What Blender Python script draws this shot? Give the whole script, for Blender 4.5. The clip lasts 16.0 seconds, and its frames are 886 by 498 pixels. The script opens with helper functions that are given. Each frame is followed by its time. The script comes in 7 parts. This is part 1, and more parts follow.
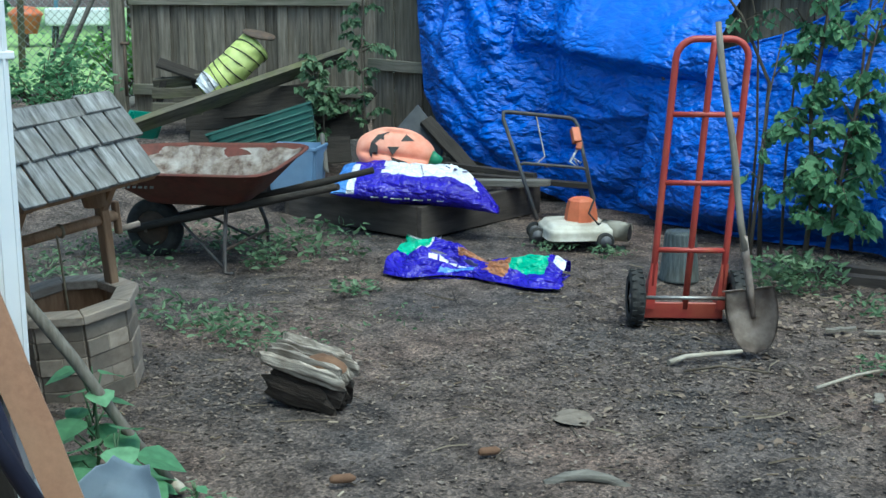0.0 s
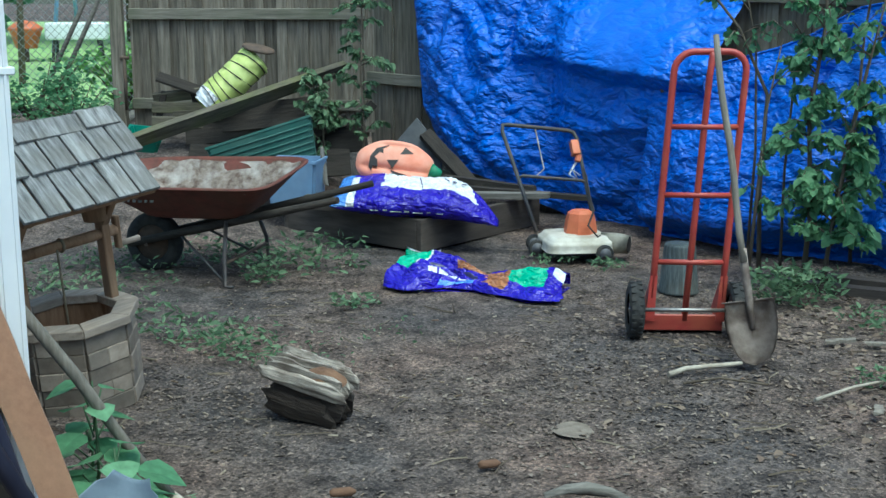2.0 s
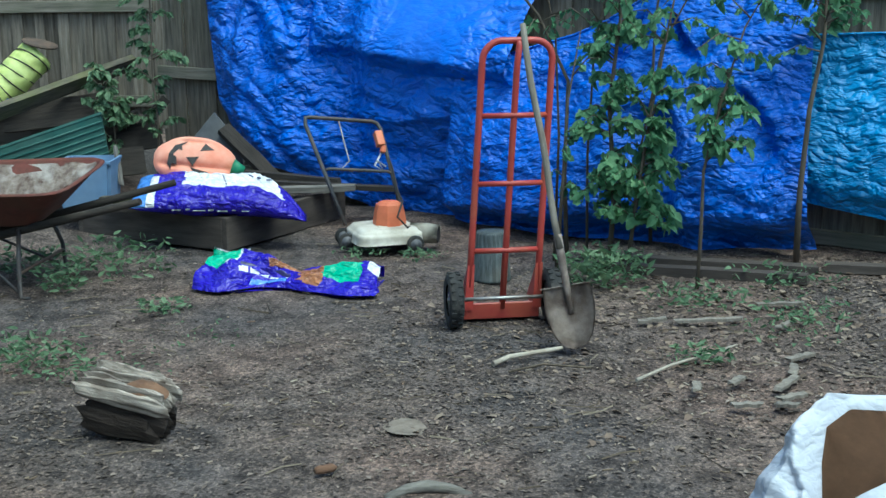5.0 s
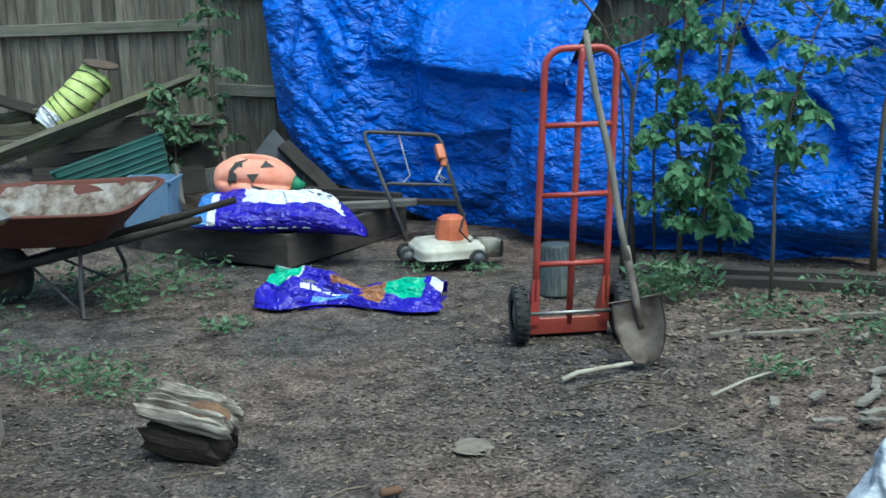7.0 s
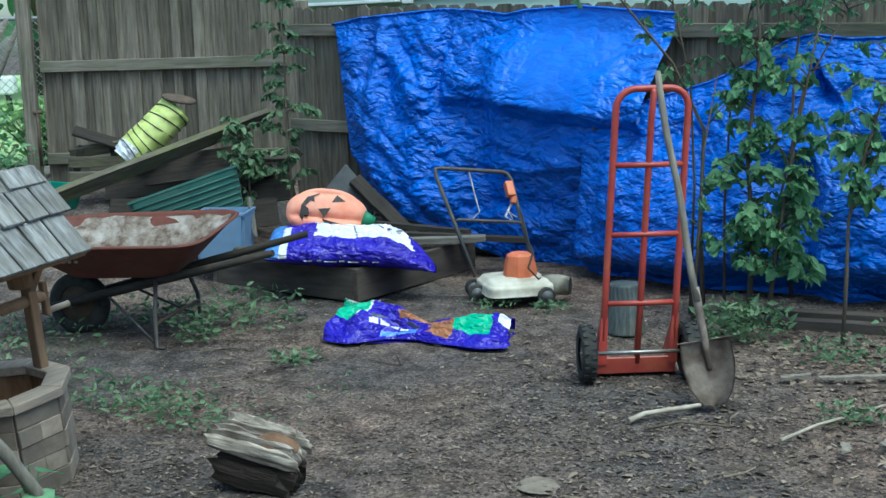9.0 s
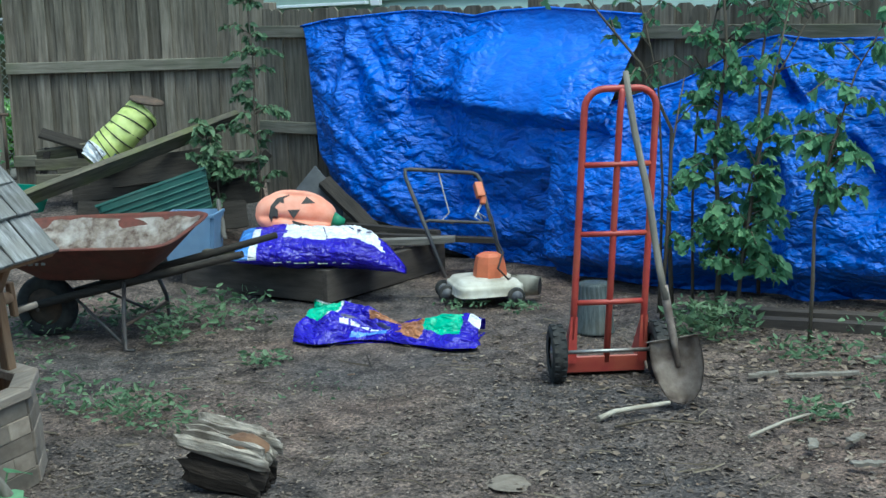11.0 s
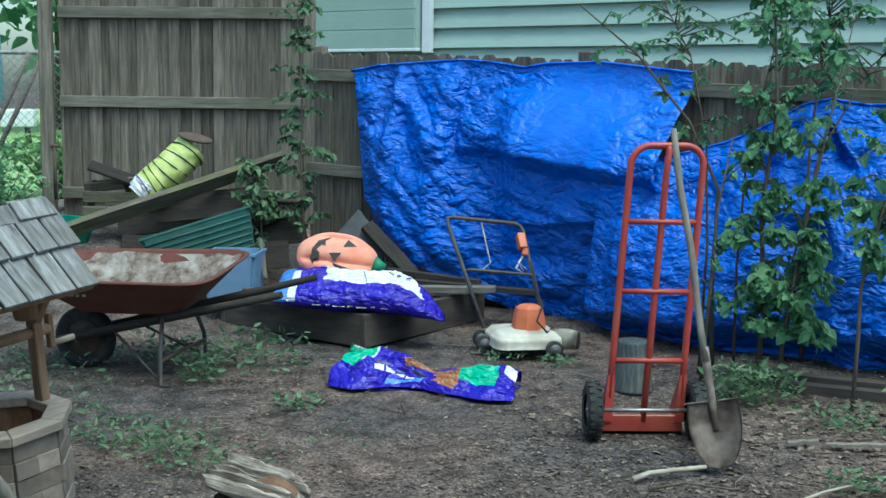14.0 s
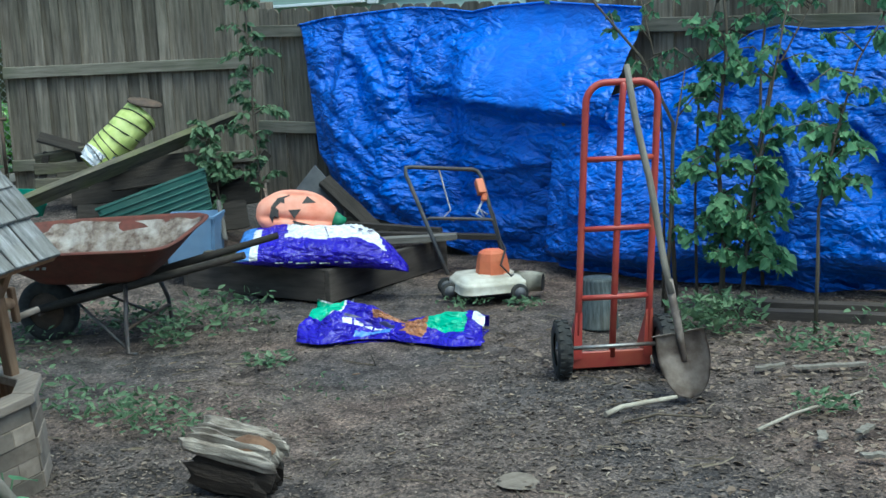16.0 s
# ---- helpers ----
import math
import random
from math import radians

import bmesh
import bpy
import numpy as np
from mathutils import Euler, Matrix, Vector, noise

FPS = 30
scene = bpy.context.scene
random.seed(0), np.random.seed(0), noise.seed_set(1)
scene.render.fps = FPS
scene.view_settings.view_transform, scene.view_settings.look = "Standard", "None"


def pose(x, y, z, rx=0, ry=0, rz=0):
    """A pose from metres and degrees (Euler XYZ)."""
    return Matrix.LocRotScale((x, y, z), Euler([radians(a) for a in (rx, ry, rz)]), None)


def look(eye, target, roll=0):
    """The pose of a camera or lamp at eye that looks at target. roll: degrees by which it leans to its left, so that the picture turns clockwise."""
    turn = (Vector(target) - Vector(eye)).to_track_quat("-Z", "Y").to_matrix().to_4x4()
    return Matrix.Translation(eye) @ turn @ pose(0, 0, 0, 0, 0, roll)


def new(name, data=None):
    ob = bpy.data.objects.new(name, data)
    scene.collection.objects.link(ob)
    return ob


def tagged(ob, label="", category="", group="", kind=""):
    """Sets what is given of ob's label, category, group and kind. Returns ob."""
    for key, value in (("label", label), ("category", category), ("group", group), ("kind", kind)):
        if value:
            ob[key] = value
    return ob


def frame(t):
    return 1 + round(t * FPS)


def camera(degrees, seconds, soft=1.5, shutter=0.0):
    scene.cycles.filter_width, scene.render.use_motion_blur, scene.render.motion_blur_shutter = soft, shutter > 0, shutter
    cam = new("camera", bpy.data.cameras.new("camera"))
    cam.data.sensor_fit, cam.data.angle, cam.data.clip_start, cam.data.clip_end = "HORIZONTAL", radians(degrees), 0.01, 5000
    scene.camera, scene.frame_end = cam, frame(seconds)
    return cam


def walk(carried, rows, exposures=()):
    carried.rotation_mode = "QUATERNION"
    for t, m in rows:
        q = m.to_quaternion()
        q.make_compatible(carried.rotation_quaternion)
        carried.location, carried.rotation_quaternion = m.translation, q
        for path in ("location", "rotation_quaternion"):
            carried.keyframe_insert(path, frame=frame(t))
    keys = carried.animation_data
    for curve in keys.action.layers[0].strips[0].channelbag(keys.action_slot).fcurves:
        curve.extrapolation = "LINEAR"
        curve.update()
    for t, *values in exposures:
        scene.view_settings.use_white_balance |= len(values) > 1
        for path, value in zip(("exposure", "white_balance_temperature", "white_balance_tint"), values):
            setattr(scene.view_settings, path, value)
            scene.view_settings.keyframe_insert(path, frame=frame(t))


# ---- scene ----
cam = camera(40.4, 16.0, soft=1.5, shutter=0.3)
PATH = [
    (0, (0.018, 0.078, 1.48), (0.01, 2.032, 1.058), 0.2),
    (0.5, (0.014, 0.07, 1.486), (0.003, 2.029, 1.081), 0.5),
    (1, (0.015, 0.063, 1.49), (0.002, 2.023, 1.097), 0.4),
    (1.5, (0.019, 0.062, 1.484), (0.012, 2.023, 1.092), 0.3),
    (2, (0.02, 0.07, 1.484), (0.012, 2.029, 1.082), 0.0),
    (2.5, (0.058, 0.097, 1.483), (-0.133, 2.047, 1.085), -0.8),
    (3, (0.134, 0.13, 1.518), (-0.183, 2.057, 1.085), 2.6),
    (3.5, (0.033, 0.18, 1.478), (0.025, 2.126, 1.017), 2.3),
    (4, (-0.05, 0.168, 1.506), (0.232, 2.097, 1.057), 1.2),
    (6.5, (-0.101, 0.237, 1.47), (0.247, 2.166, 1.076), -1.2),
    (7, (-0.084, 0.288, 1.469), (0.155, 2.233, 1.073), -2.0),
    (7.5, (-0.097, 0.271, 1.476), (0.108, 2.228, 1.121), -1.7),
    (8, (-0.092, 0.26, 1.475), (0.084, 2.219, 1.116), -1.4),
    (8.5, (-0.096, 0.264, 1.478), (0.03, 2.231, 1.141), -1.5),
    (9, (-0.092, 0.257, 1.488), (0.038, 2.224, 1.151), -1.6),
    (9.5, (-0.098, 0.257, 1.473), (0.101, 2.217, 1.126), -1.1),
    (10, (-0.097, 0.251, 1.474), (0.098, 2.213, 1.138), -1.4),
    (12.5, (-0.095, 0.246, 1.474), (0.076, 2.211, 1.145), -1.5),
    (13, (-0.097, 0.253, 1.475), (0.094, 2.218, 1.159), -1.6),
    (13.5, (-0.097, 0.26, 1.477), (0.114, 2.221, 1.148), -1.6),
    (14, (-0.085, 0.279, 1.479), (0.028, 2.26, 1.224), 0.7),
    (14.5, (-0.094, 0.253, 1.459), (0.056, 2.221, 1.132), -2.7),
    (15, (-0.114, 0.267, 1.458), (0.049, 2.221, 1.066), -3.7),
    (15.5, (-0.087, 0.282, 1.467), (0.061, 2.242, 1.101), -2.1),
    (16, (-0.107, 0.277, 1.47), (0.074, 2.24, 1.133), -2.6),
]
walk(cam, [(t, look(eye, target, roll)) for t, eye, target, roll in PATH],
     exposures=[(0.0, 0.8, 5650, -15), (16.0, 0.8, 5650, -15)])

# ---------- light ----------
world = bpy.data.worlds.new("sky")
scene.world = world
world.use_nodes = True
wn = world.node_tree.nodes
sky = wn.new("ShaderNodeTexSky")
sky.sky_type, sky.sun_disc = "NISHITA", False
SUN_EL, SUN_ROT = radians(66), radians(150)
sky.sun_elevation, sky.sun_rotation = SUN_EL, SUN_ROT
sky.air_density, sky.dust_density, sky.ozone_density = 1.0, 3.0, 1.0
wn["Background"].inputs["Strength"].default_value = 0.15
world.node_tree.links.new(sky.outputs[0], wn["Background"].inputs["Color"])
sun_data = bpy.data.lights.new("sun", "SUN")
sun_data.energy, sun_data.angle, sun_data.color = 1.3, radians(40), (1.0, 0.98, 0.93)
sun = new("sun", sun_data)
sun_way = Vector((math.sin(SUN_ROT) * math.cos(SUN_EL), math.cos(SUN_ROT) * math.cos(SUN_EL), math.sin(SUN_EL)))
sun.matrix_world = look(sun_way * 30, (0, 0, 0))


# ---------- materials ----------
def surface(name, base, dark, scale=20.0, stretch=(1, 1, 1), rough=0.8, bump=0.3, metal=0.0, stain=None,
            stain_scale=2.5, stain_amount=0.5, vary=0.25, detail=6.0, spec=0.4, bump_dist=0.01, island=False, rough_var=0.1):
    """Two scales of variation on a base colour, with relief and a tone that differs from piece to piece."""
    m = bpy.data.materials.new(name)
    m.use_nodes = True
    nt = m.node_tree
    n, l = nt.nodes, nt.links
    bsdf = n["Principled BSDF"]
    tc, mp = n.new("ShaderNodeTexCoord"), n.new("ShaderNodeMapping")
    mp.inputs["Scale"].default_value = stretch
    l.new(tc.outputs["Object"], mp.inputs["Vector"])
    info = n.new("ShaderNodeObjectInfo")
    off = n.new("ShaderNodeVectorMath")
    off.operation = "ADD"
    l.new(mp.outputs[0], off.inputs[0])
    mul = n.new("ShaderNodeMath")
    mul.operation, mul.inputs[1].default_value = "MULTIPLY", 37.0
    l.new(info.outputs["Random"], mul.inputs[0])
    l.new(mul.outputs[0], off.inputs[1])
    fine = n.new("ShaderNodeTexNoise")
    fine.inputs["Scale"].default_value, fine.inputs["Detail"].default_value, fine.inputs["Roughness"].default_value = scale, detail, 0.65
    l.new(off.outputs[0], fine.inputs["Vector"])
    ramp = n.new("ShaderNodeValToRGB")
    ramp.color_ramp.elements[0].position, ramp.color_ramp.elements[1].position = 0.32, 0.68
    ramp.color_ramp.elements[0].color, ramp.color_ramp.elements[1].color = (*dark, 1), (*base, 1)
    l.new(fine.outputs["Fac"], ramp.inputs[0])
    colour = ramp.outputs[0]
    big = n.new("ShaderNodeTexNoise")
    big.inputs["Scale"].default_value, big.inputs["Detail"].default_value = stain_scale, 5.0
    l.new(off.outputs[0] if stretch == (1, 1, 1) else tc.outputs["Object"], big.inputs["Vector"])
    if stain:
        sr = n.new("ShaderNodeMapRange")
        sr.inputs["From Min"].default_value, sr.inputs["From Max"].default_value = 0.45, 0.65
        sr.inputs["To Max"].default_value = stain_amount
        l.new(big.outputs["Fac"], sr.inputs["Value"])
        mix = n.new("ShaderNodeMix")
        mix.data_type = "RGBA"
        l.new(sr.outputs[0], mix.inputs[0])
        l.new(colour, mix.inputs[6])
        mix.inputs[7].default_value = (*stain, 1)
        colour = mix.outputs[2]
    if vary:
        vr = n.new("ShaderNodeMapRange")
        vr.inputs["To Min"].default_value, vr.inputs["To Max"].default_value = 1 - vary, 1 + vary
        if island:
            geo = n.new("ShaderNodeNewGeometry")
            l.new(geo.outputs["Random Per Island"], vr.inputs["Value"])
        else:
            l.new(info.outputs["Random"], vr.inputs["Value"])
        hsv = n.new("ShaderNodeHueSaturation")
        l.new(vr.outputs[0], hsv.inputs["Value"])
        l.new(colour, hsv.inputs["Color"])
        colour = hsv.outputs[0]
    l.new(colour, bsdf.inputs["Base Color"])
    rr = n.new("ShaderNodeMapRange")
    rr.inputs["To Min"].default_value, rr.inputs["To Max"].default_value = max(0.05, rough - rough_var), min(1, rough + rough_var)
    l.new(big.outputs["Fac"], rr.inputs["Value"])
    l.new(rr.outputs[0], bsdf.inputs["Roughness"])
    bsdf.inputs["Metallic"].default_value = metal
    bsdf.inputs["Specular IOR Level"].default_value = spec
    if bump:
        bp = n.new("ShaderNodeBump")
        bp.inputs["Strength"].default_value, bp.inputs["Distance"].default_value = bump, bump_dist
        l.new(fine.outputs["Fac"], bp.inputs["Height"])
        l.new(bp.outputs[0], bsdf.inputs["Normal"])
    return m


def scatter_mat(name, colours, rough=0.8, translucent=0.0, spec=0.3):
    """Many small pieces, each with a colour of its own out of a row of colours."""
    m = bpy.data.materials.new(name)
    m.use_nodes = True
    n, l = m.node_tree.nodes, m.node_tree.links
    bsdf = n["Principled BSDF"]
    geo, ramp = n.new("ShaderNodeNewGeometry"), n.new("ShaderNodeValToRGB")
    els = ramp.color_ramp.elements
    els[0].color, els[1].color = (*colours[0], 1), (*colours[-1], 1)
    for i, c in enumerate(colours[1:-1], 1):
        e = els.new(i / (len(colours) - 1))
        e.color = (*c, 1)
    l.new(geo.outputs["Random Per Island"], ramp.inputs[0])
    tc, nz = n.new("ShaderNodeTexCoord"), n.new("ShaderNodeTexNoise")
    nz.inputs["Scale"].default_value = 40
    l.new(tc.outputs["Object"], nz.inputs["Vector"])
    hsv, vr = n.new("ShaderNodeHueSaturation"), n.new("ShaderNodeMapRange")
    vr.inputs["To Min"].default_value, vr.inputs["To Max"].default_value = 0.6, 1.4
    l.new(nz.outputs["Fac"], vr.inputs["Value"])
    l.new(vr.outputs[0], hsv.inputs["Value"])
    l.new(ramp.outputs[0], hsv.inputs["Color"])
    l.new(hsv.outputs[0], bsdf.inputs["Base Color"])
    bsdf.inputs["Roughness"].default_value = rough
    bsdf.inputs["Specular IOR Level"].default_value = spec
    if translucent:
        tr, mx = n.new("ShaderNodeBsdfTranslucent"), n.new("ShaderNodeMixShader")
        l.new(hsv.outputs[0], tr.inputs["Color"])
        mx.inputs[0].default_value = translucent
        l.new(bsdf.outputs[0], mx.inputs[1])
        l.new(tr.outputs[0], mx.inputs[2])
        l.new(mx.outputs[0], n["Material Output"].inputs["Surface"])
    return m


def creased(m, scale, strength, distance, calm=0.0, taut=None):
    """Adds the relief of crumpled film: flat facets that meet in sharp creases, at two sizes."""
    n, l = m.node_tree.nodes, m.node_tree.links
    tc, warp, add = n.new("ShaderNodeTexCoord"), n.new("ShaderNodeTexNoise"), n.new("ShaderNodeMix")
    warp.inputs["Scale"].default_value, warp.inputs["Detail"].default_value = scale * 0.4, 3.0
    add.data_type, add.blend_type = "RGBA", "LINEAR_LIGHT"
    add.inputs[0].default_value = 0.55 / scale
    l.new(tc.outputs["Object"], warp.inputs["Vector"])
    l.new(tc.outputs["Object"], add.inputs[6])
    l.new(warp.outputs["Color"], add.inputs[7])
    stretch = n.new("ShaderNodeMapping")
    stretch.inputs["Scale"].default_value = (0.75, 0.75, 1.35)
    l.new(add.outputs[2], stretch.inputs["Vector"])
    height = None
    for k, weight in ((1.0, 1.0), (2.3, 0.5), (5.5, 0.2)):
        nz, off, ab, mu = n.new("ShaderNodeTexNoise"), n.new("ShaderNodeMath"), n.new("ShaderNodeMath"), n.new("ShaderNodeMath")
        nz.inputs["Scale"].default_value, nz.inputs["Detail"].default_value = scale * k, 1.0
        l.new(stretch.outputs[0], nz.inputs["Vector"])
        off.operation, off.inputs[1].default_value = "SUBTRACT", 0.5
        ab.operation = "ABSOLUTE"
        l.new(nz.outputs["Fac"], off.inputs[0])
        l.new(off.outputs[0], ab.inputs[0])
        mu.operation, mu.inputs[1].default_value = "MULTIPLY_ADD", weight
        l.new(ab.outputs[0], mu.inputs[0])
        if height is not None:
            l.new(height, mu.inputs[2])
        else:
            mu.inputs[2].default_value = 0.0
        height = mu.outputs[0]
    area, rg = n.new("ShaderNodeTexNoise"), n.new("ShaderNodeMapRange")
    area.inputs["Scale"].default_value = 1.3
    l.new(tc.outputs["Object"], area.inputs["Vector"])
    rg.inputs["From Min"].default_value, rg.inputs["From Max"].default_value = 0.38, 0.6
    rg.inputs["To Min"].default_value, rg.inputs["To Max"].default_value = strength, strength * (1 - calm)
    l.new(area.outputs["Fac"], rg.inputs["Value"])
    bp = n.new("ShaderNodeBump")
    bp.inputs["Distance"].default_value = distance
    power = rg.outputs[0]
    if taut:
        # a stretched patch with few creases: its centre and reach
        away, ease, mul = n.new("ShaderNodeVectorMath"), n.new("ShaderNodeMapRange"), n.new("ShaderNodeMath")
        away.operation, mul.operation = "DISTANCE", "MULTIPLY"
        away.inputs[1].default_value = taut[:3]
        l.new(tc.outputs["Object"], away.inputs[0])
        ease.inputs["From Min"].default_value, ease.inputs["From Max"].default_value = taut[3] * 0.45, taut[3]
        ease.inputs["To Min"].default_value = 0.25
        l.new(away.outputs["Value"], ease.inputs["Value"])
        l.new(power, mul.inputs[0])
        l.new(ease.outputs[0], mul.inputs[1])
        power = mul.outputs[0]
    l.new(power, bp.inputs["Strength"])
    l.new(height, bp.inputs["Height"])
    l.new(bp.outputs[0], n["Principled BSDF"].inputs["Normal"])
    return m


def tarp_mat(name, base, dark):
    """Woven plastic sheet: glossy, creased and scuffed."""
    m = surface(name, base, dark, scale=9, rough=0.44, bump=0.0, stain=tuple(0.75 * c + 0.02 for c in base), stain_scale=1.6, stain_amount=0.4, vary=0, spec=0.5)
    return creased(m, 7.0, 1.0, 0.13, 0.25, (1.25, 7.95, 1.42, 0.65))


def dirt_mat():
    """Trodden soil: grey and warm patches, mottling, and crumbs of many tones."""
    m = bpy.data.materials.new("trodden_dirt")
    m.use_nodes = True
    n, l = m.node_tree.nodes, m.node_tree.links
    bsdf, tc = n["Principled BSDF"], n.new("ShaderNodeTexCoord")

    def tex(kind, scale, detail=0.0):
        t = n.new(kind)
        t.inputs["Scale"].default_value = scale
        if detail:
            t.inputs["Detail"].default_value = detail
        l.new(tc.outputs["Object"], t.inputs["Vector"])
        return t

    def ramp(source, stops):
        r = n.new("ShaderNodeValToRGB")
        els = r.color_ramp.elements
        els[0].position, els[0].color = stops[0][0], (*stops[0][1], 1)
        els[1].position, els[1].color = stops[-1][0], (*stops[-1][1], 1)
        for at, c in stops[1:-1]:
            els.new(at).color = (*c, 1)
        l.new(source, r.inputs[0])
        return r.outputs[0]

    def blend(kind, a, b, amount):
        x = n.new("ShaderNodeMix")
        x.data_type, x.blend_type = "RGBA", kind
        x.inputs[0].default_value = amount
        l.new(a, x.inputs[6])
        l.new(b, x.inputs[7])
        return x.outputs[2]
    patch, mottle, fine = tex("ShaderNodeTexNoise", 0.75, 4.0), tex("ShaderNodeTexNoise", 7.0, 9.0), tex("ShaderNodeTexNoise", 60.0, 6.0)
    crumbs, grit = tex("ShaderNodeTexVoronoi", 85.0), tex("ShaderNodeTexVoronoi", 190.0)
    base = ramp(patch.outputs["Fac"], [(0.38, (0.088, 0.079, 0.08)), (0.5, (0.13, 0.105, 0.096)), (0.62, (0.158, 0.117, 0.102))])
    tone = ramp(mottle.outputs["Fac"], [(0.34, (0.42, 0.42, 0.43)), (0.5, (0.95, 0.95, 0.95)), (0.68, (1.45, 1.43, 1.4))])
    c = blend("MULTIPLY", base, tone, 0.85)
    lump = ramp(crumbs.outputs["Color"], [(0.15, (0.35, 0.34, 0.33)), (0.5, (0.95, 0.94, 0.92)), (0.72, (1.3, 1.27, 1.22)), (0.95, (2.0, 1.9, 1.75))])
    c = blend("MULTIPLY", c, lump, 0.75)
    speck = ramp(grit.outputs["Color"], [(0.2, (0.5, 0.5, 0.5)), (0.6, (1.0, 1.0, 1.0)), (0.9, (1.7, 1.65, 1.55))])
    c = blend("MULTIPLY", c, speck, 0.6)
    l.new(c, bsdf.inputs["Base Color"])
    bsdf.inputs["Roughness"].default_value, bsdf.inputs["Specular IOR Level"].default_value = 0.95, 0.15
    height = blend("ADD", blend("ADD", fine.outputs["Color"], mottle.outputs["Color"], 1.0), crumbs.outputs["Color"], 0.35)
    bp = n.new("ShaderNodeBump")
    bp.inputs["Strength"].default_value, bp.inputs["Distance"].default_value = 0.8, 0.025
    l.new(height, bp.inputs["Height"])
    l.new(bp.outputs[0], bsdf.inputs["Normal"])
    return m


M = {}
M["dirt"] = dirt_mat()
# grass paler than its own green, the sunshine on it painted in
M["lawn"] = surface("lawn_grass", (0.36, 0.52, 0.22), (0.25, 0.4, 0.14), scale=14, rough=0.9, bump=0.6, stain=(0.42, 0.55, 0.27), stain_scale=0.4, vary=0, spec=0.2, bump_dist=0.03)
M["fence"] = surface("weathered_fence_wood", (0.25, 0.215, 0.175), (0.09, 0.074, 0.06), scale=5, stretch=(9, 9, 0.6), rough=0.9, bump=0.5, stain=(0.07, 0.075, 0.05), stain_scale=1.7, stain_amount=0.5, vary=0.36, spec=0.2)
M["rail"] = surface("weathered_rail_wood", (0.24, 0.215, 0.175), (0.11, 0.1, 0.08), scale=5, stretch=(0.6, 9, 9), rough=0.9, bump=0.4, stain=(0.09, 0.1, 0.06), vary=0.15, spec=0.2)
M["grey_wood"] = surface("grey_weathered_wood", (0.28, 0.26, 0.23), (0.11, 0.1, 0.09), scale=6, stretch=(1, 9, 9), rough=0.9, bump=0.6, stain=(0.13, 0.12, 0.1), vary=0.25, spec=0.2)
M["mossy_wood"] = surface("mossy_old_plank", (0.15, 0.132, 0.1), (0.05, 0.045, 0.036), scale=5, stretch=(1, 8, 8), rough=0.92, bump=0.6, stain=(0.12, 0.13, 0.05), stain_scale=3, vary=0.25, spec=0.2)
# dark wood, deepened further to carry the shade under the scrap pile
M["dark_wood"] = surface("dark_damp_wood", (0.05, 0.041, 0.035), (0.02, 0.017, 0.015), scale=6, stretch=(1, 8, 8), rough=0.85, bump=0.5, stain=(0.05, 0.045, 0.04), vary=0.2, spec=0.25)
M["bed_wood"] = surface("brown_stained_timber", (0.1, 0.083, 0.072), (0.045, 0.037, 0.032), scale=4, stretch=(1, 7, 7), rough=0.8, bump=0.35, stain=(0.06, 0.05, 0.045), vary=0.15, spec=0.25)
M["cedar"] = surface("cedar_wood", (0.36, 0.22, 0.13), (0.2, 0.11, 0.06), scale=6, stretch=(7, 7, 1), rough=0.75, bump=0.3, stain=(0.2, 0.15, 0.11), vary=0.15, spec=0.25)
M["cedar_brick"] = surface("weathered_cedar_block", (0.34, 0.28, 0.23), (0.19, 0.15, 0.12), scale=14, rough=0.9, bump=0.35, stain=(0.17, 0.15, 0.13), stain_scale=5, vary=0.35, spec=0.2)
M["cedar_rim"] = surface("weathered_cedar_rim", (0.46, 0.38, 0.31), (0.27, 0.21, 0.165), scale=8, stretch=(1, 6, 6), rough=0.85, bump=0.3, stain=(0.25, 0.22, 0.2), vary=0.15, spec=0.2)
M["shingle"] = surface("grey_cedar_shingle", (0.4, 0.4, 0.41), (0.085, 0.083, 0.083), scale=6, stretch=(9, 1, 9), rough=0.9, bump=0.5, stain=(0.18, 0.17, 0.15), stain_scale=7, vary=0.22, spec=0.25)
M["red_paint"] = surface("faded_red_enamel", (0.42, 0.055, 0.046), (0.33, 0.045, 0.038), scale=18, rough=0.42, bump=0.08, stain=(0.36, 0.09, 0.05), stain_scale=9, stain_amount=0.7, vary=0.05, spec=0.5)
M["rubber"] = surface("dusty_black_rubber", (0.045, 0.045, 0.045), (0.02, 0.02, 0.02), scale=30, rough=0.85, bump=0.3, stain=(0.09, 0.08, 0.07), stain_scale=8, vary=0, spec=0.3)
M["steel"] = surface("dull_steel", (0.42, 0.41, 0.4), (0.25, 0.24, 0.23), scale=25, rough=0.45, bump=0.1, metal=0.8, stain=(0.25, 0.15, 0.09), stain_scale=8, vary=0)
M["dark_steel"] = surface("dark_painted_steel", (0.06, 0.06, 0.065), (0.03, 0.03, 0.032), scale=25, rough=0.5, bump=0.1, stain=(0.12, 0.08, 0.06), stain_scale=10, vary=0)
M["rust"] = surface("rusty_red_steel", (0.15, 0.042, 0.03), (0.08, 0.03, 0.022), scale=16, rough=0.75, bump=0.3, stain=(0.12, 0.06, 0.04), stain_scale=6, vary=0)
M["rust_dark"] = surface("rusted_dark_steel", (0.13, 0.085, 0.06), (0.06, 0.045, 0.035), scale=20, rough=0.85, bump=0.4, stain=(0.06, 0.05, 0.045), stain_scale=6, vary=0.1)
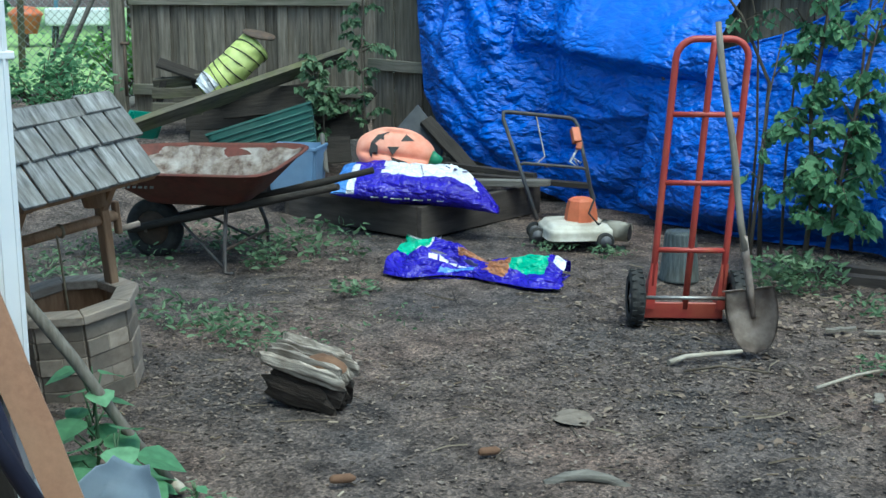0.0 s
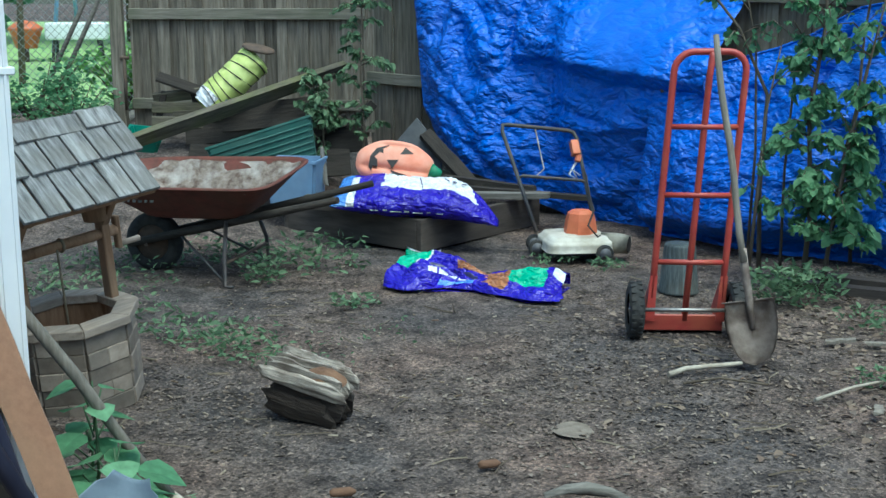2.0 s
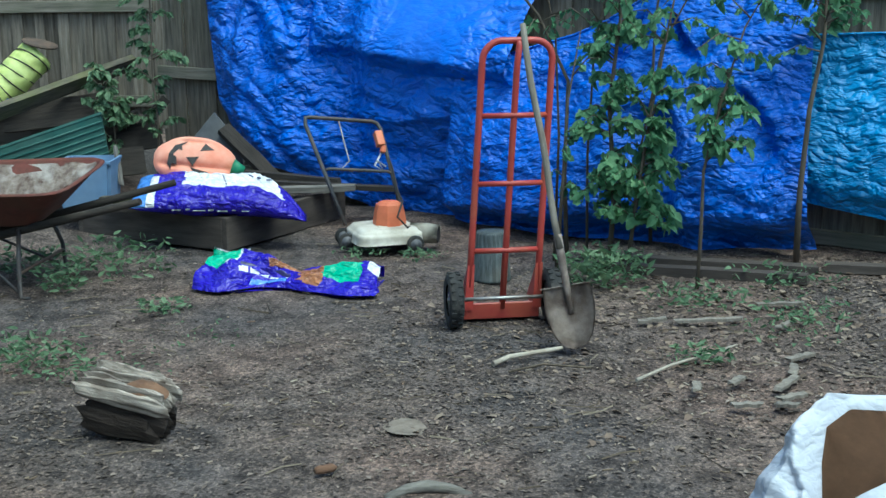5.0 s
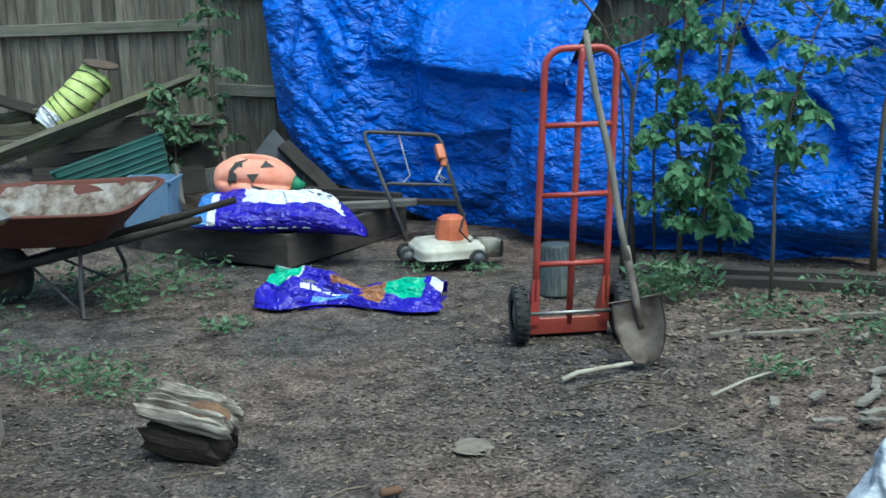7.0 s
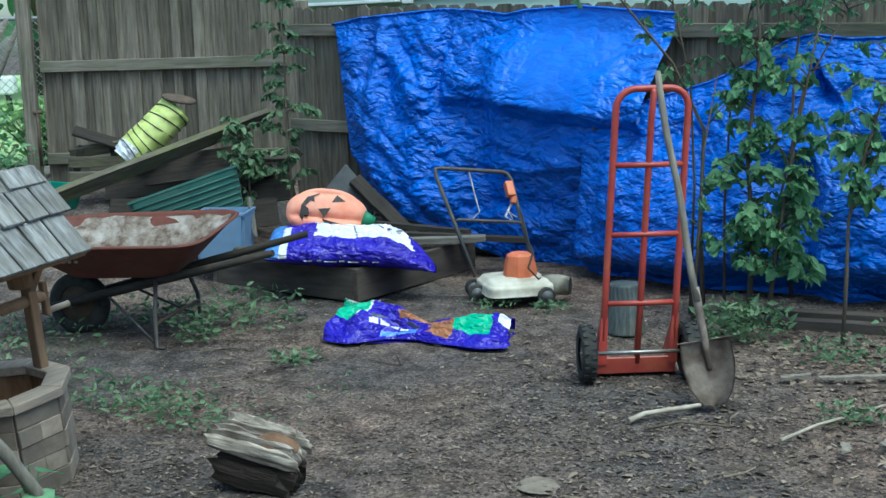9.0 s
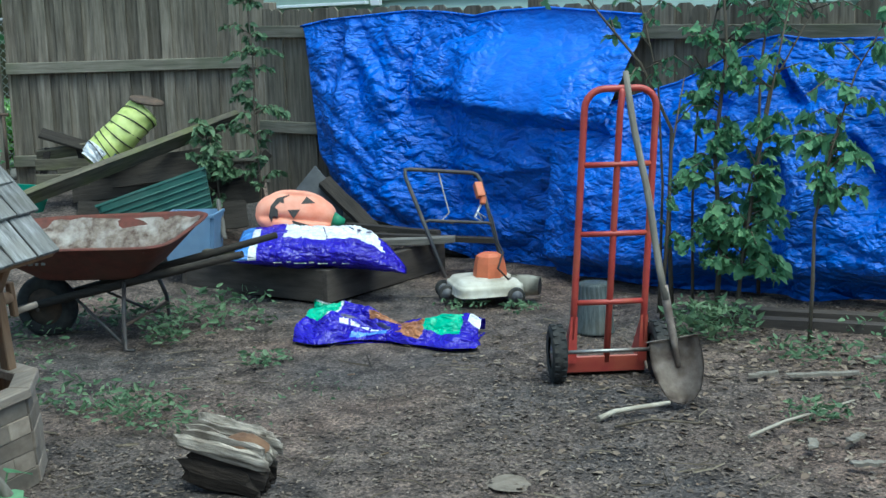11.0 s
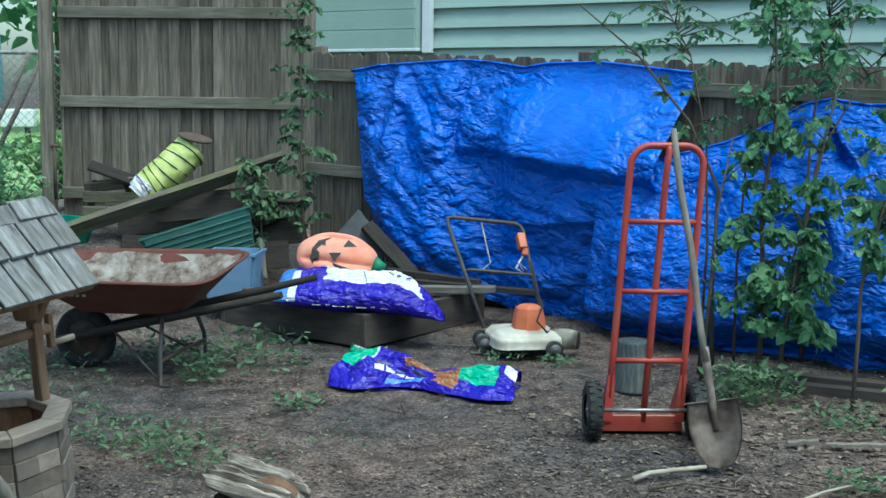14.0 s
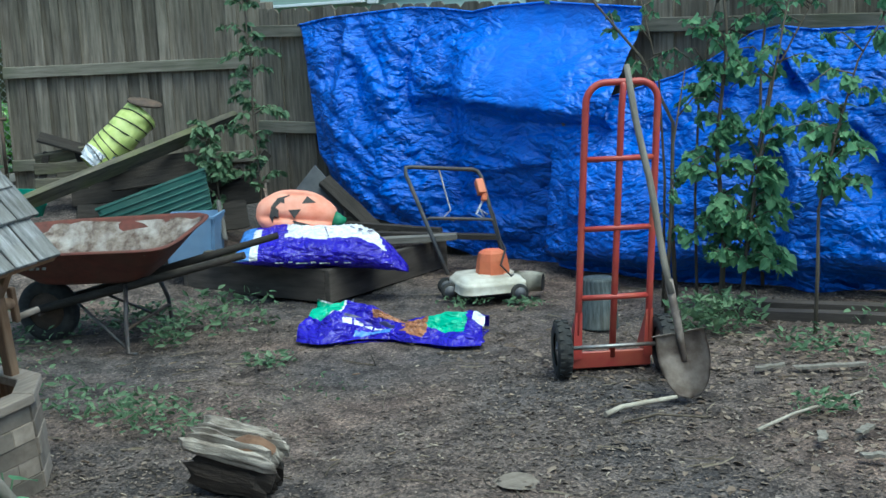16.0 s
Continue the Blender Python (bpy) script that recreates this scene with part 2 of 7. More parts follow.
M["mortar"] = surface("dried_mortar", (0.3, 0.255, 0.22), (0.075, 0.045, 0.034), scale=20, rough=0.95, bump=1.0, stain=(0.55, 0.52, 0.49), stain_scale=8, stain_amount=0.6, vary=0, spec=0.2)
M["handle_wood"] = surface("worn_ash_handle", (0.28, 0.25, 0.21), (0.14, 0.12, 0.098), scale=7, stretch=(9, 9, 1), rough=0.8, bump=0.3, stain=(0.15, 0.13, 0.11), stain_scale=9, vary=0.1)
M["blade"] = surface("rusty_grey_blade", (0.34, 0.285, 0.25), (0.17, 0.13, 0.105), scale=14, rough=0.6, bump=0.3, metal=0.25, stain=(0.09, 0.062, 0.05), stain_scale=9, stain_amount=0.95, vary=0)
M["orange"] = surface("orange_plastic", (0.66, 0.18, 0.085), (0.52, 0.14, 0.065), scale=20, rough=0.45, bump=0.05, stain=(0.5, 0.16, 0.07), stain_scale=8, vary=0)
M["mower_white"] = surface("grimy_white_paint", (0.66, 0.63, 0.55), (0.5, 0.46, 0.38), scale=18, rough=0.55, bump=0.1, stain=(0.3, 0.26, 0.19), stain_scale=7, stain_amount=0.7, vary=0)
M["pumpkin"] = surface("faded_orange_pumpkin_plastic", (0.8, 0.33, 0.23), (0.68, 0.22, 0.13), scale=14, rough=0.6, bump=0.15, stain=(0.72, 0.42, 0.32), stain_scale=5, vary=0)
M["black"] = surface("black_paint", (0.035, 0.03, 0.03), (0.02, 0.018, 0.018), scale=20, rough=0.6, bump=0.05, vary=0)
M["leaf_green_paint"] = surface("green_painted_plastic", (0.04, 0.24, 0.12), (0.03, 0.16, 0.08), scale=20, rough=0.5, bump=0.05, vary=0)
M["purple"] = surface("glossy_violet_film", (0.022, 0.009, 0.47), (0.015, 0.006, 0.33), scale=12, rough=0.17, bump=0.25, stain=(0.03, 0.016, 0.3), stain_scale=7, vary=0, spec=0.45)
M["film_white"] = surface("glossy_white_film", (0.8, 0.8, 0.82), (0.66, 0.67, 0.72), scale=14, rough=0.26, bump=0.2, vary=0, spec=0.6)
M["film_blue"] = surface("light_blue_film", (0.12, 0.3, 0.75), (0.07, 0.2, 0.6), scale=14, rough=0.26, bump=0.2, vary=0, spec=0.6)
M["film_green"] = surface("glossy_green_film", (0.06, 0.5, 0.3), (0.04, 0.4, 0.22), scale=12, rough=0.25, bump=0.25, stain=(0.06, 0.42, 0.27), vary=0, spec=0.6)
M["film_brown"] = surface("printed_bark_film", (0.45, 0.18, 0.06), (0.16, 0.06, 0.03), scale=30, rough=0.3, bump=0.2, vary=0, spec=0.6)
M["print_dark"] = surface("dark_print", (0.03, 0.03, 0.12), (0.02, 0.02, 0.07), scale=30, rough=0.35, bump=0, vary=0)
M["tub_green"] = surface("dark_green_painted_metal", (0.03, 0.115, 0.095), (0.018, 0.07, 0.06), scale=12, rough=0.6, bump=0.15, stain=(0.07, 0.13, 0.11), stain_scale=4, vary=0)
M["bin_blue"] = surface("blue_grey_plastic", (0.2, 0.33, 0.52), (0.15, 0.26, 0.44), scale=14, rough=0.5, bump=0.06, stain=(0.2, 0.27, 0.38), vary=0)
M["teal"] = surface("teal_plastic", (0.02, 0.2, 0.14), (0.015, 0.14, 0.1), scale=14, rough=0.4, bump=0.05, vary=0)
M["yellow"] = surface("yellow_plastic_sheet", (0.6, 0.66, 0.22), (0.42, 0.5, 0.13), scale=12, rough=0.4, bump=0.2, stain=(0.6, 0.66, 0.28), stain_scale=6, vary=0)
M["pail"] = surface("grey_galvanised_pail", (0.12, 0.14, 0.145), (0.02, 0.024, 0.026), scale=9, stretch=(6, 6, 0.7), rough=0.7, bump=0.3, metal=0.3, stain=(0.1, 0.09, 0.07), stain_scale=6, vary=0)
M["slate"] = surface("dark_grey_sheet", (0.07, 0.075, 0.085), (0.04, 0.042, 0.05), scale=10, rough=0.75, bump=0.2, stain=(0.1, 0.1, 0.1), vary=0)
M["bark"] = surface("sapling_bark", (0.15, 0.12, 0.09), (0.07, 0.055, 0.04), scale=10, stretch=(5, 5, 1), rough=0.9, bump=0.5, vary=0.1)
M["ply"] = surface("weathered_plywood", (0.6, 0.47, 0.37), (0.24, 0.155, 0.11), scale=15, stretch=(1.0, 1, 1.8), rough=0.85, bump=0.25, stain=(0.22, 0.14, 0.1), stain_scale=3.0, stain_amount=0.75, vary=0.05, detail=9)
M["ply_grey"] = surface("grey_damp_plywood", (0.62, 0.62, 0.63), (0.12, 0.12, 0.12), scale=17, stretch=(1.0, 1, 1.7), rough=0.9, bump=0.4, stain=(0.1, 0.1, 0.1), stain_scale=6, stain_amount=0.7, vary=0.05, detail=9)
M["trim_wood"] = surface("bare_corner_board", (0.33, 0.285, 0.24), (0.18, 0.15, 0.125), scale=5, stretch=(9, 9, 0.7), rough=0.85, bump=0.3, stain=(0.2, 0.17, 0.14), vary=0)
M["white_paint"] = surface("white_painted_metal", (0.8, 0.81, 0.83), (0.74, 0.75, 0.78), scale=8, rough=0.4, bump=0.03, stain=(0.7, 0.71, 0.74), vary=0)
M["tan_board"] = surface("tan_hardboard", (0.45, 0.25, 0.155), (0.37, 0.2, 0.125), scale=10, stretch=(5, 5, 1), rough=0.75, bump=0.1, stain=(0.42, 0.27, 0.17), vary=0)
M["navy"] = surface("dark_blue_fibreglass", (0.024, 0.026, 0.055), (0.016, 0.018, 0.038), scale=20, rough=0.4, bump=0.05, stain=(0.06, 0.065, 0.1), vary=0)
M["grey_plastic"] = surface("grey_plastic", (0.12, 0.12, 0.13), (0.09, 0.09, 0.1), scale=20, rough=0.5, bump=0.05, vary=0)
M["snow_blade"] = surface("blue_grey_snow_shovel_plastic", (0.34, 0.42, 0.52), (0.28, 0.35, 0.44), scale=14, rough=0.5, bump=0.06, stain=(0.27, 0.32, 0.38), vary=0)
M["bag_white"] = surface("white_bag_plastic", (0.58, 0.6, 0.65), (0.48, 0.5, 0.57), scale=10, rough=0.4, bump=0.35, stain=(0.54, 0.57, 0.64), vary=0)
M["cardboard"] = surface("brown_cardboard", (0.16, 0.085, 0.045), (0.11, 0.058, 0.03), scale=12, rough=0.85, bump=0.15, vary=0)
M["siding"] = surface("pale_green_vinyl_siding", (0.4, 0.5, 0.45), (0.36, 0.46, 0.41), scale=5, stretch=(1, 1, 6), rough=0.55, bump=0.05, stain=(0.34, 0.43, 0.39), vary=0.05)
M["galv"] = surface("galvanised_wire", (0.35, 0.36, 0.36), (0.25, 0.26, 0.26), scale=20, rough=0.5, bump=0, metal=0.6, vary=0)
M["stump_top"] = surface("bleached_split_wood", (0.62, 0.55, 0.48), (0.045, 0.034, 0.027), scale=5, stretch=(1, 9, 9), rough=0.9, bump=1.0, stain=(0.1, 0.072, 0.055), stain_scale=9, stain_amount=0.7, vary=0.5)
M["stump_cut"] = surface("brown_rotten_face", (0.2, 0.115, 0.07), (0.11, 0.06, 0.038), scale=14, rough=0.95, bump=0.5, vary=0)
M["stump_dark"] = surface("black_rotten_bark", (0.055, 0.042, 0.035), (0.018, 0.014, 0.012), scale=7, stretch=(1, 8, 8), rough=0.95, bump=1.0, vary=0.4)
M["pale_stick"] = surface("bleached_stick", (0.55, 0.5, 0.42), (0.32, 0.27, 0.21), scale=12, rough=0.85, bump=0.4, vary=0.2)
M["tarp"] = tarp_mat("blue_tarpaulin", (0.013, 0.15, 0.74), (0.009, 0.1, 0.56))
M["tarp_cyan"] = tarp_mat("faded_cyan_tarpaulin", (0.03, 0.27, 0.62), (0.02, 0.2, 0.5))
M["bag_cyan"] = tarp_mat("bright_blue_bag", (0.02, 0.27, 0.8), (0.015, 0.2, 0.65))
M["rope"] = surface("old_rope", (0.3, 0.24, 0.16), (0.18, 0.14, 0.09), scale=30, rough=0.95, bump=0.4, vary=0)
M["foliage"] = scatter_mat("sapling_leaves", [(0.07, 0.165, 0.085), (0.13, 0.275, 0.14), (0.23, 0.41, 0.21), (0.1, 0.22, 0.11)], rough=0.6, translucent=0.4, spec=0.2)
M["weed"] = scatter_mat("weed_leaves", [(0.07, 0.125, 0.065), (0.12, 0.2, 0.105), (0.21, 0.3, 0.17)], rough=0.6, translucent=0.3)
M["broadleaf"] = scatter_mat("broad_leaves", [(0.11, 0.25, 0.125), (0.17, 0.35, 0.18), (0.23, 0.42, 0.24)], rough=0.45, translucent=0.35)
# brighter, yellower greens: direct sun on the leaves is put into the colour
M["sun_toned_leaf"] = scatter_mat("sunlit_leaves", [(0.16, 0.34, 0.08), (0.26, 0.48, 0.14), (0.1, 0.22, 0.06)], rough=0.6, translucent=0.45)
M["litter"] = scatter_mat("dry_leaf_bits", [(0.05, 0.041, 0.036), (0.11, 0.087, 0.074), (0.19, 0.15, 0.125), (0.075, 0.06, 0.051), (0.27, 0.22, 0.185), (0.13, 0.102, 0.086), (0.06, 0.049, 0.043)], rough=0.95)
M["chip"] = scatter_mat("wood_chips", [(0.14, 0.1, 0.07), (0.28, 0.22, 0.16), (0.42, 0.36, 0.28), (0.2, 0.13, 0.09)], rough=0.95)
M["dry_leaf"] = surface("grey_dry_leaf", (0.25, 0.21, 0.17), (0.13, 0.105, 0.085), scale=18, rough=0.9, bump=0.4, vary=0)
M["big_litter"] = scatter_mat("dry_leaves", [(0.08, 0.06, 0.046), (0.17, 0.13, 0.1), (0.28, 0.22, 0.17), (0.14, 0.1, 0.076), (0.06, 0.047, 0.038)], rough=0.9)
M["twig"] = scatter_mat("twigs", [(0.07, 0.055, 0.04), (0.12, 0.095, 0.07), (0.24, 0.2, 0.15)], rough=0.95)

for film in ("purple", "film_white", "film_blue", "film_green", "film_brown"):
    creased(M[film], 10.0, 0.95, 0.075, 0.15)
creased(M["bag_white"], 7.0, 0.6, 0.05, 0.4)


# ---------- mesh helpers ----------
def part(name, bm, material, parent=None, label="", smooth=False, m=None):
    """Links a bmesh as one mesh object, under a thing or a part."""
    data = bpy.data.meshes.new(name)
    bm.normal_update()
    bm.to_mesh(data)
    bm.free()
    for mat in (material if isinstance(material, (list, tuple)) else [material]):
        data.materials.append(mat)
    if smooth:
        data.polygons.foreach_set("use_smooth", [True] * len(data.polygons))
    ob = new(name, data)
    ob.parent = parent
    if m is not None:
        ob.matrix_basis = m
    if label:
        ob["label"] = label
    return ob


def again(ob, m, parent=None):
    """One more object on the same mesh."""
    o = new(ob.name.split(".")[0], ob.data)
    o.parent = parent if parent is not None else ob.parent
    o.matrix_basis = m
    return o


def thing(name, m, label, category, group="", kind=""):
    e = new(name)
    e.empty_display_size = 0.1
    e.matrix_basis = m
    return tagged(e, label, category, group, kind)


def box(bm, sx, sy, sz, m=None, bevel=0.0, seg=1):
    made = bmesh.ops.create_cube(bm, size=1)["verts"]
    bmesh.ops.transform(bm, matrix=Matrix.Diagonal((sx, sy, sz, 1)), verts=made)
    if bevel:
        edges = list({e for v in made for e in v.link_edges})
        made = list({v for f in bmesh.ops.bevel(bm, geom=edges, offset=bevel, segments=seg, profile=0.7, affect="EDGES")["faces"] for v in f.verts} | {v for v in made if v.is_valid})
    if m is not None:
        bmesh.ops.transform(bm, matrix=m, verts=made)
    return made


def tube(bm, pts, r, seg=10, closed=False, cap=True):
    """A round bar along points; r is one radius or one for each point."""
    pts = [Vector(p) for p in pts]
    rs = r if isinstance(r, (list, tuple)) else [r] * len(pts)
    n = len(pts)
    rings, up = [], None
    for i, p in enumerate(pts):
        a = pts[i - 1] if (i or closed) else p
        b = pts[(i + 1) % n] if (i < n - 1 or closed) else p
        d = (b - a).normalized()
        if up is None:
            up = d.orthogonal().normalized()
        up = (up - d * up.dot(d)).normalized()
        side = d.cross(up)
        rings.append([bm.verts.new(p + (up * math.cos(k * math.tau / seg) + side * math.sin(k * math.tau / seg)) * rs[i]) for k in range(seg)])
    for i in range(n if closed else n - 1):
        a, b = rings[i], rings[(i + 1) % n]
        for k in range(seg):
            bm.faces.new((a[k], a[(k + 1) % seg], b[(k + 1) % seg], b[k])).smooth = True
    if cap and not closed:
        bm.faces.new(rings[0][::-1])
        bm.faces.new(rings[-1])


def arc(c, r, a0, a1, n, ax=(1, 0, 0), ay=(0, 0, 1)):
    ax, ay, c = Vector(ax), Vector(ay), Vector(c)
    return [c + ax * r * math.cos(radians(a0 + (a1 - a0) * i / n)) + ay * r * math.sin(radians(a0 + (a1 - a0) * i / n)) for i in range(n + 1)]


def lathe(bm, profile, seg=24, m=None):
    """Turns (radius, height) points about z."""
    rings = [[bm.verts.new((r * math.cos(k * math.tau / seg), r * math.sin(k * math.tau / seg), z)) for k in range(seg)] for r, z in profile]
    for a, b in zip(rings, rings[1:]):
        for k in range(seg):
            bm.faces.new((a[k], a[(k + 1) % seg], b[(k + 1) % seg], b[k])).smooth = True
    if m is not None:
        bmesh.ops.transform(bm, matrix=m, verts=[v for ring in rings for v in ring])
    return rings


def grid(bm, nu, nv, fn, mat=None):
    vs = [[bm.verts.new(fn(i / nu, j / nv)) for j in range(nv + 1)] for i in range(nu + 1)]
    for i in range(nu):
        for j in range(nv):
            f = bm.faces.new((vs[i][j], vs[i + 1][j], vs[i + 1][j + 1], vs[i][j + 1]))
            f.smooth = True
            if mat:
                f.material_index = mat((i + 0.5) / nu, (j + 0.5) / nv)
    return vs


def solid(bm, t):
    bmesh.ops.solidify(bm, geom=bm.faces[:], thickness=t)


def lerp_list(table, u):
    """Smooth reading of a short table of (u, values...)."""
    for a, b in zip(table, table[1:]):
        if u <= b[0]:
            k = min(1, max(0, (u - a[0]) / (b[0] - a[0])))
            k = k * k * (3 - 2 * k) * 0.5 + k * 0.5
            return [p + (q - p) * k for p, q in zip(a[1:], b[1:])]
    return list(table[-1][1:])


def smooth01(v):
    v = min(1, max(0, v))
    return v * v * (3 - 2 * v)


def gz(x, y):
    """Height of the ground: level yard, rising towards the back beyond the wheelbarrow."""
    rise = 0.45 * smooth01((y - 7.4) / 2.6) * smooth01((-0.3 - x) / 1.6)
    far = 0.35 * smooth01((y - 11) / 7) * smooth01((-1.5 - x) / 2)
    return rise + far


def ground_z(x, y):
    """Height of the dirt with its small unevenness."""
    v = Vector((x, y, 0))
    return gz(x, y) + 0.022 * noise.noise(v * 0.9) + 0.014 * noise.noise(v * 3.1) + 0.009 * noise.noise(v * 8.0) - 0.008


def pieces(name, verts, faces, material, parent=None, label="", category="", m=None):
    """Many loose small faces as one object."""
    data = bpy.data.meshes.new(name)
    data.from_pydata(verts, [], faces)
    data.materials.append(material)
    ob = new(name, data)
    ob.parent = parent
    if m is not None:
        ob.matrix_basis = m
    return tagged(ob, label, category, "", "stuff")


def leaf_faces(verts, faces, p, d, up, size, lobed=False, fold=0.25, wide=1.0):
    """One leaf from its stalk at p along d: a folded blade, pointed or with three lobes."""
    d = Vector(d).normalized()
    s = d.cross(Vector(up))
    s = s.normalized() if s.length > 1e-4 else d.orthogonal().normalized()
    n = s.cross(d)
    if lobed:
        left = [(0.02, 0.06), (0.12, 0.3), (0.05, 0.52), (0.42, 0.46), (0.45, 0.26), (0.72, 0.3)]
    else:
        left = [(0.12, 0.2 * wide), (0.35, 0.32 * wide), (0.65, 0.24 * wide)]
    b = len(verts)
    p = Vector(p)
    k = len(left)
    verts.append(p[:])
    for y, x in left:
        verts.append((p + d * y * size + s * x * size + n * (x * fold - 0.25 * y * y) * size)[:])
    verts.append((p + d * size - n * 0.25 * size)[:])
    for y, x in left:
        verts.append((p + d * y * size - s * x * size + n * (x * fold - 0.25 * y * y) * size)[:])
    mid = len(verts)
    verts.append((p + d * 0.5 * size - n * 0.07 * size)[:])
    right = list(range(b, b + k + 2))
    for i in range(len(right) - 1):
        faces.append((right[i + 1], right[i], mid))
    lft = [b] + list(range(b + k + 2, b + 2 * k + 2)) + [b + k + 1]
    for i in range(len(lft) - 1):
        faces.append((lft[i], lft[i + 1], mid))


rng = random.Random(7)


def rand_dir(z0=-1.0, z1=1.0):
    a, z = rng.uniform(0, math.tau), rng.uniform(z0, z1)
    r = math.sqrt(max(0, 1 - z * z))
    return Vector((r * math.cos(a), r * math.sin(a), z))


# ---------- ground ----------
def axis(lo, hi, step, far):
    a = [lo + i * step for i in range(int((hi - lo) / step) + 1)]
    g = [1.5, 4, 9, 20, 45, 100, far]
    return [lo - v for v in reversed(g)] + a + [a[-1] + v for v in g]


def build_ground():
    xs, ys = axis(-4.5, 5.5, 0.07, 400), axis(1.0, 13.0, 0.07, 400)
    verts, faces = [], []
    for y in ys:
        for x in xs:
            near = -4.6 < x < 5.6 and 0.9 < y < 13.1
            verts.append((x, y, ground_z(x, y) if near else gz(x, y) - 0.008))
    w = len(xs)
    for j in range(len(ys) - 1):
        for i in range(w - 1):
            faces.append((j * w + i, j * w + i + 1, (j + 1) * w + i + 1, (j + 1) * w + i))
    data = bpy.data.meshes.new("ground")
    data.from_pydata(verts, [], faces)
    data.materials.append(M["dirt"])
    data.polygons.foreach_set("use_smooth", [True] * len(faces))
    tagged(new("ground", data), "bare brown trodden dirt yard with leaf litter", "ground", "", "structure")
    bm = bmesh.new()
    grid(bm, 60, 60, lambda u, v: Vector((-40 + 37.2 * u, 11.6 + 30 * v, gz(-40 + 37.2 * u, 11.6 + 30 * v) + 0.03)))
    lawn = part("lawn", bm, M["lawn"])
    tagged(lawn, "green mown lawn beyond the wire fence, painted sun-bright", "lawn", "", "structure")


build_ground()


# ---------- fences ----------
def slat_mesh(w, h, t=0.018, dog=0.0):
    bm = bmesh.new()
    pts = [(-w / 2, 0), (w / 2, 0), (w / 2, h - dog), (w / 2 - dog, h), (-w / 2 + dog, h), (-w / 2, h - dog)] if dog else [(-w / 2, 0), (w / 2, 0), (w / 2, h), (-w / 2, h)]
    f = bm.faces.new([bm.verts.new((x, 0, z)) for x, z in pts])
    ext = bmesh.ops.extrude_face_region(bm, geom=[f])["geom"]
    bmesh.ops.translate(bm, vec=(0, t, 0), verts=[v for v in ext if isinstance(v, bmesh.types.BMVert)])
    bmesh.ops.recalc_face_normals(bm, faces=bm.faces[:])
    return bm


def fence(name, a, b, z0, top, rails, width, label, dog=0.0, drop=0.0, posts=()):
    """Upright slats behind rails, from a to b; drop lowers it evenly towards b."""
    a, b = Vector((*a, 0)), Vector((*b, 0))
    length = (b - a).length
    turn = math.degrees(math.atan2(b.y - a.y, b.x - a.x))
    th = thing(name, pose(a.x, a.y, 0, 0, 0, turn), label, "fence")
    first = {}
    s = 0.0
    while s < length:
        w = width * rng.choice((0.8, 1.0, 1.0, 1.15))
        front = len(th.children) % 2
        key = (round(w, 3), front)
        m = pose(s + w / 2, (-0.004 if front else 0.02) + rng.uniform(-0.002, 0.002), z0 - drop * s / length + rng.uniform(-0.012, 0.012), 0.0, rng.uniform(-0.12, 0.12), 0)
        if key not in first:
            first[key] = part("slat", slat_mesh(w + (-0.006 if front else 0.02), top - z0, dog=dog), M["fence"], th, m=m)
        else:
            again(first[key], m)
        s += w
    for z in rails:
        bm = bmesh.new()
        box(bm, length, 0.04, 0.088, bevel=0.004)
        part("rail", bm, M["rail"], th, m=pose(length / 2, -0.024, z - drop / 2, 0, math.degrees(math.atan2(drop, length)), 0))
    for s in posts:
        bm = bmesh.new()
        box(bm, 0.09, 0.09, top - z0 + 0.1, bevel=0.006)
        part("post", bm, M["fence"], th, m=pose(s, 0.066, (top + z0) / 2 - drop * s / length))
    return th


FB, FD, FN = Vector((-0.6, 9.75, 0)), Vector((0.781, -0.625, 0)), Vector((-0.625, -0.781, 0))


def fpt(s, z, out):
    return FB + FD * s + FN * out + Vector((0, 0, z))


fence("tall_wooden_fence", (-2.56, 10.0), (-0.63, 9.76), 0.46, 2.32, (0.67, 1.39, 2.08), 0.088, "tall weathered grey-brown wooden fence panel with narrow slats", posts=(0.05, 1.9))
fence("low_wooden_fence", FB[:2], (FB + FD * 7.5)[:2], -0.02, 1.79, (0.2, 0.9, 1.62), 0.135, "weathered grey-brown picket fence with clipped tops", dog=0.03, drop=0.22, posts=(0.06, 2.4, 4.8, 7.2))
bm = bmesh.new()
box(bm, 0.1, 0.1, 2.3, bevel=0.008)
gp = thing("gate_post", pose(-2.66, 9.97, 0.42), "weathered square wooden gate post with a rusty latch bar", "post")
part("post", bm, M["fence"], gp, m=pose(0, 0, 1.12))
bm = bmesh.new()
tube(bm, [(0.06, -0.06, 0.2), (0.06, -0.06, 0.62)], 0.012, 8)
tube(bm, [(0.03, -0.06, 0.62), (0.1, -0.06, 0.62)], 0.014, 8)
part("latch_bar", bm, M["rust_dark"], gp)


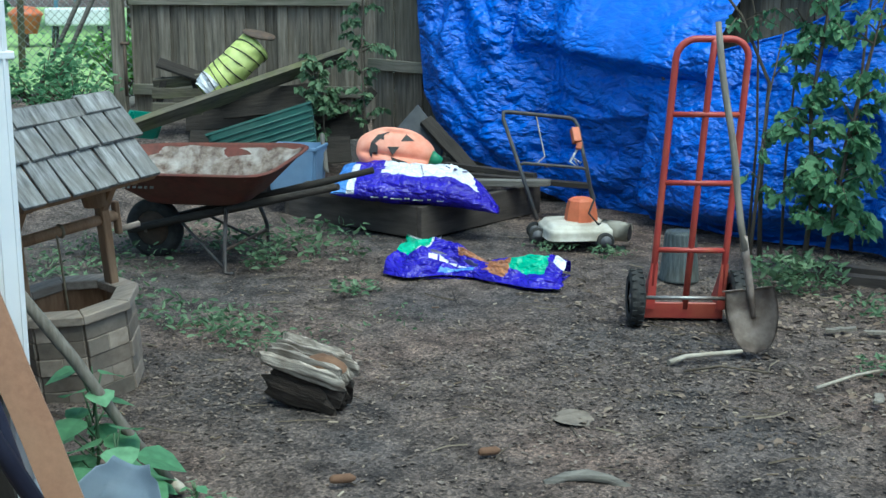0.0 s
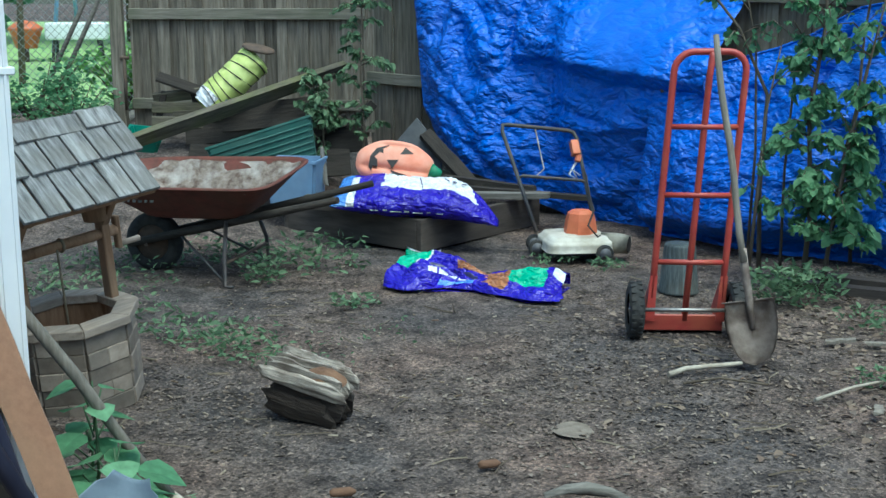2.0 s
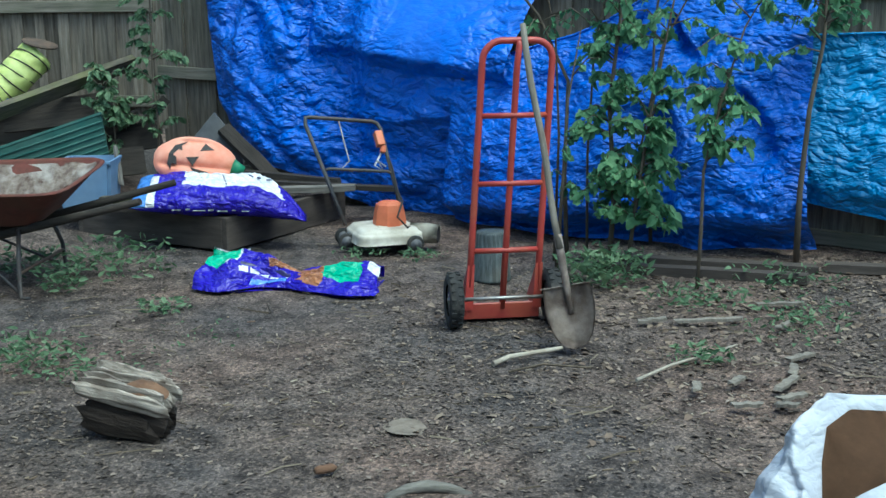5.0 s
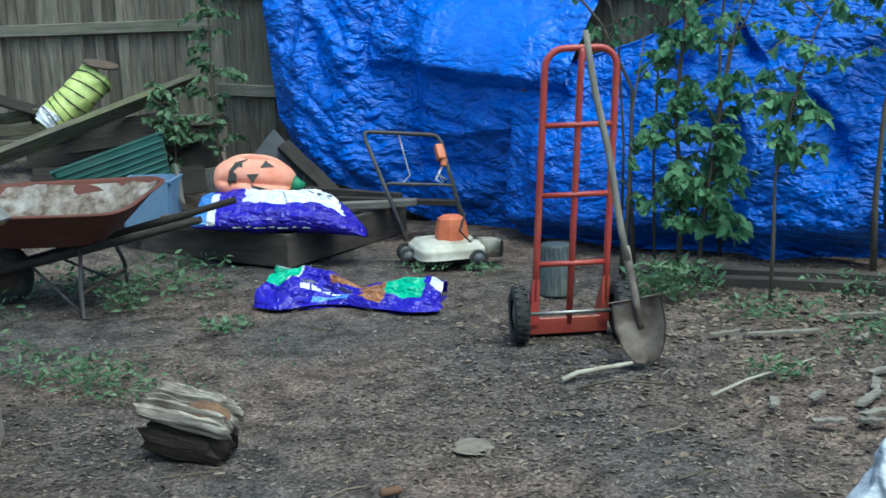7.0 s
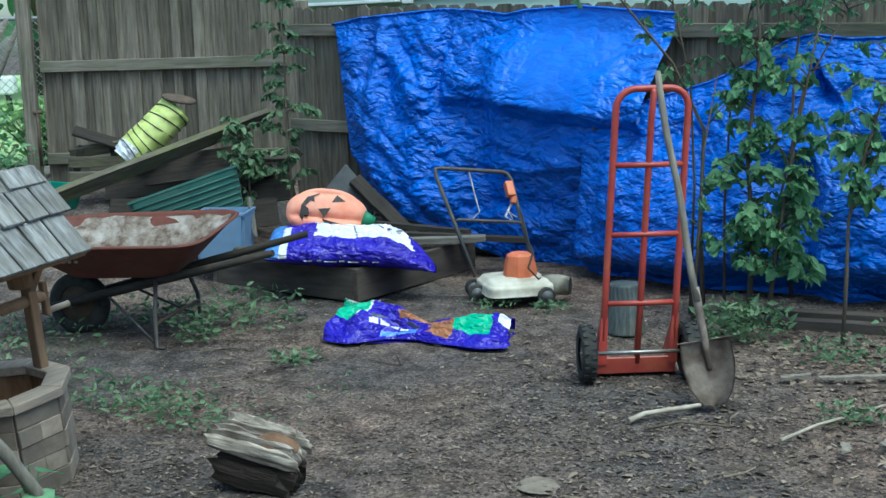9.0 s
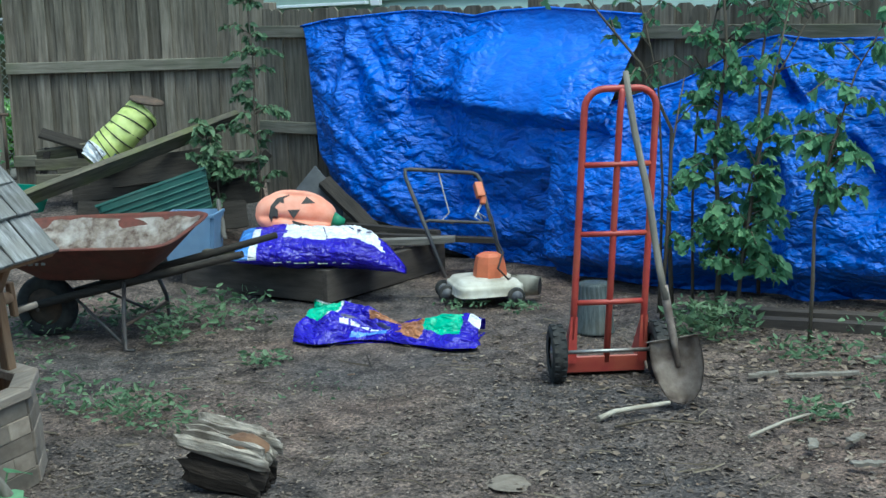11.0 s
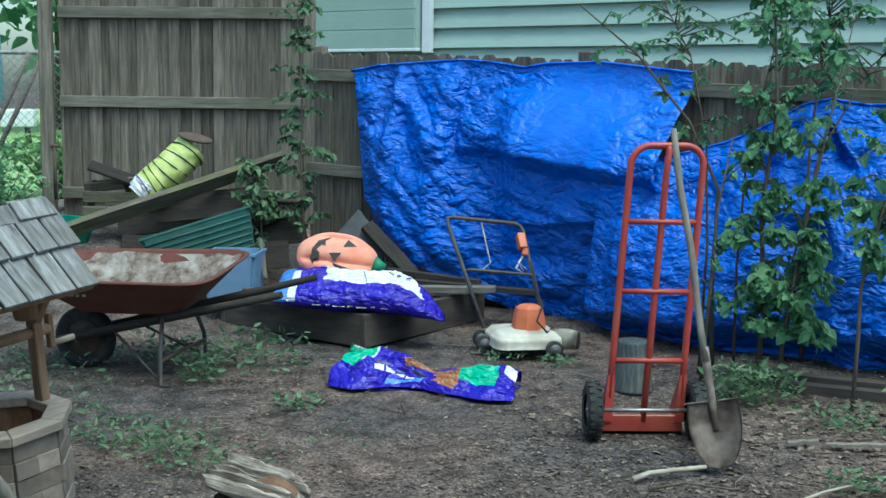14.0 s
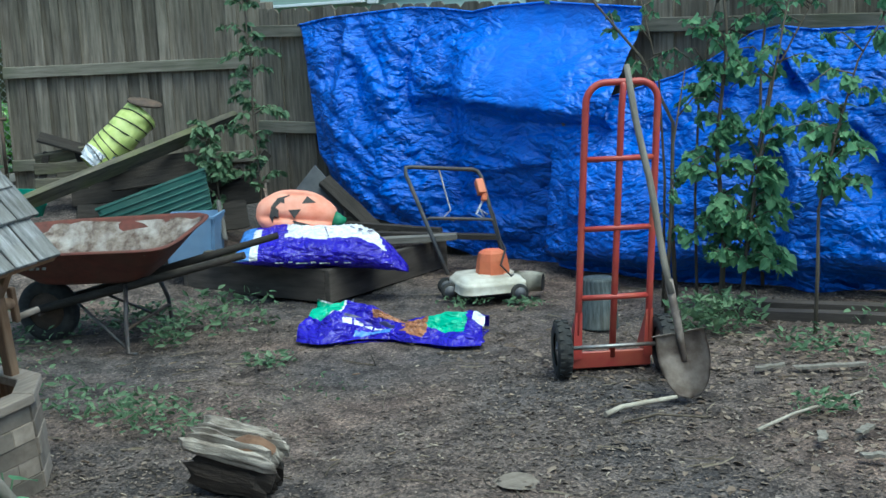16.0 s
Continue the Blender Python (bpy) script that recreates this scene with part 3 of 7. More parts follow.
def chain_link():
    """Wire mesh between steel posts, behind the gap beside the tall fence."""
    z0, h, a, b = 0.45, 1.35, -9.0, -2.75
    th = thing("chain_link_fence", pose(0, 11.2, 0), "galvanised chain-link fence with a top pipe", "fence")
    bm = bmesh.new()
    pitch, seg = 0.075, 3
    for sgn in (1, -1):
        c = a - h
        while c < b + h:
            p0, p1 = max(a, c), min(b, c + h)
            if p1 > p0:
                if sgn > 0:
                    q = [(p0, 0.002, z0 + p0 - c), (p1, 0.002, z0 + p1 - c)]
                else:
                    q = [(p0, -0.002, z0 + h - (p0 - c)), (p1, -0.002, z0 + h - (p1 - c))]
                tube(bm, q, 0.0028, seg, cap=False)
            c += pitch
    tagged(part("wire_mesh", bm, M["galv"], th), kind="stuff")
    for x in (-8.9, -6.9, -4.9, -2.8):
        bm = bmesh.new()
        tube(bm, [(x, 0.03, 0.1), (x, 0.03, z0 + h + 0.05)], 0.025, 10)
        part("post", bm, M["galv"], th)
    bm = bmesh.new()
    tube(bm, [(a, 0.03, z0 + h), (b, 0.03, z0 + h)], 0.02, 8)
    part("top_pipe", bm, M["galv"], th)


chain_link()


# ---------- house behind the fence ----------
def house():
    a, d = Vector((-0.9, 13.9, 0)), Vector((0.8, -0.6, 0))
    turn = math.degrees(math.atan2(d.y, d.x))
    th = thing("neighbouring_house", pose(a.x, a.y, 0, 0, 0, turn), "house wall with pale green horizontal vinyl siding", "house")
    bm = bmesh.new()
    box(bm, 11, 0.15, 5.0, pose(5.5, 0.12, 2.5))
    part("wall", bm, M["siding"], th)
    first = None
    for i in range(24):
        m = pose(5.5, 0, 0.15 + 0.2 * i)
        if first is None:
            bm = bmesh.new()
            vs = [[bm.verts.new((x, y, z)) for y, z in ((0.04, 0.205), (-0.02, 0.0), (0.035, 0.012))] for x in (-5.5, 5.5)]
            for k in range(3):
                bm.faces.new((vs[0][k], vs[0][(k + 1) % 3], vs[1][(k + 1) % 3], vs[1][k]))
            bmesh.ops.recalc_face_normals(bm, faces=bm.faces[:])
            first = part("siding_board", bm, M["siding"], th, m=m)
        else:
            again(first, m)
    bm = bmesh.new()
    box(bm, 0.11, 0.06, 2.6, pose(0, 0, 0), bevel=0.004)
    part("corner_trim", bm, M["white_paint"], th, "white corner trim", m=pose(1.72, -0.05, 3.2))
    bm = bmesh.new()
    box(bm, 1.6, 0.1, 3.0)
    bay = part("bay", bm, M["siding"], th, "projecting bay with paler siding", m=pose(0.84, -0.09, 3.42))
    for i in range(8):
        bm = bmesh.new()
        box(bm, 1.58, 0.02, 0.19, pose(0, 0, 0, 4, 0, 0), bevel=0.003)
        part("bay_board", bm, M["siding"], bay, m=pose(0, -0.062, -1.38 + 0.2 * i))
    bm = bmesh.new()
    box(bm, 1.64, 0.07, 0.03, bevel=0.004)
    part("bottom_edge", bm, M["white_paint"], th, "white bottom edge of the bay", m=pose(0.84, -0.13, 1.93))
    win = part("window", (lambda b: (box(b, 1.0, 0.05, 1.1, bevel=0.01), b)[1])(bmesh.new()), M["white_paint"], th, "white-framed window", m=pose(7.6, -0.03, 2.5))
    bm = bmesh.new()
    box(bm, 0.84, 0.02, 0.44)
    for z in (0.25, -0.25):
        part("pane", bm.copy(), M["slate"], win, m=pose(0, -0.026, z))
    bm.free()
    bm = bmesh.new()
    box(bm, 11.4, 0.9, 0.12, pose(5.5, 0.1, 5.05))
    part("eave", bm, M["white_paint"], th)


house()


# ---------- plain walls added unseen behind the viewer to close the yard and cut sky light ---
def unseen_wall(name, x, y, sx, sy, h, material, label):
    bm = bmesh.new()
    box(bm, sx, sy, h)
    tagged(part(name, bm, material, m=pose(x, y, h / 2 - 0.02)), label, "wall", "", "structure")


unseen_wall("wall_south", 0.5, -4.2, 13.0, 0.2, 3.0, M["siding"], "unseen plain green-sided wall added behind the yard to block low sky light")
unseen_wall("wall_east", 6.4, 0.95, 0.1, 8.1, 1.9, M["fence"], "unseen plain weathered board wall added at the end of the yard to block low sky light")


# ---------- shed corner ----------
def shed():
    c, u = Vector((-1.035, 2.955, 0)), Vector((-0.77, -0.64, 0))
    turn = math.degrees(math.atan2(u.y, u.x))
    base = pose(c.x, c.y, 0, 0, 0, turn)
    # local x runs along the wall away from the corner, local y towards the yard, z up
    th = tagged(thing("wall_shed", base, "shed wall of weathered plywood with a bare corner board", "wall"), kind="structure")
    bm = bmesh.new()
    box(bm, 2.4, 0.08, 2.6, pose(1.2, -0.08, 1.3))
    part("wall", bm, M["ply_grey"], th)
    bm = bmesh.new()
    box(bm, 0.08, 2.4, 2.6, pose(0.06, -1.32, 1.3))
    part("side_wall", bm, M["ply_grey"], th)
    bm = bmesh.new()
    box(bm, 2.22, 0.018, 1.74, pose(1.29, -0.03, 1.72), bevel=0.003)
    part("upper_panel", bm, M["ply"], th, "tan plywood sheet with dark streaks")
    bm = bmesh.new()
    box(bm, 2.22, 0.016, 0.86, pose(1.29, -0.03, 0.43), bevel=0.003)
    part("lower_panel", bm, M["ply_grey"], th, "grey water-stained plywood sheet")
    bm = bmesh.new()
    box(bm, 0.105, 0.045, 2.6, pose(0.125, -0.018, 1.3), bevel=0.004)
    part("corner_board", bm, M["trim_wood"], th, "bare wooden corner board")
    bm = bmesh.new()
    box(bm, 2.6, 2.6, 0.1, pose(1.15, -1.25, 2.66))
    part("roof", bm, M["slate"], th)
    ds = thing("downspout", base, "white painted metal downspout strapped to the shed corner", "downspout")
    bm = bmesh.new()
    box(bm, 0.062, 0.075, 2.3, pose(0.034, 0.005, 1.42), bevel=0.012, seg=2)
    for k in (0.016, 0.052):
        box(bm, 0.006, 0.006, 2.3, pose(k, 0.044, 1.42))
    part("pipe", bm, M["white_paint"], ds)
    bm = bmesh.new()
    box(bm, 0.09, 0.082, 0.02, pose(0.036, 0.007, 1.325), bevel=0.003)
    part("strap", bm, M["white_paint"], ds)
    bm = bmesh.new()
    box(bm, 0.062, 0.075, 0.2, pose(0.034, 0.05, 0.2, 40, 0, 0), bevel=0.01)
    part("elbow", bm, M["white_paint"], ds)


shed()


# ---------- tarpaulins ----------
def fold(w):
    """A sharp valley where the noise changes sign, flat slopes beside it."""
    return abs(noise.noise(w))


def hung_folds(s, z):
    """The large folds of the sheet over the picket fence: a taut bright patch, a hooked fold beside it, slanting pleats."""
    o = 0.0
    line = 1.13 - 0.12 * (s - 2.0)
    d = z - line
    taut = smooth01((s - 1.8) / 0.35)
    o += taut * 0.34 * (smooth01(1 - d / 0.62) if d > 0 else 1 - 0.45 * smooth01(-d / 0.14) - 0.5 * smooth01(-d / 0.9))
    hook = math.exp(-((s - 1.76) / 0.27) ** 2) * math.exp(-((z - 1.13) / (0.34 if z > 1.13 else 0.06)) ** 2)
    o += 0.10 * hook
    bend = s - 1.52 - 0.03 * math.sin(z * 9)
    o -= 0.06 * math.exp(-(bend / 0.04) ** 2) * smooth01((z - 0.98) / 0.12)
    o += 0.035 * math.exp(-((bend + 0.12) / 0.09) ** 2) * smooth01((z - 0.95) / 0.2)
    left = smooth01((1.75 - s) / 0.5)
    across, along = s * 0.75 + z * 0.66, s * 0.66 - z * 0.75
    o += left * (0.16 * fold(Vector((across * 2.6, along * 0.9, 4.0))) + 0.07 * fold(Vector((across * 6.5, along * 2.2, 8.0))))
    o += 0.07 * left * math.exp(-((s - 0.98) / 0.05) ** 2) * smooth01((z - 0.9) / 0.3)
    o -= 0.06 * math.exp(-((s - 0.85) / 0.06) ** 2) * smooth01((z - 1.0) / 0.3)
    low = smooth01((s - 1.7) / 0.3) * smooth01((0.95 - z) / 0.15)
    shelf = z - 0.68 - 0.03 * math.sin(s * 5)
    o += low * (0.05 * math.exp(-(shelf / (0.16 if shelf > 0 else 0.035)) ** 2) + 0.1 * fold(Vector((s * 1.6, z * 5.0, 2.0))))
    return o


def tied_folds(s, z):
    """Folds that fan out from the peak at which the second sheet is tied."""
    ds, dz = s - 4.0, 1.5 - z
    far, turn = math.hypot(ds, dz), math.degrees(math.atan2(ds, max(0.02, dz)))
    turn += 9 * noise.noise(Vector((s * 1.5, z * 1.5, 3.0)))
    o = 0.0
    for mid, wide, deep, near, end in ((-48, 8, 0.08, 0.3, 1.2), (-24, 7, 0.15, 0.12, 0.7), (8, 7, 0.17, 0.65, 1.7), (36, 6, 0.15, 0.1, 0.6), (43, 5, 0.12, 0.75, 1.4)):
        k = (turn - mid) / wide
        o -= deep * smooth01((far - near) / 0.15) * smooth01((end - far) / 0.25) * math.exp(-(k * (0.6 if k < 0 else 1.8)) ** 2)
    o += 0.12 * fold(Vector((s * 1.3 + z * 0.8, z * 0.7, 6.0)))
    return o + 0.12


def tarp(name, top, bottom, material, label, nu, nv, seed, folds=None, amp=1.0, tuck=0.1, bow=1.0):
    """A hanging sheet between a top and a bottom line, each rows of u, s along the fence, z, distance out; with folds and creases."""
    def at(u, v):
        s0, z0, o0 = lerp_list(top, u)
        s1, z1, o1 = lerp_list(bottom, u)
        ks = v ** (bow + (1 - bow) * min(1, u * 3))
        s, z = s0 + (s1 - s0) * ks, z0 + (z1 - z0) * v
        o = o0 + (o1 + tuck - o0) * smooth01(v / 0.82) - tuck * smooth01((v - 0.84) / 0.16)
        q = Vector((s + seed, z * 1.5, seed * 0.37))
        q += noise.noise_vector(q * 1.1) * 0.12
        edge = min(1.0, 6 * v + 0.1) * min(1.0, 0.3 + 6 * u)
        calm = 1 - 0.85 * math.exp(-((s - 2.45) / 0.42) ** 4 - ((z - 1.36) / 0.3) ** 4) if folds is hung_folds else 1.0
        crease = 0.055 * fold(q * 2.6) + 0.032 * fold(q * 5.6 + Vector((3, 0, 4))) + 0.017 * fold(q * 11 + Vector((0, 5, 1))) + 0.006 * fold(q * 23)
        o += edge * amp * calm * crease
        if folds:
            o += edge * folds(s, z)
        return fpt(s, z, max(0.012, o))
    bm = bmesh.new()
    grid(bm, nu, nv, at)
    ob = part(name, bm, material)
    tagged(ob, label, "tarpaulin")
    hem = [at(i / 60, 0.0) + FN * 0.006 for i in range(61)]
    bm = bmesh.new()
    tube(bm, hem, 0.008, 6)
    part("hem", bm, material, ob, "rolled hem")
    return ob


tarp("tarpaulin",
     [(0, 0.48, 1.645, 0.06), (0.1, 0.75, 1.685, 0.06), (0.25, 1.17, 1.705, 0.06), (0.38, 1.5, 1.72, 0.07), (0.47, 1.77, 1.70, 0.07), (0.56, 2.0, 1.665, 0.06), (0.62, 2.15, 1.69, 0.06), (0.77, 2.56, 1.70, 0.06), (0.87, 2.84, 1.67, 0.06), (1, 3.23, 1.63, 0.06)],
     [(0, 0.70, 0.56, 0.06), (0.04, 0.82, 0.46, 0.1), (0.1, 0.99, 0.39, 0.17), (0.16, 1.17, 0.3, 0.22), (0.27, 1.45, 0.22, 0.22), (0.37, 1.72, 0.1, 0.14), (0.46, 1.95, 0.0, 0.05), (0.6, 2.35, 0.0, 0.05), (0.8, 2.75, 0.0, 0.07), (1, 3.05, 0.0, 0.1)],
     M["tarp"], "crumpled bright blue tarpaulin hung over the picket fence", 380, 260, 2.0, hung_folds, amp=0.9, tuck=0.07, bow=0.6)
tarp("tarpaulin",
     [(0, 2.76, 0.99, 0.34), (0.2, 3.2, 1.13, 0.2), (0.32, 3.47, 1.21, 0.12), (0.42, 3.68, 1.30, 0.09), (0.53, 3.94, 1.45, 0.08), (0.6, 4.09, 1.48, 0.07), (0.7, 4.28, 1.45, 0.07), (0.84, 4.6, 1.45, 0.07), (1, 4.93, 1.44, 0.07)],
     [(0, 2.66, 0.0, 0.12), (0.25, 3.3, 0.0, 0.2), (0.45, 3.74, 0.0, 0.26), (0.6, 4.1, 0.0, 0.27), (0.78, 4.5, 0.0, 0.22), (0.9, 4.75, 0.02, 0.16), (1, 5.04, 0.04, 0.12)],
     M["tarp"], "dark-folded blue tarpaulin tied up at a peak on the fence", 300, 190, 11.0, tied_folds, amp=1.0, tuck=0.22)
tarp("tarpaulin",
     [(0, 4.86, 1.22, 0.11), (0.4, 5.35, 1.24, 0.1), (1, 6.6, 1.22, 0.1)],
     [(0, 4.92, 0.29, 0.22), (0.4, 5.4, 0.22, 0.24), (1, 6.6, 0.22, 0.24)],
     M["tarp_cyan"], "faded cyan tarpaulin hung low on the fence", 120, 80, 23.0, amp=0.6, tuck=0.06)
# cord that ties the two sheets
bm = bmesh.new()
k0 = fpt(2.78, 0.99, 0.4)
tube(bm, [k0, k0 + Vector((0.06, 0, 0.03)), k0 + Vector((0.13, 0.02, 0.0)), k0 + Vector((0.2, 0.04, 0.04))], 0.009, 6)
tube(bm, [k0 + Vector((-0.05, 0, 0.05)), k0 + Vector((0.02, -0.01, 0.01)), k0 + Vector((0.05, 0, -0.06))], 0.011, 6)
tagged(part("tie_cord", bm, M["rope"]), "knotted cord tying the blue tarpaulin", "cord")


# ---------- hand truck and shovel ----------
def hand_truck():
    # local x across, y away from the viewer, z up along the frame; the frame leans back a little
    th = thing("hand_truck", pose(1.10, 5.36, 0, 0, 0, -2), "red tubular steel hand truck with black rubber tyres", "hand truck")
    lean = lambda x, z: Vector((x + 0.068 * (z - 0.1) , 0.03 + 0.04 * z, z))
    R, W, H = 0.0155, 0.158, 1.27
    bm = bmesh.new()
    c = 0.085
    left = [lean(-W, 0.06), lean(-W, 0.4), lean(-W, 0.8), lean(-W, H - c)]
    bend = [lean(-W + c - c * math.cos(a), H - c + c * math.sin(a)) for a in [radians(x) for x in (15, 30, 45, 60, 75, 90)]]
    bend2 = [lean(W - c + c * math.sin(a), H - c + c * math.cos(a)) for a in [radians(x) for x in (0, 15, 30, 45, 60, 75)]]
    right = [lean(W, H - c), lean(W, 0.8), lean(W, 0.4), lean(W, 0.06)]
    tube(bm, left + bend + bend2 + right, R, 12)
    part("frame_loop", bm, M["red_paint"], th)
    bm = bmesh.new()
    tube(bm, [lean(0.0, 0.06), lean(0.0, 0.5), lean(0.0, H - 0.12), lean(0.002, H - 0.02) + Vector((0, -0.012, 0)), lean(0.002, H) + Vector((0, 0.005, 0.004))], R * 0.95, 12)
    part("centre_bar", bm, M["red_paint"], th)
    for z in (0.33, 0.635, 0.94):
        bm = bmesh.new()
        a, b = lean(-W, z), lean(W, z)
        tube(bm, [a, a.lerp(b, 0.5) + Vector((0, -0.006, 0)), b], 0.0125, 10)
        part("crossbar", bm, M["red_paint"], th)
    for sx in (-1, 1):
        bm = bmesh.new()
        a, b = lean(sx * W, 0.27), lean(sx * W, 0.06)
        vs = [bm.verts.new(p) for p in (a + Vector((-0.016, -0.014, 0)), a + Vector((0.016, -0.014, 0)), b + Vector((0.02, -0.016, 0.0)), b + Vector((-0.02, -0.016, 0)),
                                        b + Vector((-0.02, 0.11, 0.03)), b + Vector((0.02, 0.11, 0.03)))]
        for f in ((0, 1, 2, 3), (0, 3, 4), (1, 5, 2), (0, 4, 5, 1), (3, 2, 5, 4)):
            bm.faces.new([vs[i] for i in f])
        bmesh.ops.recalc_face_normals(bm, faces=bm.faces[:])
        part("side_bracket", bm, M["red_paint"], th)
    bm = bmesh.new()
    box(bm, 0.36, 0.014, 0.075, pose(0, 0, 0), bevel=0.004)
    box(bm, 0.36, 0.19, 0.008, pose(0, 0.1, -0.035), bevel=0.002)
    part("toe_plate", bm, M["red_paint"], th, m=pose(-0.01, 0.03, 0.052))
    bm = bmesh.new()
    tube(bm, [(-0.265, -0.03, 0.125), (0.235, -0.03, 0.125)], 0.009, 10)
    part("axle", bm, M["steel"], th, "bare steel axle")
    for sx in (-0.235, 0.215):
        bm = bmesh.new()
        m = pose(sx, -0.03, 0.125, 0, 90, 0)
        lathe(bm, [(0.072, -0.028), (0.1, -0.034), (0.118, -0.026), (0.125, -0.012), (0.125, 0.012), (0.118, 0.026), (0.1, 0.034), (0.072, 0.028)], 32, m)
        for k in range(20):
            for zz in (-0.016, 0.016):
                ang = math.tau * (k + (0.5 if zz > 0 else 0)) / 20
                box(bm, 0.008, 0.02, 0.02, m @ pose(0.1245 * math.cos(ang), 0.1245 * math.sin(ang), zz, 0, 0, math.degrees(ang)))
        wheel = part("wheel", bm, M["rubber"], th, "black treaded rubber tyre")
        bm = bmesh.new()
        lathe(bm, [(0.0, -0.02), (0.03, -0.024), (0.05, -0.012), (0.074, -0.02), (0.074, 0.02), (0.05, 0.012), (0.03, 0.024), (0.0, 0.02)], 20, m)
        part("rim", bm, M["steel"], wheel, "dull steel wheel rim")


hand_truck()


def blade_shape(bm, w, h, dish, n=12):
    """A pointed, dished shovel blade in the xz plane, its step at z = 0 and its tip at -h."""
    def at(u, v):
        k = math.sqrt(max(0.0, 1 - max(0, (v - 0.3) / 0.7) ** 2.6))
        x = (u - 0.5) * w * (0.94 + 0.06 * math.sin(math.pi * min(1, v * 1.6))) * max(0.05, k)
        return Vector((x, dish * (1 - (2 * u - 1) ** 2) * (1 - 0.35 * v) + 0.04 * v * v, -h * v))
    grid(bm, n, n, at)
    solid(bm, 0.003)


def shovel(name, foot, top, turn, handle, handle_mat, label, grip=False):
    """A long shovel from the tip of its blade at foot to the end of its handle at top."""
    foot, top = Vector(foot), Vector(top)
    d = (top - foot).normalized()
    x = d.cross(Vector((0, 1, 0))).normalized()
    y = d.cross(x)
    m = Matrix((x, y, d)).transposed().to_4x4()
    m.translation = foot
    th = thing(name, m @ pose(0, 0, 0, 0, 0, turn), label, "shovel")
    length = (top - foot).length
    bm = bmesh.new()
    blade_shape(bm, 0.212, 0.27, -0.045, 18)
    bmesh.ops.translate(bm, vec=(0, 0, 0.28), verts=bm.verts[:])
    bl = part("blade", bm, M["blade"], th, "rust-stained pointed steel blade")
    bm = bmesh.new()
    tube(bm, [(0, -0.03, 0.16), (0, -0.028, 0.28), (0, -0.006, 0.4), (0, 0, 0.5)], [0.011, 0.016, 0.0175, 0.0175], 10)
    part("socket", bm, M["blade"], bl)
    for sx in (-1, 1):
        bm = bmesh.new()
        box(bm, 0.085, 0.02, 0.004, pose(sx * 0.07, -0.012, 0.281), bevel=0.001)
        part("foot_step", bm, M["blade"], bl)
    bm = bmesh.new()
    n = 8
    tube(bm, [(0.004 * math.sin(i * 1.3), 0.004 * math.cos(i), 0.44 + (length - 0.44) * i / n) for i in range(n + 1)], [handle] * n + [handle * 0.85], 12)
    part("handle", bm, handle_mat, th)
    return th


shovel("shovel", (1.302, 4.86, 0.0), (1.163, 5.30, 1.345), -16, 0.015, M["handle_wood"], "long-handled pointed shovel leaning on the red hand truck")


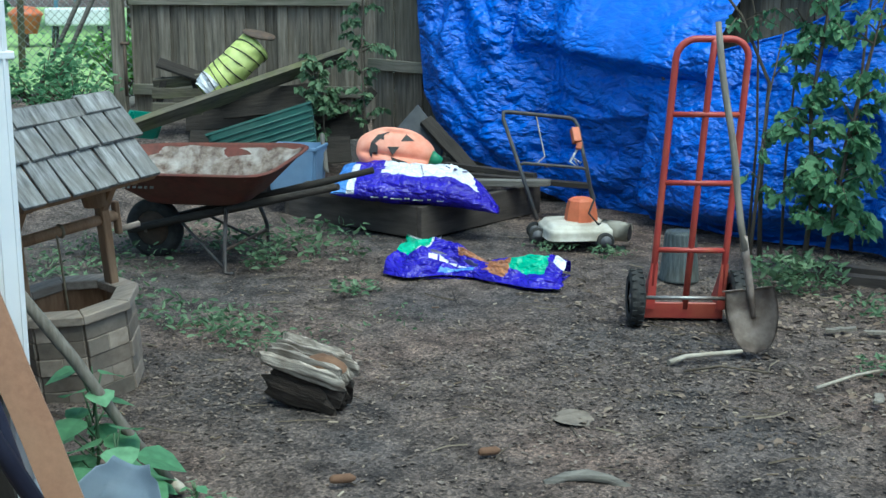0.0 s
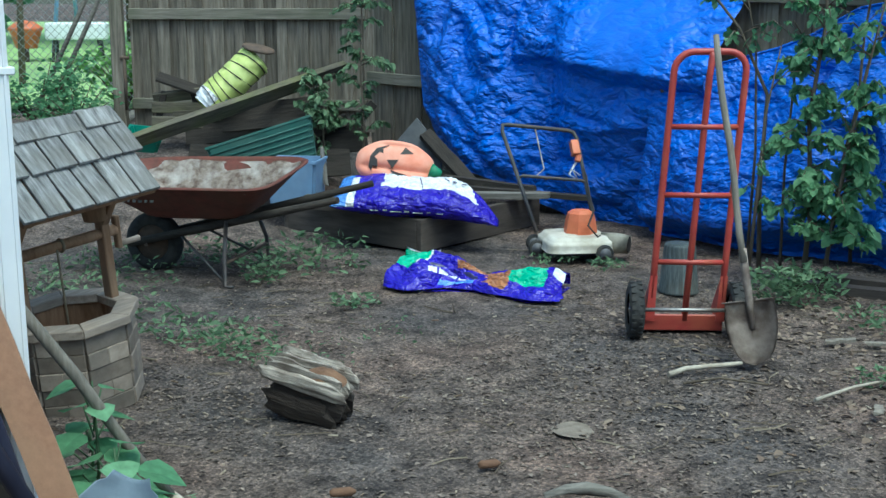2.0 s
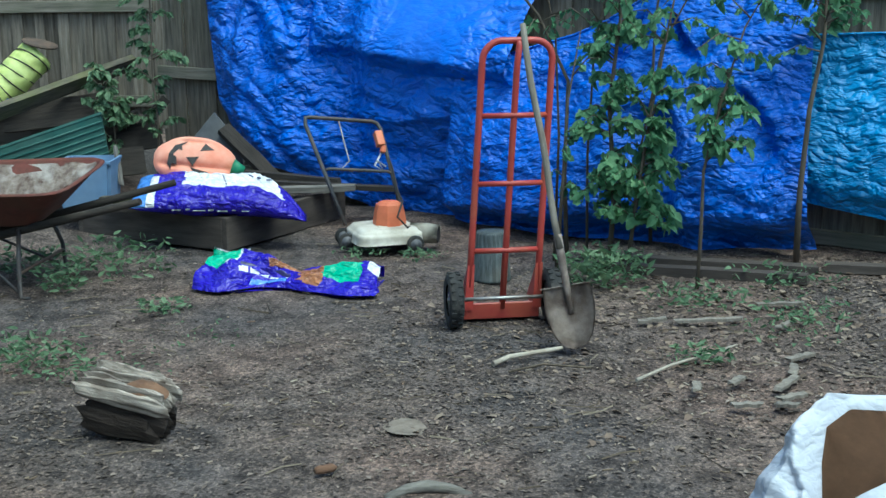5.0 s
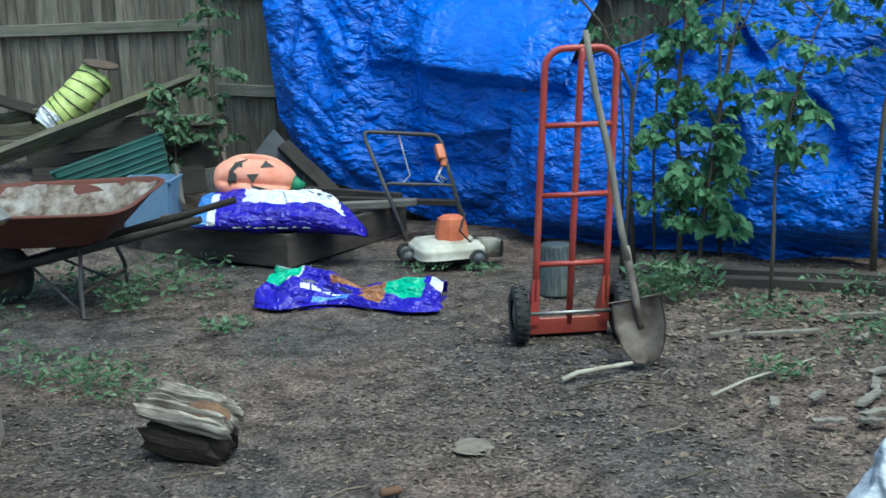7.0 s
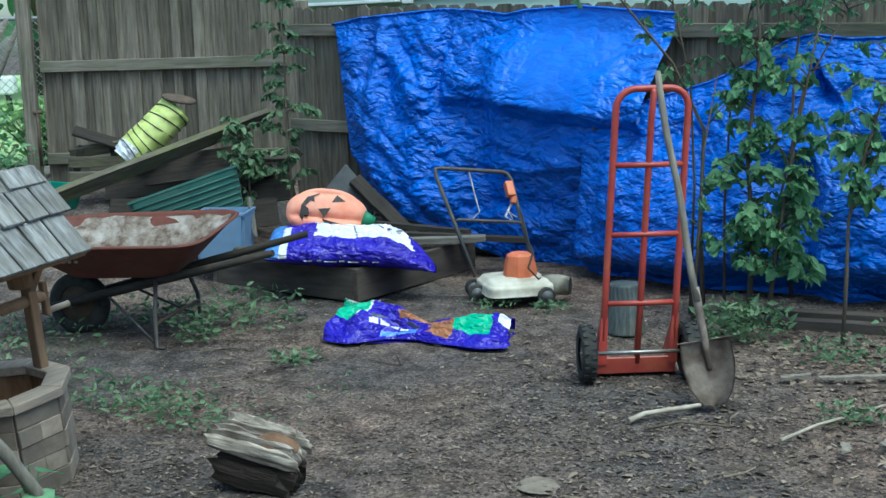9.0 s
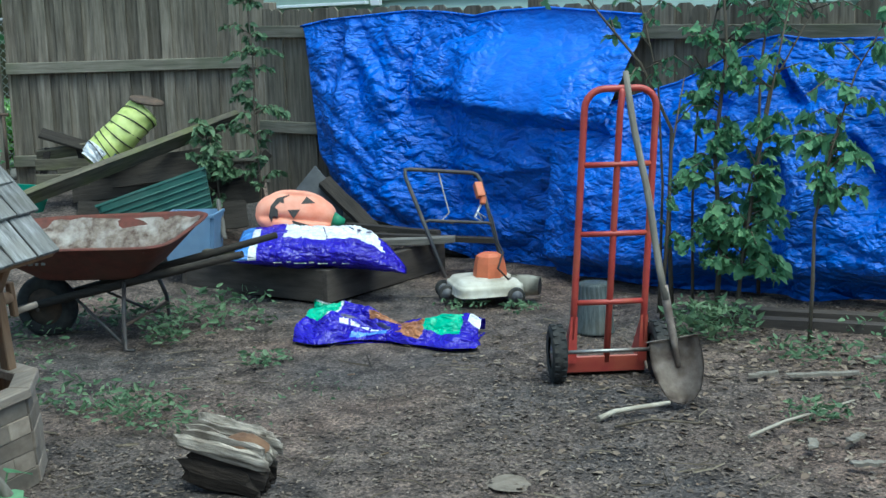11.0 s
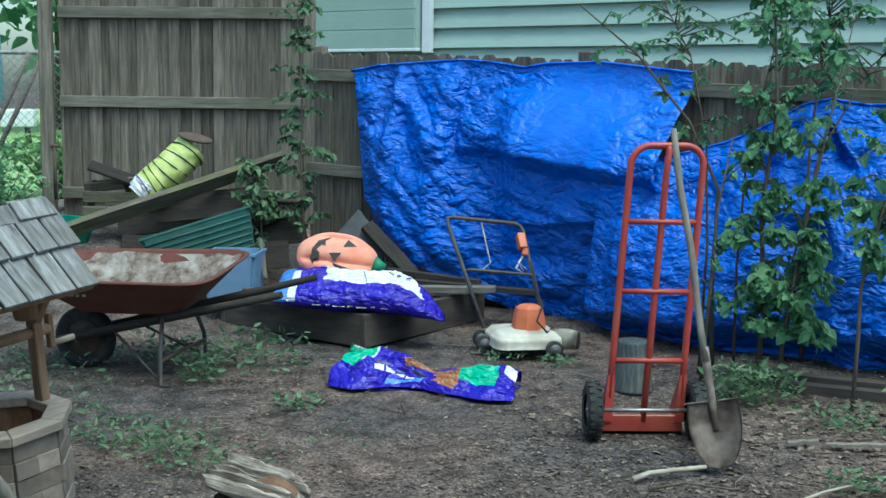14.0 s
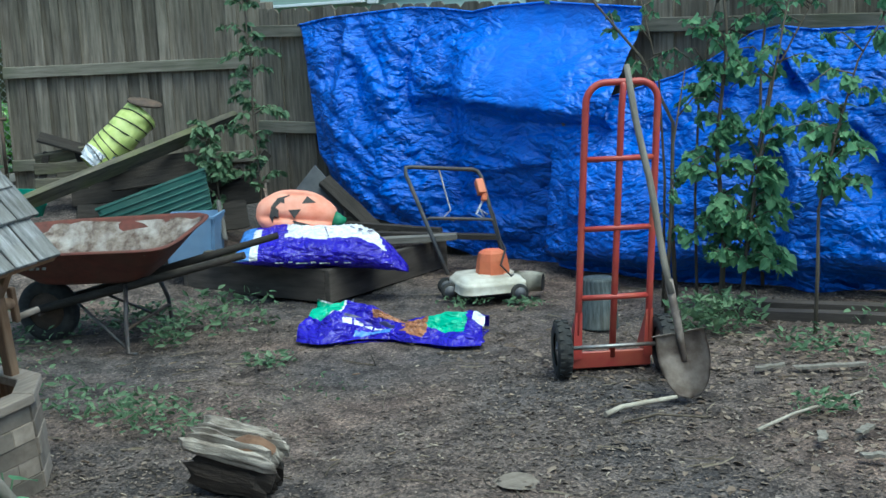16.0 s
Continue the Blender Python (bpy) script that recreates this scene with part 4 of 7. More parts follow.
# ---------- lawn mower ----------
def mower():
    th = thing("lawn_mower", pose(0.775, 7.12, 0, 0, 0, 8), "old white electric push mower with an orange motor cover", "lawn mower")
    bm = bmesh.new()

    def deck(u, v):
        a = math.tau * u
        c, s = math.cos(a), math.sin(a)
        e = 0.34
        x = 0.2 * math.copysign(abs(c) ** e, c)
        y = 0.2 * math.copysign(abs(s) ** e, s)
        r, z = lerp_list([(0, 0.25, 0.15), (0.4, 0.74, 0.148), (0.5, 0.84, 0.142), (0.62, 0.93, 0.118), (0.72, 0.985, 0.112), (0.9, 1.0, 0.07), (1, 1.025, 0.056)], v)
        return Vector((x * r, y * r, 0.93 * z))
    grid(bm, 56, 14, deck)
    bmesh.ops.remove_doubles(bm, verts=bm.verts[:], dist=0.0005)
    part("deck", bm, M["mower_white"], th, "grimy white stamped deck", smooth=True)
    bm = bmesh.new()
    tube(bm, [(0.15, -0.05, 0.085), (0.24, -0.09, 0.085), (0.3, -0.125, 0.08)], [0.062, 0.06, 0.056], 16, cap=False)
    solid(bm, 0.006)
    part("discharge_chute", bm, M["mower_white"], th, "white discharge chute")
    # solid black disc closes the chute in place of its shaded inside
    bm = bmesh.new()
    tube(bm, [(0.29, -0.119, 0.08), (0.3, -0.125, 0.08)], 0.05, 16)
    part("chute_mouth", bm, M["black"], th, "black disc standing for the shade in the chute mouth")
    bm = bmesh.new()
    box(bm, 0.19, 0.19, 0.02, pose(0.035, 0, 0.132), bevel=0.006)
    part("motor_base", bm, M["mower_white"], th)
    bm = bmesh.new()
    lathe(bm, [(0.1, 0.17), (0.099, 0.19), (0.09, 0.25), (0.08, 0.29), (0.055, 0.306), (0.0, 0.31)], 8, pose(0.035, 0, -0.032, 0, 0, 22.5))
    cover = part("motor_cover", bm, M["orange"], th, "orange plastic motor cover")
    cover.data.polygons.foreach_set("use_smooth", [False] * len(cover.data.polygons))
    for x, y in ((-0.228, 0.0), (0.13, -0.215), (-0.21, 0.16), (0.16, 0.17)):
        bm = bmesh.new()
        m = pose(x, y, 0.051, 90, 0, 0)
        lathe(bm, [(0.03, -0.016), (0.044, -0.018), (0.05, -0.012), (0.051, 0), (0.05, 0.012), (0.044, 0.018), (0.03, 0.016)], 20, m)
        w = part("wheel", bm, M["rubber"], th, "black plastic wheel")
        bm = bmesh.new()
        lathe(bm, [(0.0, -0.024), (0.02, -0.026), (0.034, -0.018), (0.034, 0.018), (0.0, 0.024)], 14, m)
        part("hub", bm, M["grey_plastic"], w)
    # handle: two bars rising backwards, bent to one another at the top
    lo_l, lo_r, hi_l, hi_r = Vector((-0.2, 0.14, 0.12)), Vector((0.17, 0.16, 0.12)), Vector((-0.36, 0.52, 0.73)), Vector((0.13, 0.55, 0.675))
    bm = bmesh.new()
    tube(bm, [lo_l, lo_l.lerp(hi_l, 0.5), hi_l.lerp(lo_l, 0.06), hi_l + Vector((0.015, 0, 0.002)), hi_l.lerp(hi_r, 0.1) + Vector((0, 0, 0.008)), hi_l.lerp(hi_r, 0.9) + Vector((0, 0, 0.008)),
              hi_r + Vector((-0.015, 0, 0.0)), hi_r.lerp(lo_r, 0.06), lo_r.lerp(hi_r, 0.5), lo_r], 0.0125, 10)
    part("handle", bm, M["dark_steel"], th, "black tubular push handle")
    a, b = lo_l.lerp(hi_l, 0.5), lo_r.lerp(hi_r, 0.48)
    bm = bmesh.new()
    tube(bm, [a, a + Vector((0.03, 0, 0.012)), b + Vector((-0.03, 0, 0.012)), b], 0.01, 8)
    part("handle_brace", bm, M["dark_steel"], th)
    bm = bmesh.new()
    q = lo_r.lerp(hi_r, 0.84) + Vector((-0.03, -0.02, 0))
    box(bm, 0.05, 0.05, 0.1, Matrix.Translation(q) @ pose(0, 0, 0, -35, 0, 6), bevel=0.01, seg=2)
    box(bm, 0.035, 0.03, 0.05, Matrix.Translation(q + Vector((0.015, -0.03, -0.06))) @ pose(0, 0, 0, -20, 15, 0), bevel=0.006)
    part("switch_box", bm, M["orange"], th, "orange switch housing")
    bm = bmesh.new()
    pts = [q + Vector((0.01, -0.02, -0.08)), q + Vector((-0.04, -0.03, -0.16)), q + Vector((0.02, -0.03, -0.2)), q + Vector((-0.02, -0.04, -0.13)), q + Vector((0.03, -0.03, -0.17))]
    tube(bm, pts, 0.008, 6)
    part("cord_plug", bm, M["film_white"], th, "pale tangled plug end")
    bm = bmesh.new()
    tube(bm, [q + Vector((0.03, 0.0, -0.05)), lo_r.lerp(hi_r, 0.55) + Vector((0.005, -0.03, 0)), lo_r.lerp(hi_r, 0.3) + Vector((0.0, -0.04, 0)), Vector((0.1, -0.06, 0.28)), Vector((0.05, -0.12, 0.2)), Vector((0.1, -0.16, 0.14)), Vector((0.13, -0.1, 0.135))], 0.006, 6)
    part("power_cord", bm, M["black"], th, "black power cord")
    bm = bmesh.new()
    h = hi_l.lerp(hi_r, 0.5)
    tube(bm, [h + Vector((-0.02, -0.01, 0)), h + Vector((0.0, -0.06, -0.13)), h + Vector((0.02, -0.1, -0.24)), h + Vector((-0.04, -0.14, -0.28)), h + Vector((0.03, -0.15, -0.3))], 0.005, 6)
    part("loose_wire", bm, M["steel"], th, "bent bare wire")


mower()


# ---------- mulch bags ----------
def film_index(names):
    return [M[n] for n in names]


def full_bag():
    th = thing("mulch_bag", pose(-0.165, 7.43, 0.225, 12, 2.5, -5), "plump violet and white plastic mulch bag lying on the raised bed", "bag")
    L, W, T = 1.02, 0.5, 0.165

    def at(side):
        def f(u, v):
            a, b = 2 * u - 1, 2 * v - 1
            fill = (1 - abs(a) ** 3.5) ** 0.6 * (1 - abs(b) ** 3.0) ** 0.55
            tip = max(0, (a - 0.35) / 0.65) ** 1.6
            ww = W * (1 - 0.16 * (1 - a * a)) * (1 - 0.8 * tip)
            nz = 0.022 * noise.noise(Vector((a * 3, b * 3, side))) + 0.012 * noise.noise(Vector((a * 9, b * 7, side + 5)))
            ridge = 0.02 * (1 - abs(noise.noise(Vector((a * 4 + b * 5, b * 2, side + 8))))) ** 2
            z = T * 0.5 + side * (T * 0.5 * fill + (nz + ridge) * fill)
            droop = -0.08 * max(0, a - 0.45) ** 1.5 / 0.4
            return Vector((a * L / 2, b * ww / 2 - 0.16 * tip, (z - T * 0.5) * (1 - 0.5 * tip) + T * 0.5 + droop))
        return f

    def top_mat(u, v):
        if u < 0.09:
            return 2
        if u < 0.14 and v < 0.75:
            return 1
        if u < 0.24 + 0.05 * math.sin(v * 3):
            return 0
        if v > 0.3 - 0.06 * u + 0.02 * math.sin(u * 23) and u < 0.9 - 0.1 * v:
            return 1
        return 0
    bm = bmesh.new()
    grid(bm, 64, 40, at(1), top_mat)
    grid(bm, 64, 40, at(-1), lambda u, v: 0)
    bmesh.ops.remove_doubles(bm, verts=bm.verts[:], dist=0.002)
    bmesh.ops.recalc_face_normals(bm, faces=bm.faces[:])
    body = part("bag_body", bm, film_index(("purple", "film_white", "film_blue")), th, smooth=True)
    # crease shade painted as dark bars, and printed bars, on the white face
    for x, y, w, h, r in ((0.02, 0.0, 0.008, 0.16, 12), (0.22, 0.05, 0.02, 0.03, 30), (0.28, 0.02, 0.03, 0.02, 10), (0.17, 0.08, 0.01, 0.05, 40)):
        bm = bmesh.new()
        box(bm, w, h, 0.003, bevel=0.001)
        part("print_mark", bm, M["print_dark"], body, m=pose(x, y, 0.178 - 0.02 * abs(x), 0, 0, r))
    for k in range(7):
        bm = bmesh.new()
        box(bm, (0.05, 0.025, 0.07, 0.03, 0.06, 0.02, 0.04)[k], 0.003, (0.006, 0.008, 0.005, 0.008, 0.006, 0.007, 0.005)[k], bevel=0.001)
        part("print_mark", bm, M["film_white"], body, m=pose(-0.24 + 0.066 * k, -0.238 + 0.0022 * abs(k - 3), 0.07 + 0.006 * (k % 2), -6, 0, 0))


full_bag()


def empty_bag():
    th = thing("empty_mulch_bag", pose(0.185, 6.25, 0.0, 0, 0, -21), "crumpled empty violet mulch bag with green ends on the dirt", "bag")
    L, W = 0.93, 0.46
    ridge = [(0, 0.11), (0.1, 0.13), (0.2, 0.15), (0.34, 0.1), (0.5, 0.07), (0.62, 0.075), (0.8, 0.11), (0.93, 0.1), (1, 0.06)]
    width = [(0, 0.9), (0.16, 1.0), (0.36, 0.62), (0.52, 0.5), (0.66, 0.7), (0.86, 1.0), (1, 0.85)]

    def over(u, v):
        a = 2 * u - 1
        top = lerp_list(ridge, u)[0]
        wide = lerp_list(width, u)[0] * W
        crest = 0.62 + 0.1 * math.sin(u * 7)
        q = Vector((u * 3.4 + v * 1.1, v * 2.4 - u * 1.0, 1.7))
        rise = v / crest if v < crest else (1 - v) / (1 - crest)
        z = top * rise ** (0.8 if v < crest else 0.7)
        free = min(1, 5 * rise)
        z += free * (0.075 * abs(noise.noise(q)) + 0.035 * abs(noise.noise(Vector((u * 4, v * 9, 3)))) + 0.014 * abs(noise.noise(q * 4.5)) - 0.02)
        x = a * L / 2 + 0.03 * noise.noise(Vector((v * 4, u * 5, 4))) + (0.05 * (0.5 - v) if u > 0.85 else 0)
        y = (v - 0.5) * wide + 0.035 * noise.noise(Vector((u * 4, v * 2, 9)))
        return Vector((x, y, max(0.0, z) + 0.022))

    def colours(u, v):
        w = 0.03 * noise.noise(Vector((u * 9, v * 7, 0)))
        if u + w < 0.19 and v + w > 0.36:
            return 2 if u + w > 0.172 else 1
        if 0.7 < u + w < 0.9 and 0.2 < v + w < 0.68:
            return 1
        if u > 0.94 and 0.4 < v + 3 * w < 0.7:
            return 2
        if 0.56 < u + w < 0.7 and 0.12 < v + 2 * w < 0.6:
            return 3
        if 0.36 < u < 0.56 and 0.5 < v + w < 0.62:
            return 3
        if 0.24 < u < 0.5 and 0.34 < v + w < 0.44:
            return 4
        if 0.22 < u < 0.54 and 0.2 < v + 1.5 * w < 0.25 and int(u * 90) % 5:
            return 2
        if 0.3 < u < 0.5 and 0.06 < v + w < 0.15:
            return 5
        return 0
    bm = bmesh.new()
    grid(bm, 180, 84, over, colours)
    grid(bm, 30, 14, lambda u, v: Vector(((0.5 - u) * L * 0.96, (v - 0.5) * lerp_list(width, 1 - u)[0] * W * 0.94, 0.008)))
    part("bag_film", bm, film_index(("purple", "film_green", "film_white", "film_brown", "print_dark", "film_blue")), th)
    bm = bmesh.new()
    grid(bm, 20, 12, lambda u, v: Vector((-0.46 + 0.2 * u + 0.01 * noise.noise(Vector((u * 4, v * 4, 1))), 0.02 + 0.1 * v + 0.03 * math.sin(u * 3.1), 0.08 + (0.095 - 0.035 * math.sin(u * math.pi)) * v)), lambda u, v: 2 if u > 0.92 or v > 0.9 else 1)
    solid(bm, 0.002)
    part("open_mouth", bm, film_index(("purple", "film_green", "film_white")), th, "green upright mouth of the bag")


empty_bag()


# ---------- raised bed ----------
def raised_bed():
    # corner nearest the yard at the origin; one side runs back to the left, one back to the right
    th = thing("raised_bed", pose(-0.14, 7.19, 0, 0, 0, 50), "square raised garden bed of dark brown timber", "raised bed")
    L = 1.22
    for i in range(4):
        m = [pose(L / 2, 0.02, 0.1), pose(0.02, L / 2, 0.1, 0, 0, 90), pose(L / 2, L - 0.02, 0.1), pose(L - 0.02, L / 2, 0.1, 0, 0, 90)][i]
        bm = bmesh.new()
        box(bm, L - 0.08 if i % 2 else L, 0.04, 0.2, bevel=0.005)
        part("side_board", bm, M["bed_wood"], th, m=m)
    for x, y in ((0.07, 0.07), (L - 0.07, 0.07), (0.07, L - 0.07), (L - 0.07, L - 0.07)):
        bm = bmesh.new()
        box(bm, 0.06, 0.06, 0.19, bevel=0.005)
        part("corner_block", bm, M["bed_wood"], th, m=pose(x, y, 0.1))
    bm = bmesh.new()
    grid(bm, 30, 30, lambda u, v: Vector((0.04 + (L - 0.08) * u, 0.04 + (L - 0.08) * v, 0.15 + 0.03 * noise.noise(Vector((u * 5, v * 5, 2))))))
    part("soil", bm, M["dirt"], th, "dark soil filling")


raised_bed()


def plank(name, a, b, w, t, material, label, roll=0.0, category="plank"):
    """A worn board between two end points."""
    a, b = Vector(a), Vector(b)
    d = (b - a).normalized()
    y = Vector((0, 0, 1)).cross(d).normalized()
    z = d.cross(y)
    m = Matrix((d, y, z)).transposed().to_4x4()
    m.translation = a.lerp(b, 0.5)
    L = (b - a).length
    bm = bmesh.new()
    n = 10
    pts = [(-w / 2, -t / 2), (w / 2, -t / 2), (w / 2, t / 2), (-w / 2, t / 2)]
    rings = []
    for i in range(n + 1):
        k = i / n
        ch = 0.94 if i in (0, n) else 1
        rings.append([bm.verts.new((-L / 2 + L * k + (rng.uniform(-0.012, 0.012) if i in (0, n) else 0), p * ch + 0.006 * noise.noise(Vector((k * 4, p * 9, L))), q * ch + 0.005 * noise.noise(Vector((k * 3, q * 9, L + 4))))) for p, q in pts])
    for i in range(n):
        for k in range(4):
            bm.faces.new((rings[i][k], rings[i][(k + 1) % 4], rings[i + 1][(k + 1) % 4], rings[i + 1][k]))
    bm.faces.new(rings[0][::-1])
    bm.faces.new(rings[-1])
    bmesh.ops.recalc_face_normals(bm, faces=bm.faces[:])
    ob = part(name, bm, material, m=m @ pose(0, 0, 0, roll, 0, 0))
    return tagged(ob, label, category)


# ---------- pumpkin decoration ----------
def pumpkin():
    th = thing("jack_o_lantern", pose(-0.315, 7.68, 0.465, 70, 8, 4), "flat moulded plastic jack-o-lantern decoration leaning on the mulch bag", "decoration")
    A, B, T = 0.25, 0.16, 0.07

    def at(u, v):
        a = math.tau * u
        r = v
        lob = 1 + 0.022 * abs(math.sin(a * 4))
        x, y = A * r * math.cos(a) * lob, B * r * math.sin(a) * lob
        rib = 0.034 * (1 - abs(math.sin(math.asin(max(-1, min(1, y / B))) * 3.0 + 0.6))) ** 3
        return Vector((x, y, T * math.sqrt(max(0, 1 - r ** 2.4)) - rib * (1 - r ** 4)))
    bm = bmesh.new()
    grid(bm, 72, 18, at)
    grid(bm, 36, 2, lambda u, v: Vector((A * v * math.cos(-math.tau * u), B * v * math.sin(-math.tau * u), -0.015)))
    bmesh.ops.remove_doubles(bm, verts=bm.verts[:], dist=0.001)
    part("body", bm, M["pumpkin"], th, smooth=True)

    def face(name, pts, label):
        bm = bmesh.new()
        up = []
        for x, y in pts:
            r = min(0.97, math.hypot(x / A, y / B))
            up.append(bm.verts.new((x, y, T * math.sqrt(max(0, 1 - r ** 2.4)) + 0.004)))
        f = bm.faces.new(up)
        ext = bmesh.ops.extrude_face_region(bm, geom=[f])["geom"]
        bmesh.ops.translate(bm, vec=(0, 0, -0.02), verts=[v for v in ext if isinstance(v, bmesh.types.BMVert)])
        bmesh.ops.triangulate(bm, faces=bm.faces[:])
        bmesh.ops.recalc_face_normals(bm, faces=bm.faces[:])
        part(name, bm, M["black"], th, label)
    # it lies on its side: stem to the right, mouth to the left
    face("eye", [(0.02, 0.06), (0.105, 0.075), (0.05, 0.112)], "black painted triangular eye")
    face("eye", [(-0.03, -0.05), (0.075, -0.068), (0.01, -0.108)], "black painted triangular eye")
    face("nose", [(-0.06, 0.012), (0.015, 0.022), (-0.02, -0.035)], "black painted triangular nose")
    mouth = [(-0.055, 0.115), (-0.13, 0.085), (-0.165, 0.03), (-0.17, -0.03), (-0.15, -0.07), (-0.145, -0.03), (-0.115, -0.035), (-0.12, 0.01), (-0.14, 0.025), (-0.11, 0.06), (-0.085, 0.055), (-0.09, 0.085)]
    face("mouth", mouth, "black painted grin")
    bm = bmesh.new()
    tube(bm, [(0.225, -0.01, 0.03), (0.26, -0.02, 0.035), (0.29, -0.03, 0.03)], [0.05, 0.036, 0.03], 8)
    part("stem", bm, M["leaf_green_paint"], th, "green painted stem")


pumpkin()


# ---------- wheelbarrow ----------
def wheelbarrow():
    # local x runs from the wheel to the grips
    th = thing("wheelbarrow", pose(-1.635, 6.74, -0.01, 0, 0, -14), "rusty red wheelbarrow with dried mortar in its tray", "wheelbarrow")
    bm = bmesh.new()

    def tray(u, v):
        a = math.tau * u
        c, s = math.cos(a), math.sin(a)
        e = 0.38
        cx, cy = math.copysign(abs(c) ** e, c), math.copysign(abs(s) ** e, s)
        r, z = lerp_list([(0, 0.0, 0.0), (0.3, 0.52, 0.0), (0.4, 0.6, 0.012), (0.9, 1.0, 0.2), (0.95, 1.012, 0.212), (1, 1.04, 0.205)], v)
        x = cx * r * 0.5
        if x < 0:
            x *= 1.0 + 0.25 * (z / 0.2)
        y = cy * r * (0.36 + 0.05 * c * r)
        return Vector((x, y, z))
    grid(bm, 72, 20, tray)
    bmesh.ops.remove_doubles(bm, verts=bm.verts[:], dist=0.0005)
    solid(bm, 0.004)
    tr = part("tray", bm, M["rust"], th, "rust-red pressed steel tray", smooth=True, m=pose(0.33, 0.0, 0.365, 6, -1.5, 0))
    bm = bmesh.new()

    def crust(u, v):
        a = math.tau * u
        p = tray(u, 0.1 + 0.76 * v)
        n = noise.noise(Vector((p.x * 6, p.y * 6, p.z * 6)))
        return Vector((p.x * 0.985, p.y * 0.985, p.z + 0.012 + 0.01 * n + 0.015 - 0.045 * max(0, v - 0.45) + 0.05 * max(0, v - 0.4) * noise.noise(Vector((p.x * 11, p.y * 11, 3)))))
    grid(bm, 72, 16, crust)
    part("mortar_crust", bm, M["mortar"], tr, "pale crust of dried mortar", smooth=True)
    for k in range(6):
        bm = bmesh.new()
        box(bm, (0.03, 0.016, 0.02, 0.026, 0.018, 0.022)[k], 0.003, 0.014, bevel=0.001)
        part("lettering_bar", bm, M["grey_wood"], tr, m=pose(-0.33 + 0.034 * k, -0.322, 0.13, -26, 0, 0))
    for sy in (-1, 1):
        bm = bmesh.new()
        a, b = Vector((-0.12, sy * 0.07, 0.165)), Vector((1.2, sy * 0.3, 0.50))
        d = (b - a)
        pts = [a, a + d * 0.35, a + d * 0.7, b]
        tube(bm, pts, [0.022, 0.024, 0.022, 0.018], 8)
        part("handle", bm, M["dark_wood"], th, "dark wooden handle shaft")
        foot = Vector((0.56, sy * 0.31, 0.0))
        bm = bmesh.new()
        tube(bm, [Vector((0.53, sy * 0.2, 0.34)), Vector((0.555, sy * 0.29, 0.17)), foot + Vector((0, 0, 0.01)), foot + Vector((0.05, -sy * 0.0, 0.005))], 0.012, 8)
        part("leg", bm, M["dark_steel"], th, "dark steel leg")
        bm = bmesh.new()
        tube(bm, [foot + Vector((0, 0, 0.03)), Vector((0.2, sy * 0.12, 0.26))], 0.008, 8)
        part("brace", bm, M["dark_steel"], th)
    bm = bmesh.new()
    tube(bm, [(0.557, -0.3, 0.13), (0.557, 0.3, 0.13)], 0.009, 8)
    part("leg_tie", bm, M["rust_dark"], th)
    m = pose(0, 0, 0.17, 90, 0, 0)
    bm = bmesh.new()
    lathe(bm, [(0.1, -0.035), (0.13, -0.045), (0.155, -0.038), (0.17, -0.015), (0.17, 0.015), (0.155, 0.038), (0.13, 0.045), (0.1, 0.035)], 32, m)
    w = part("wheel", bm, M["rubber"], th, "black rubber tyre")
    bm = bmesh.new()
    lathe(bm, [(0.0, -0.03), (0.03, -0.035), (0.05, -0.015), (0.1, -0.03), (0.1, 0.03), (0.05, 0.015), (0.03, 0.035), (0.0, 0.03)], 20, m)
    part("rim", bm, M["rust_dark"], w)
    bm = bmesh.new()
    tube(bm, [(0, -0.11, 0.17), (0, 0.11, 0.17)], 0.01, 8)
    part("axle", bm, M["rust_dark"], w)


wheelbarrow()


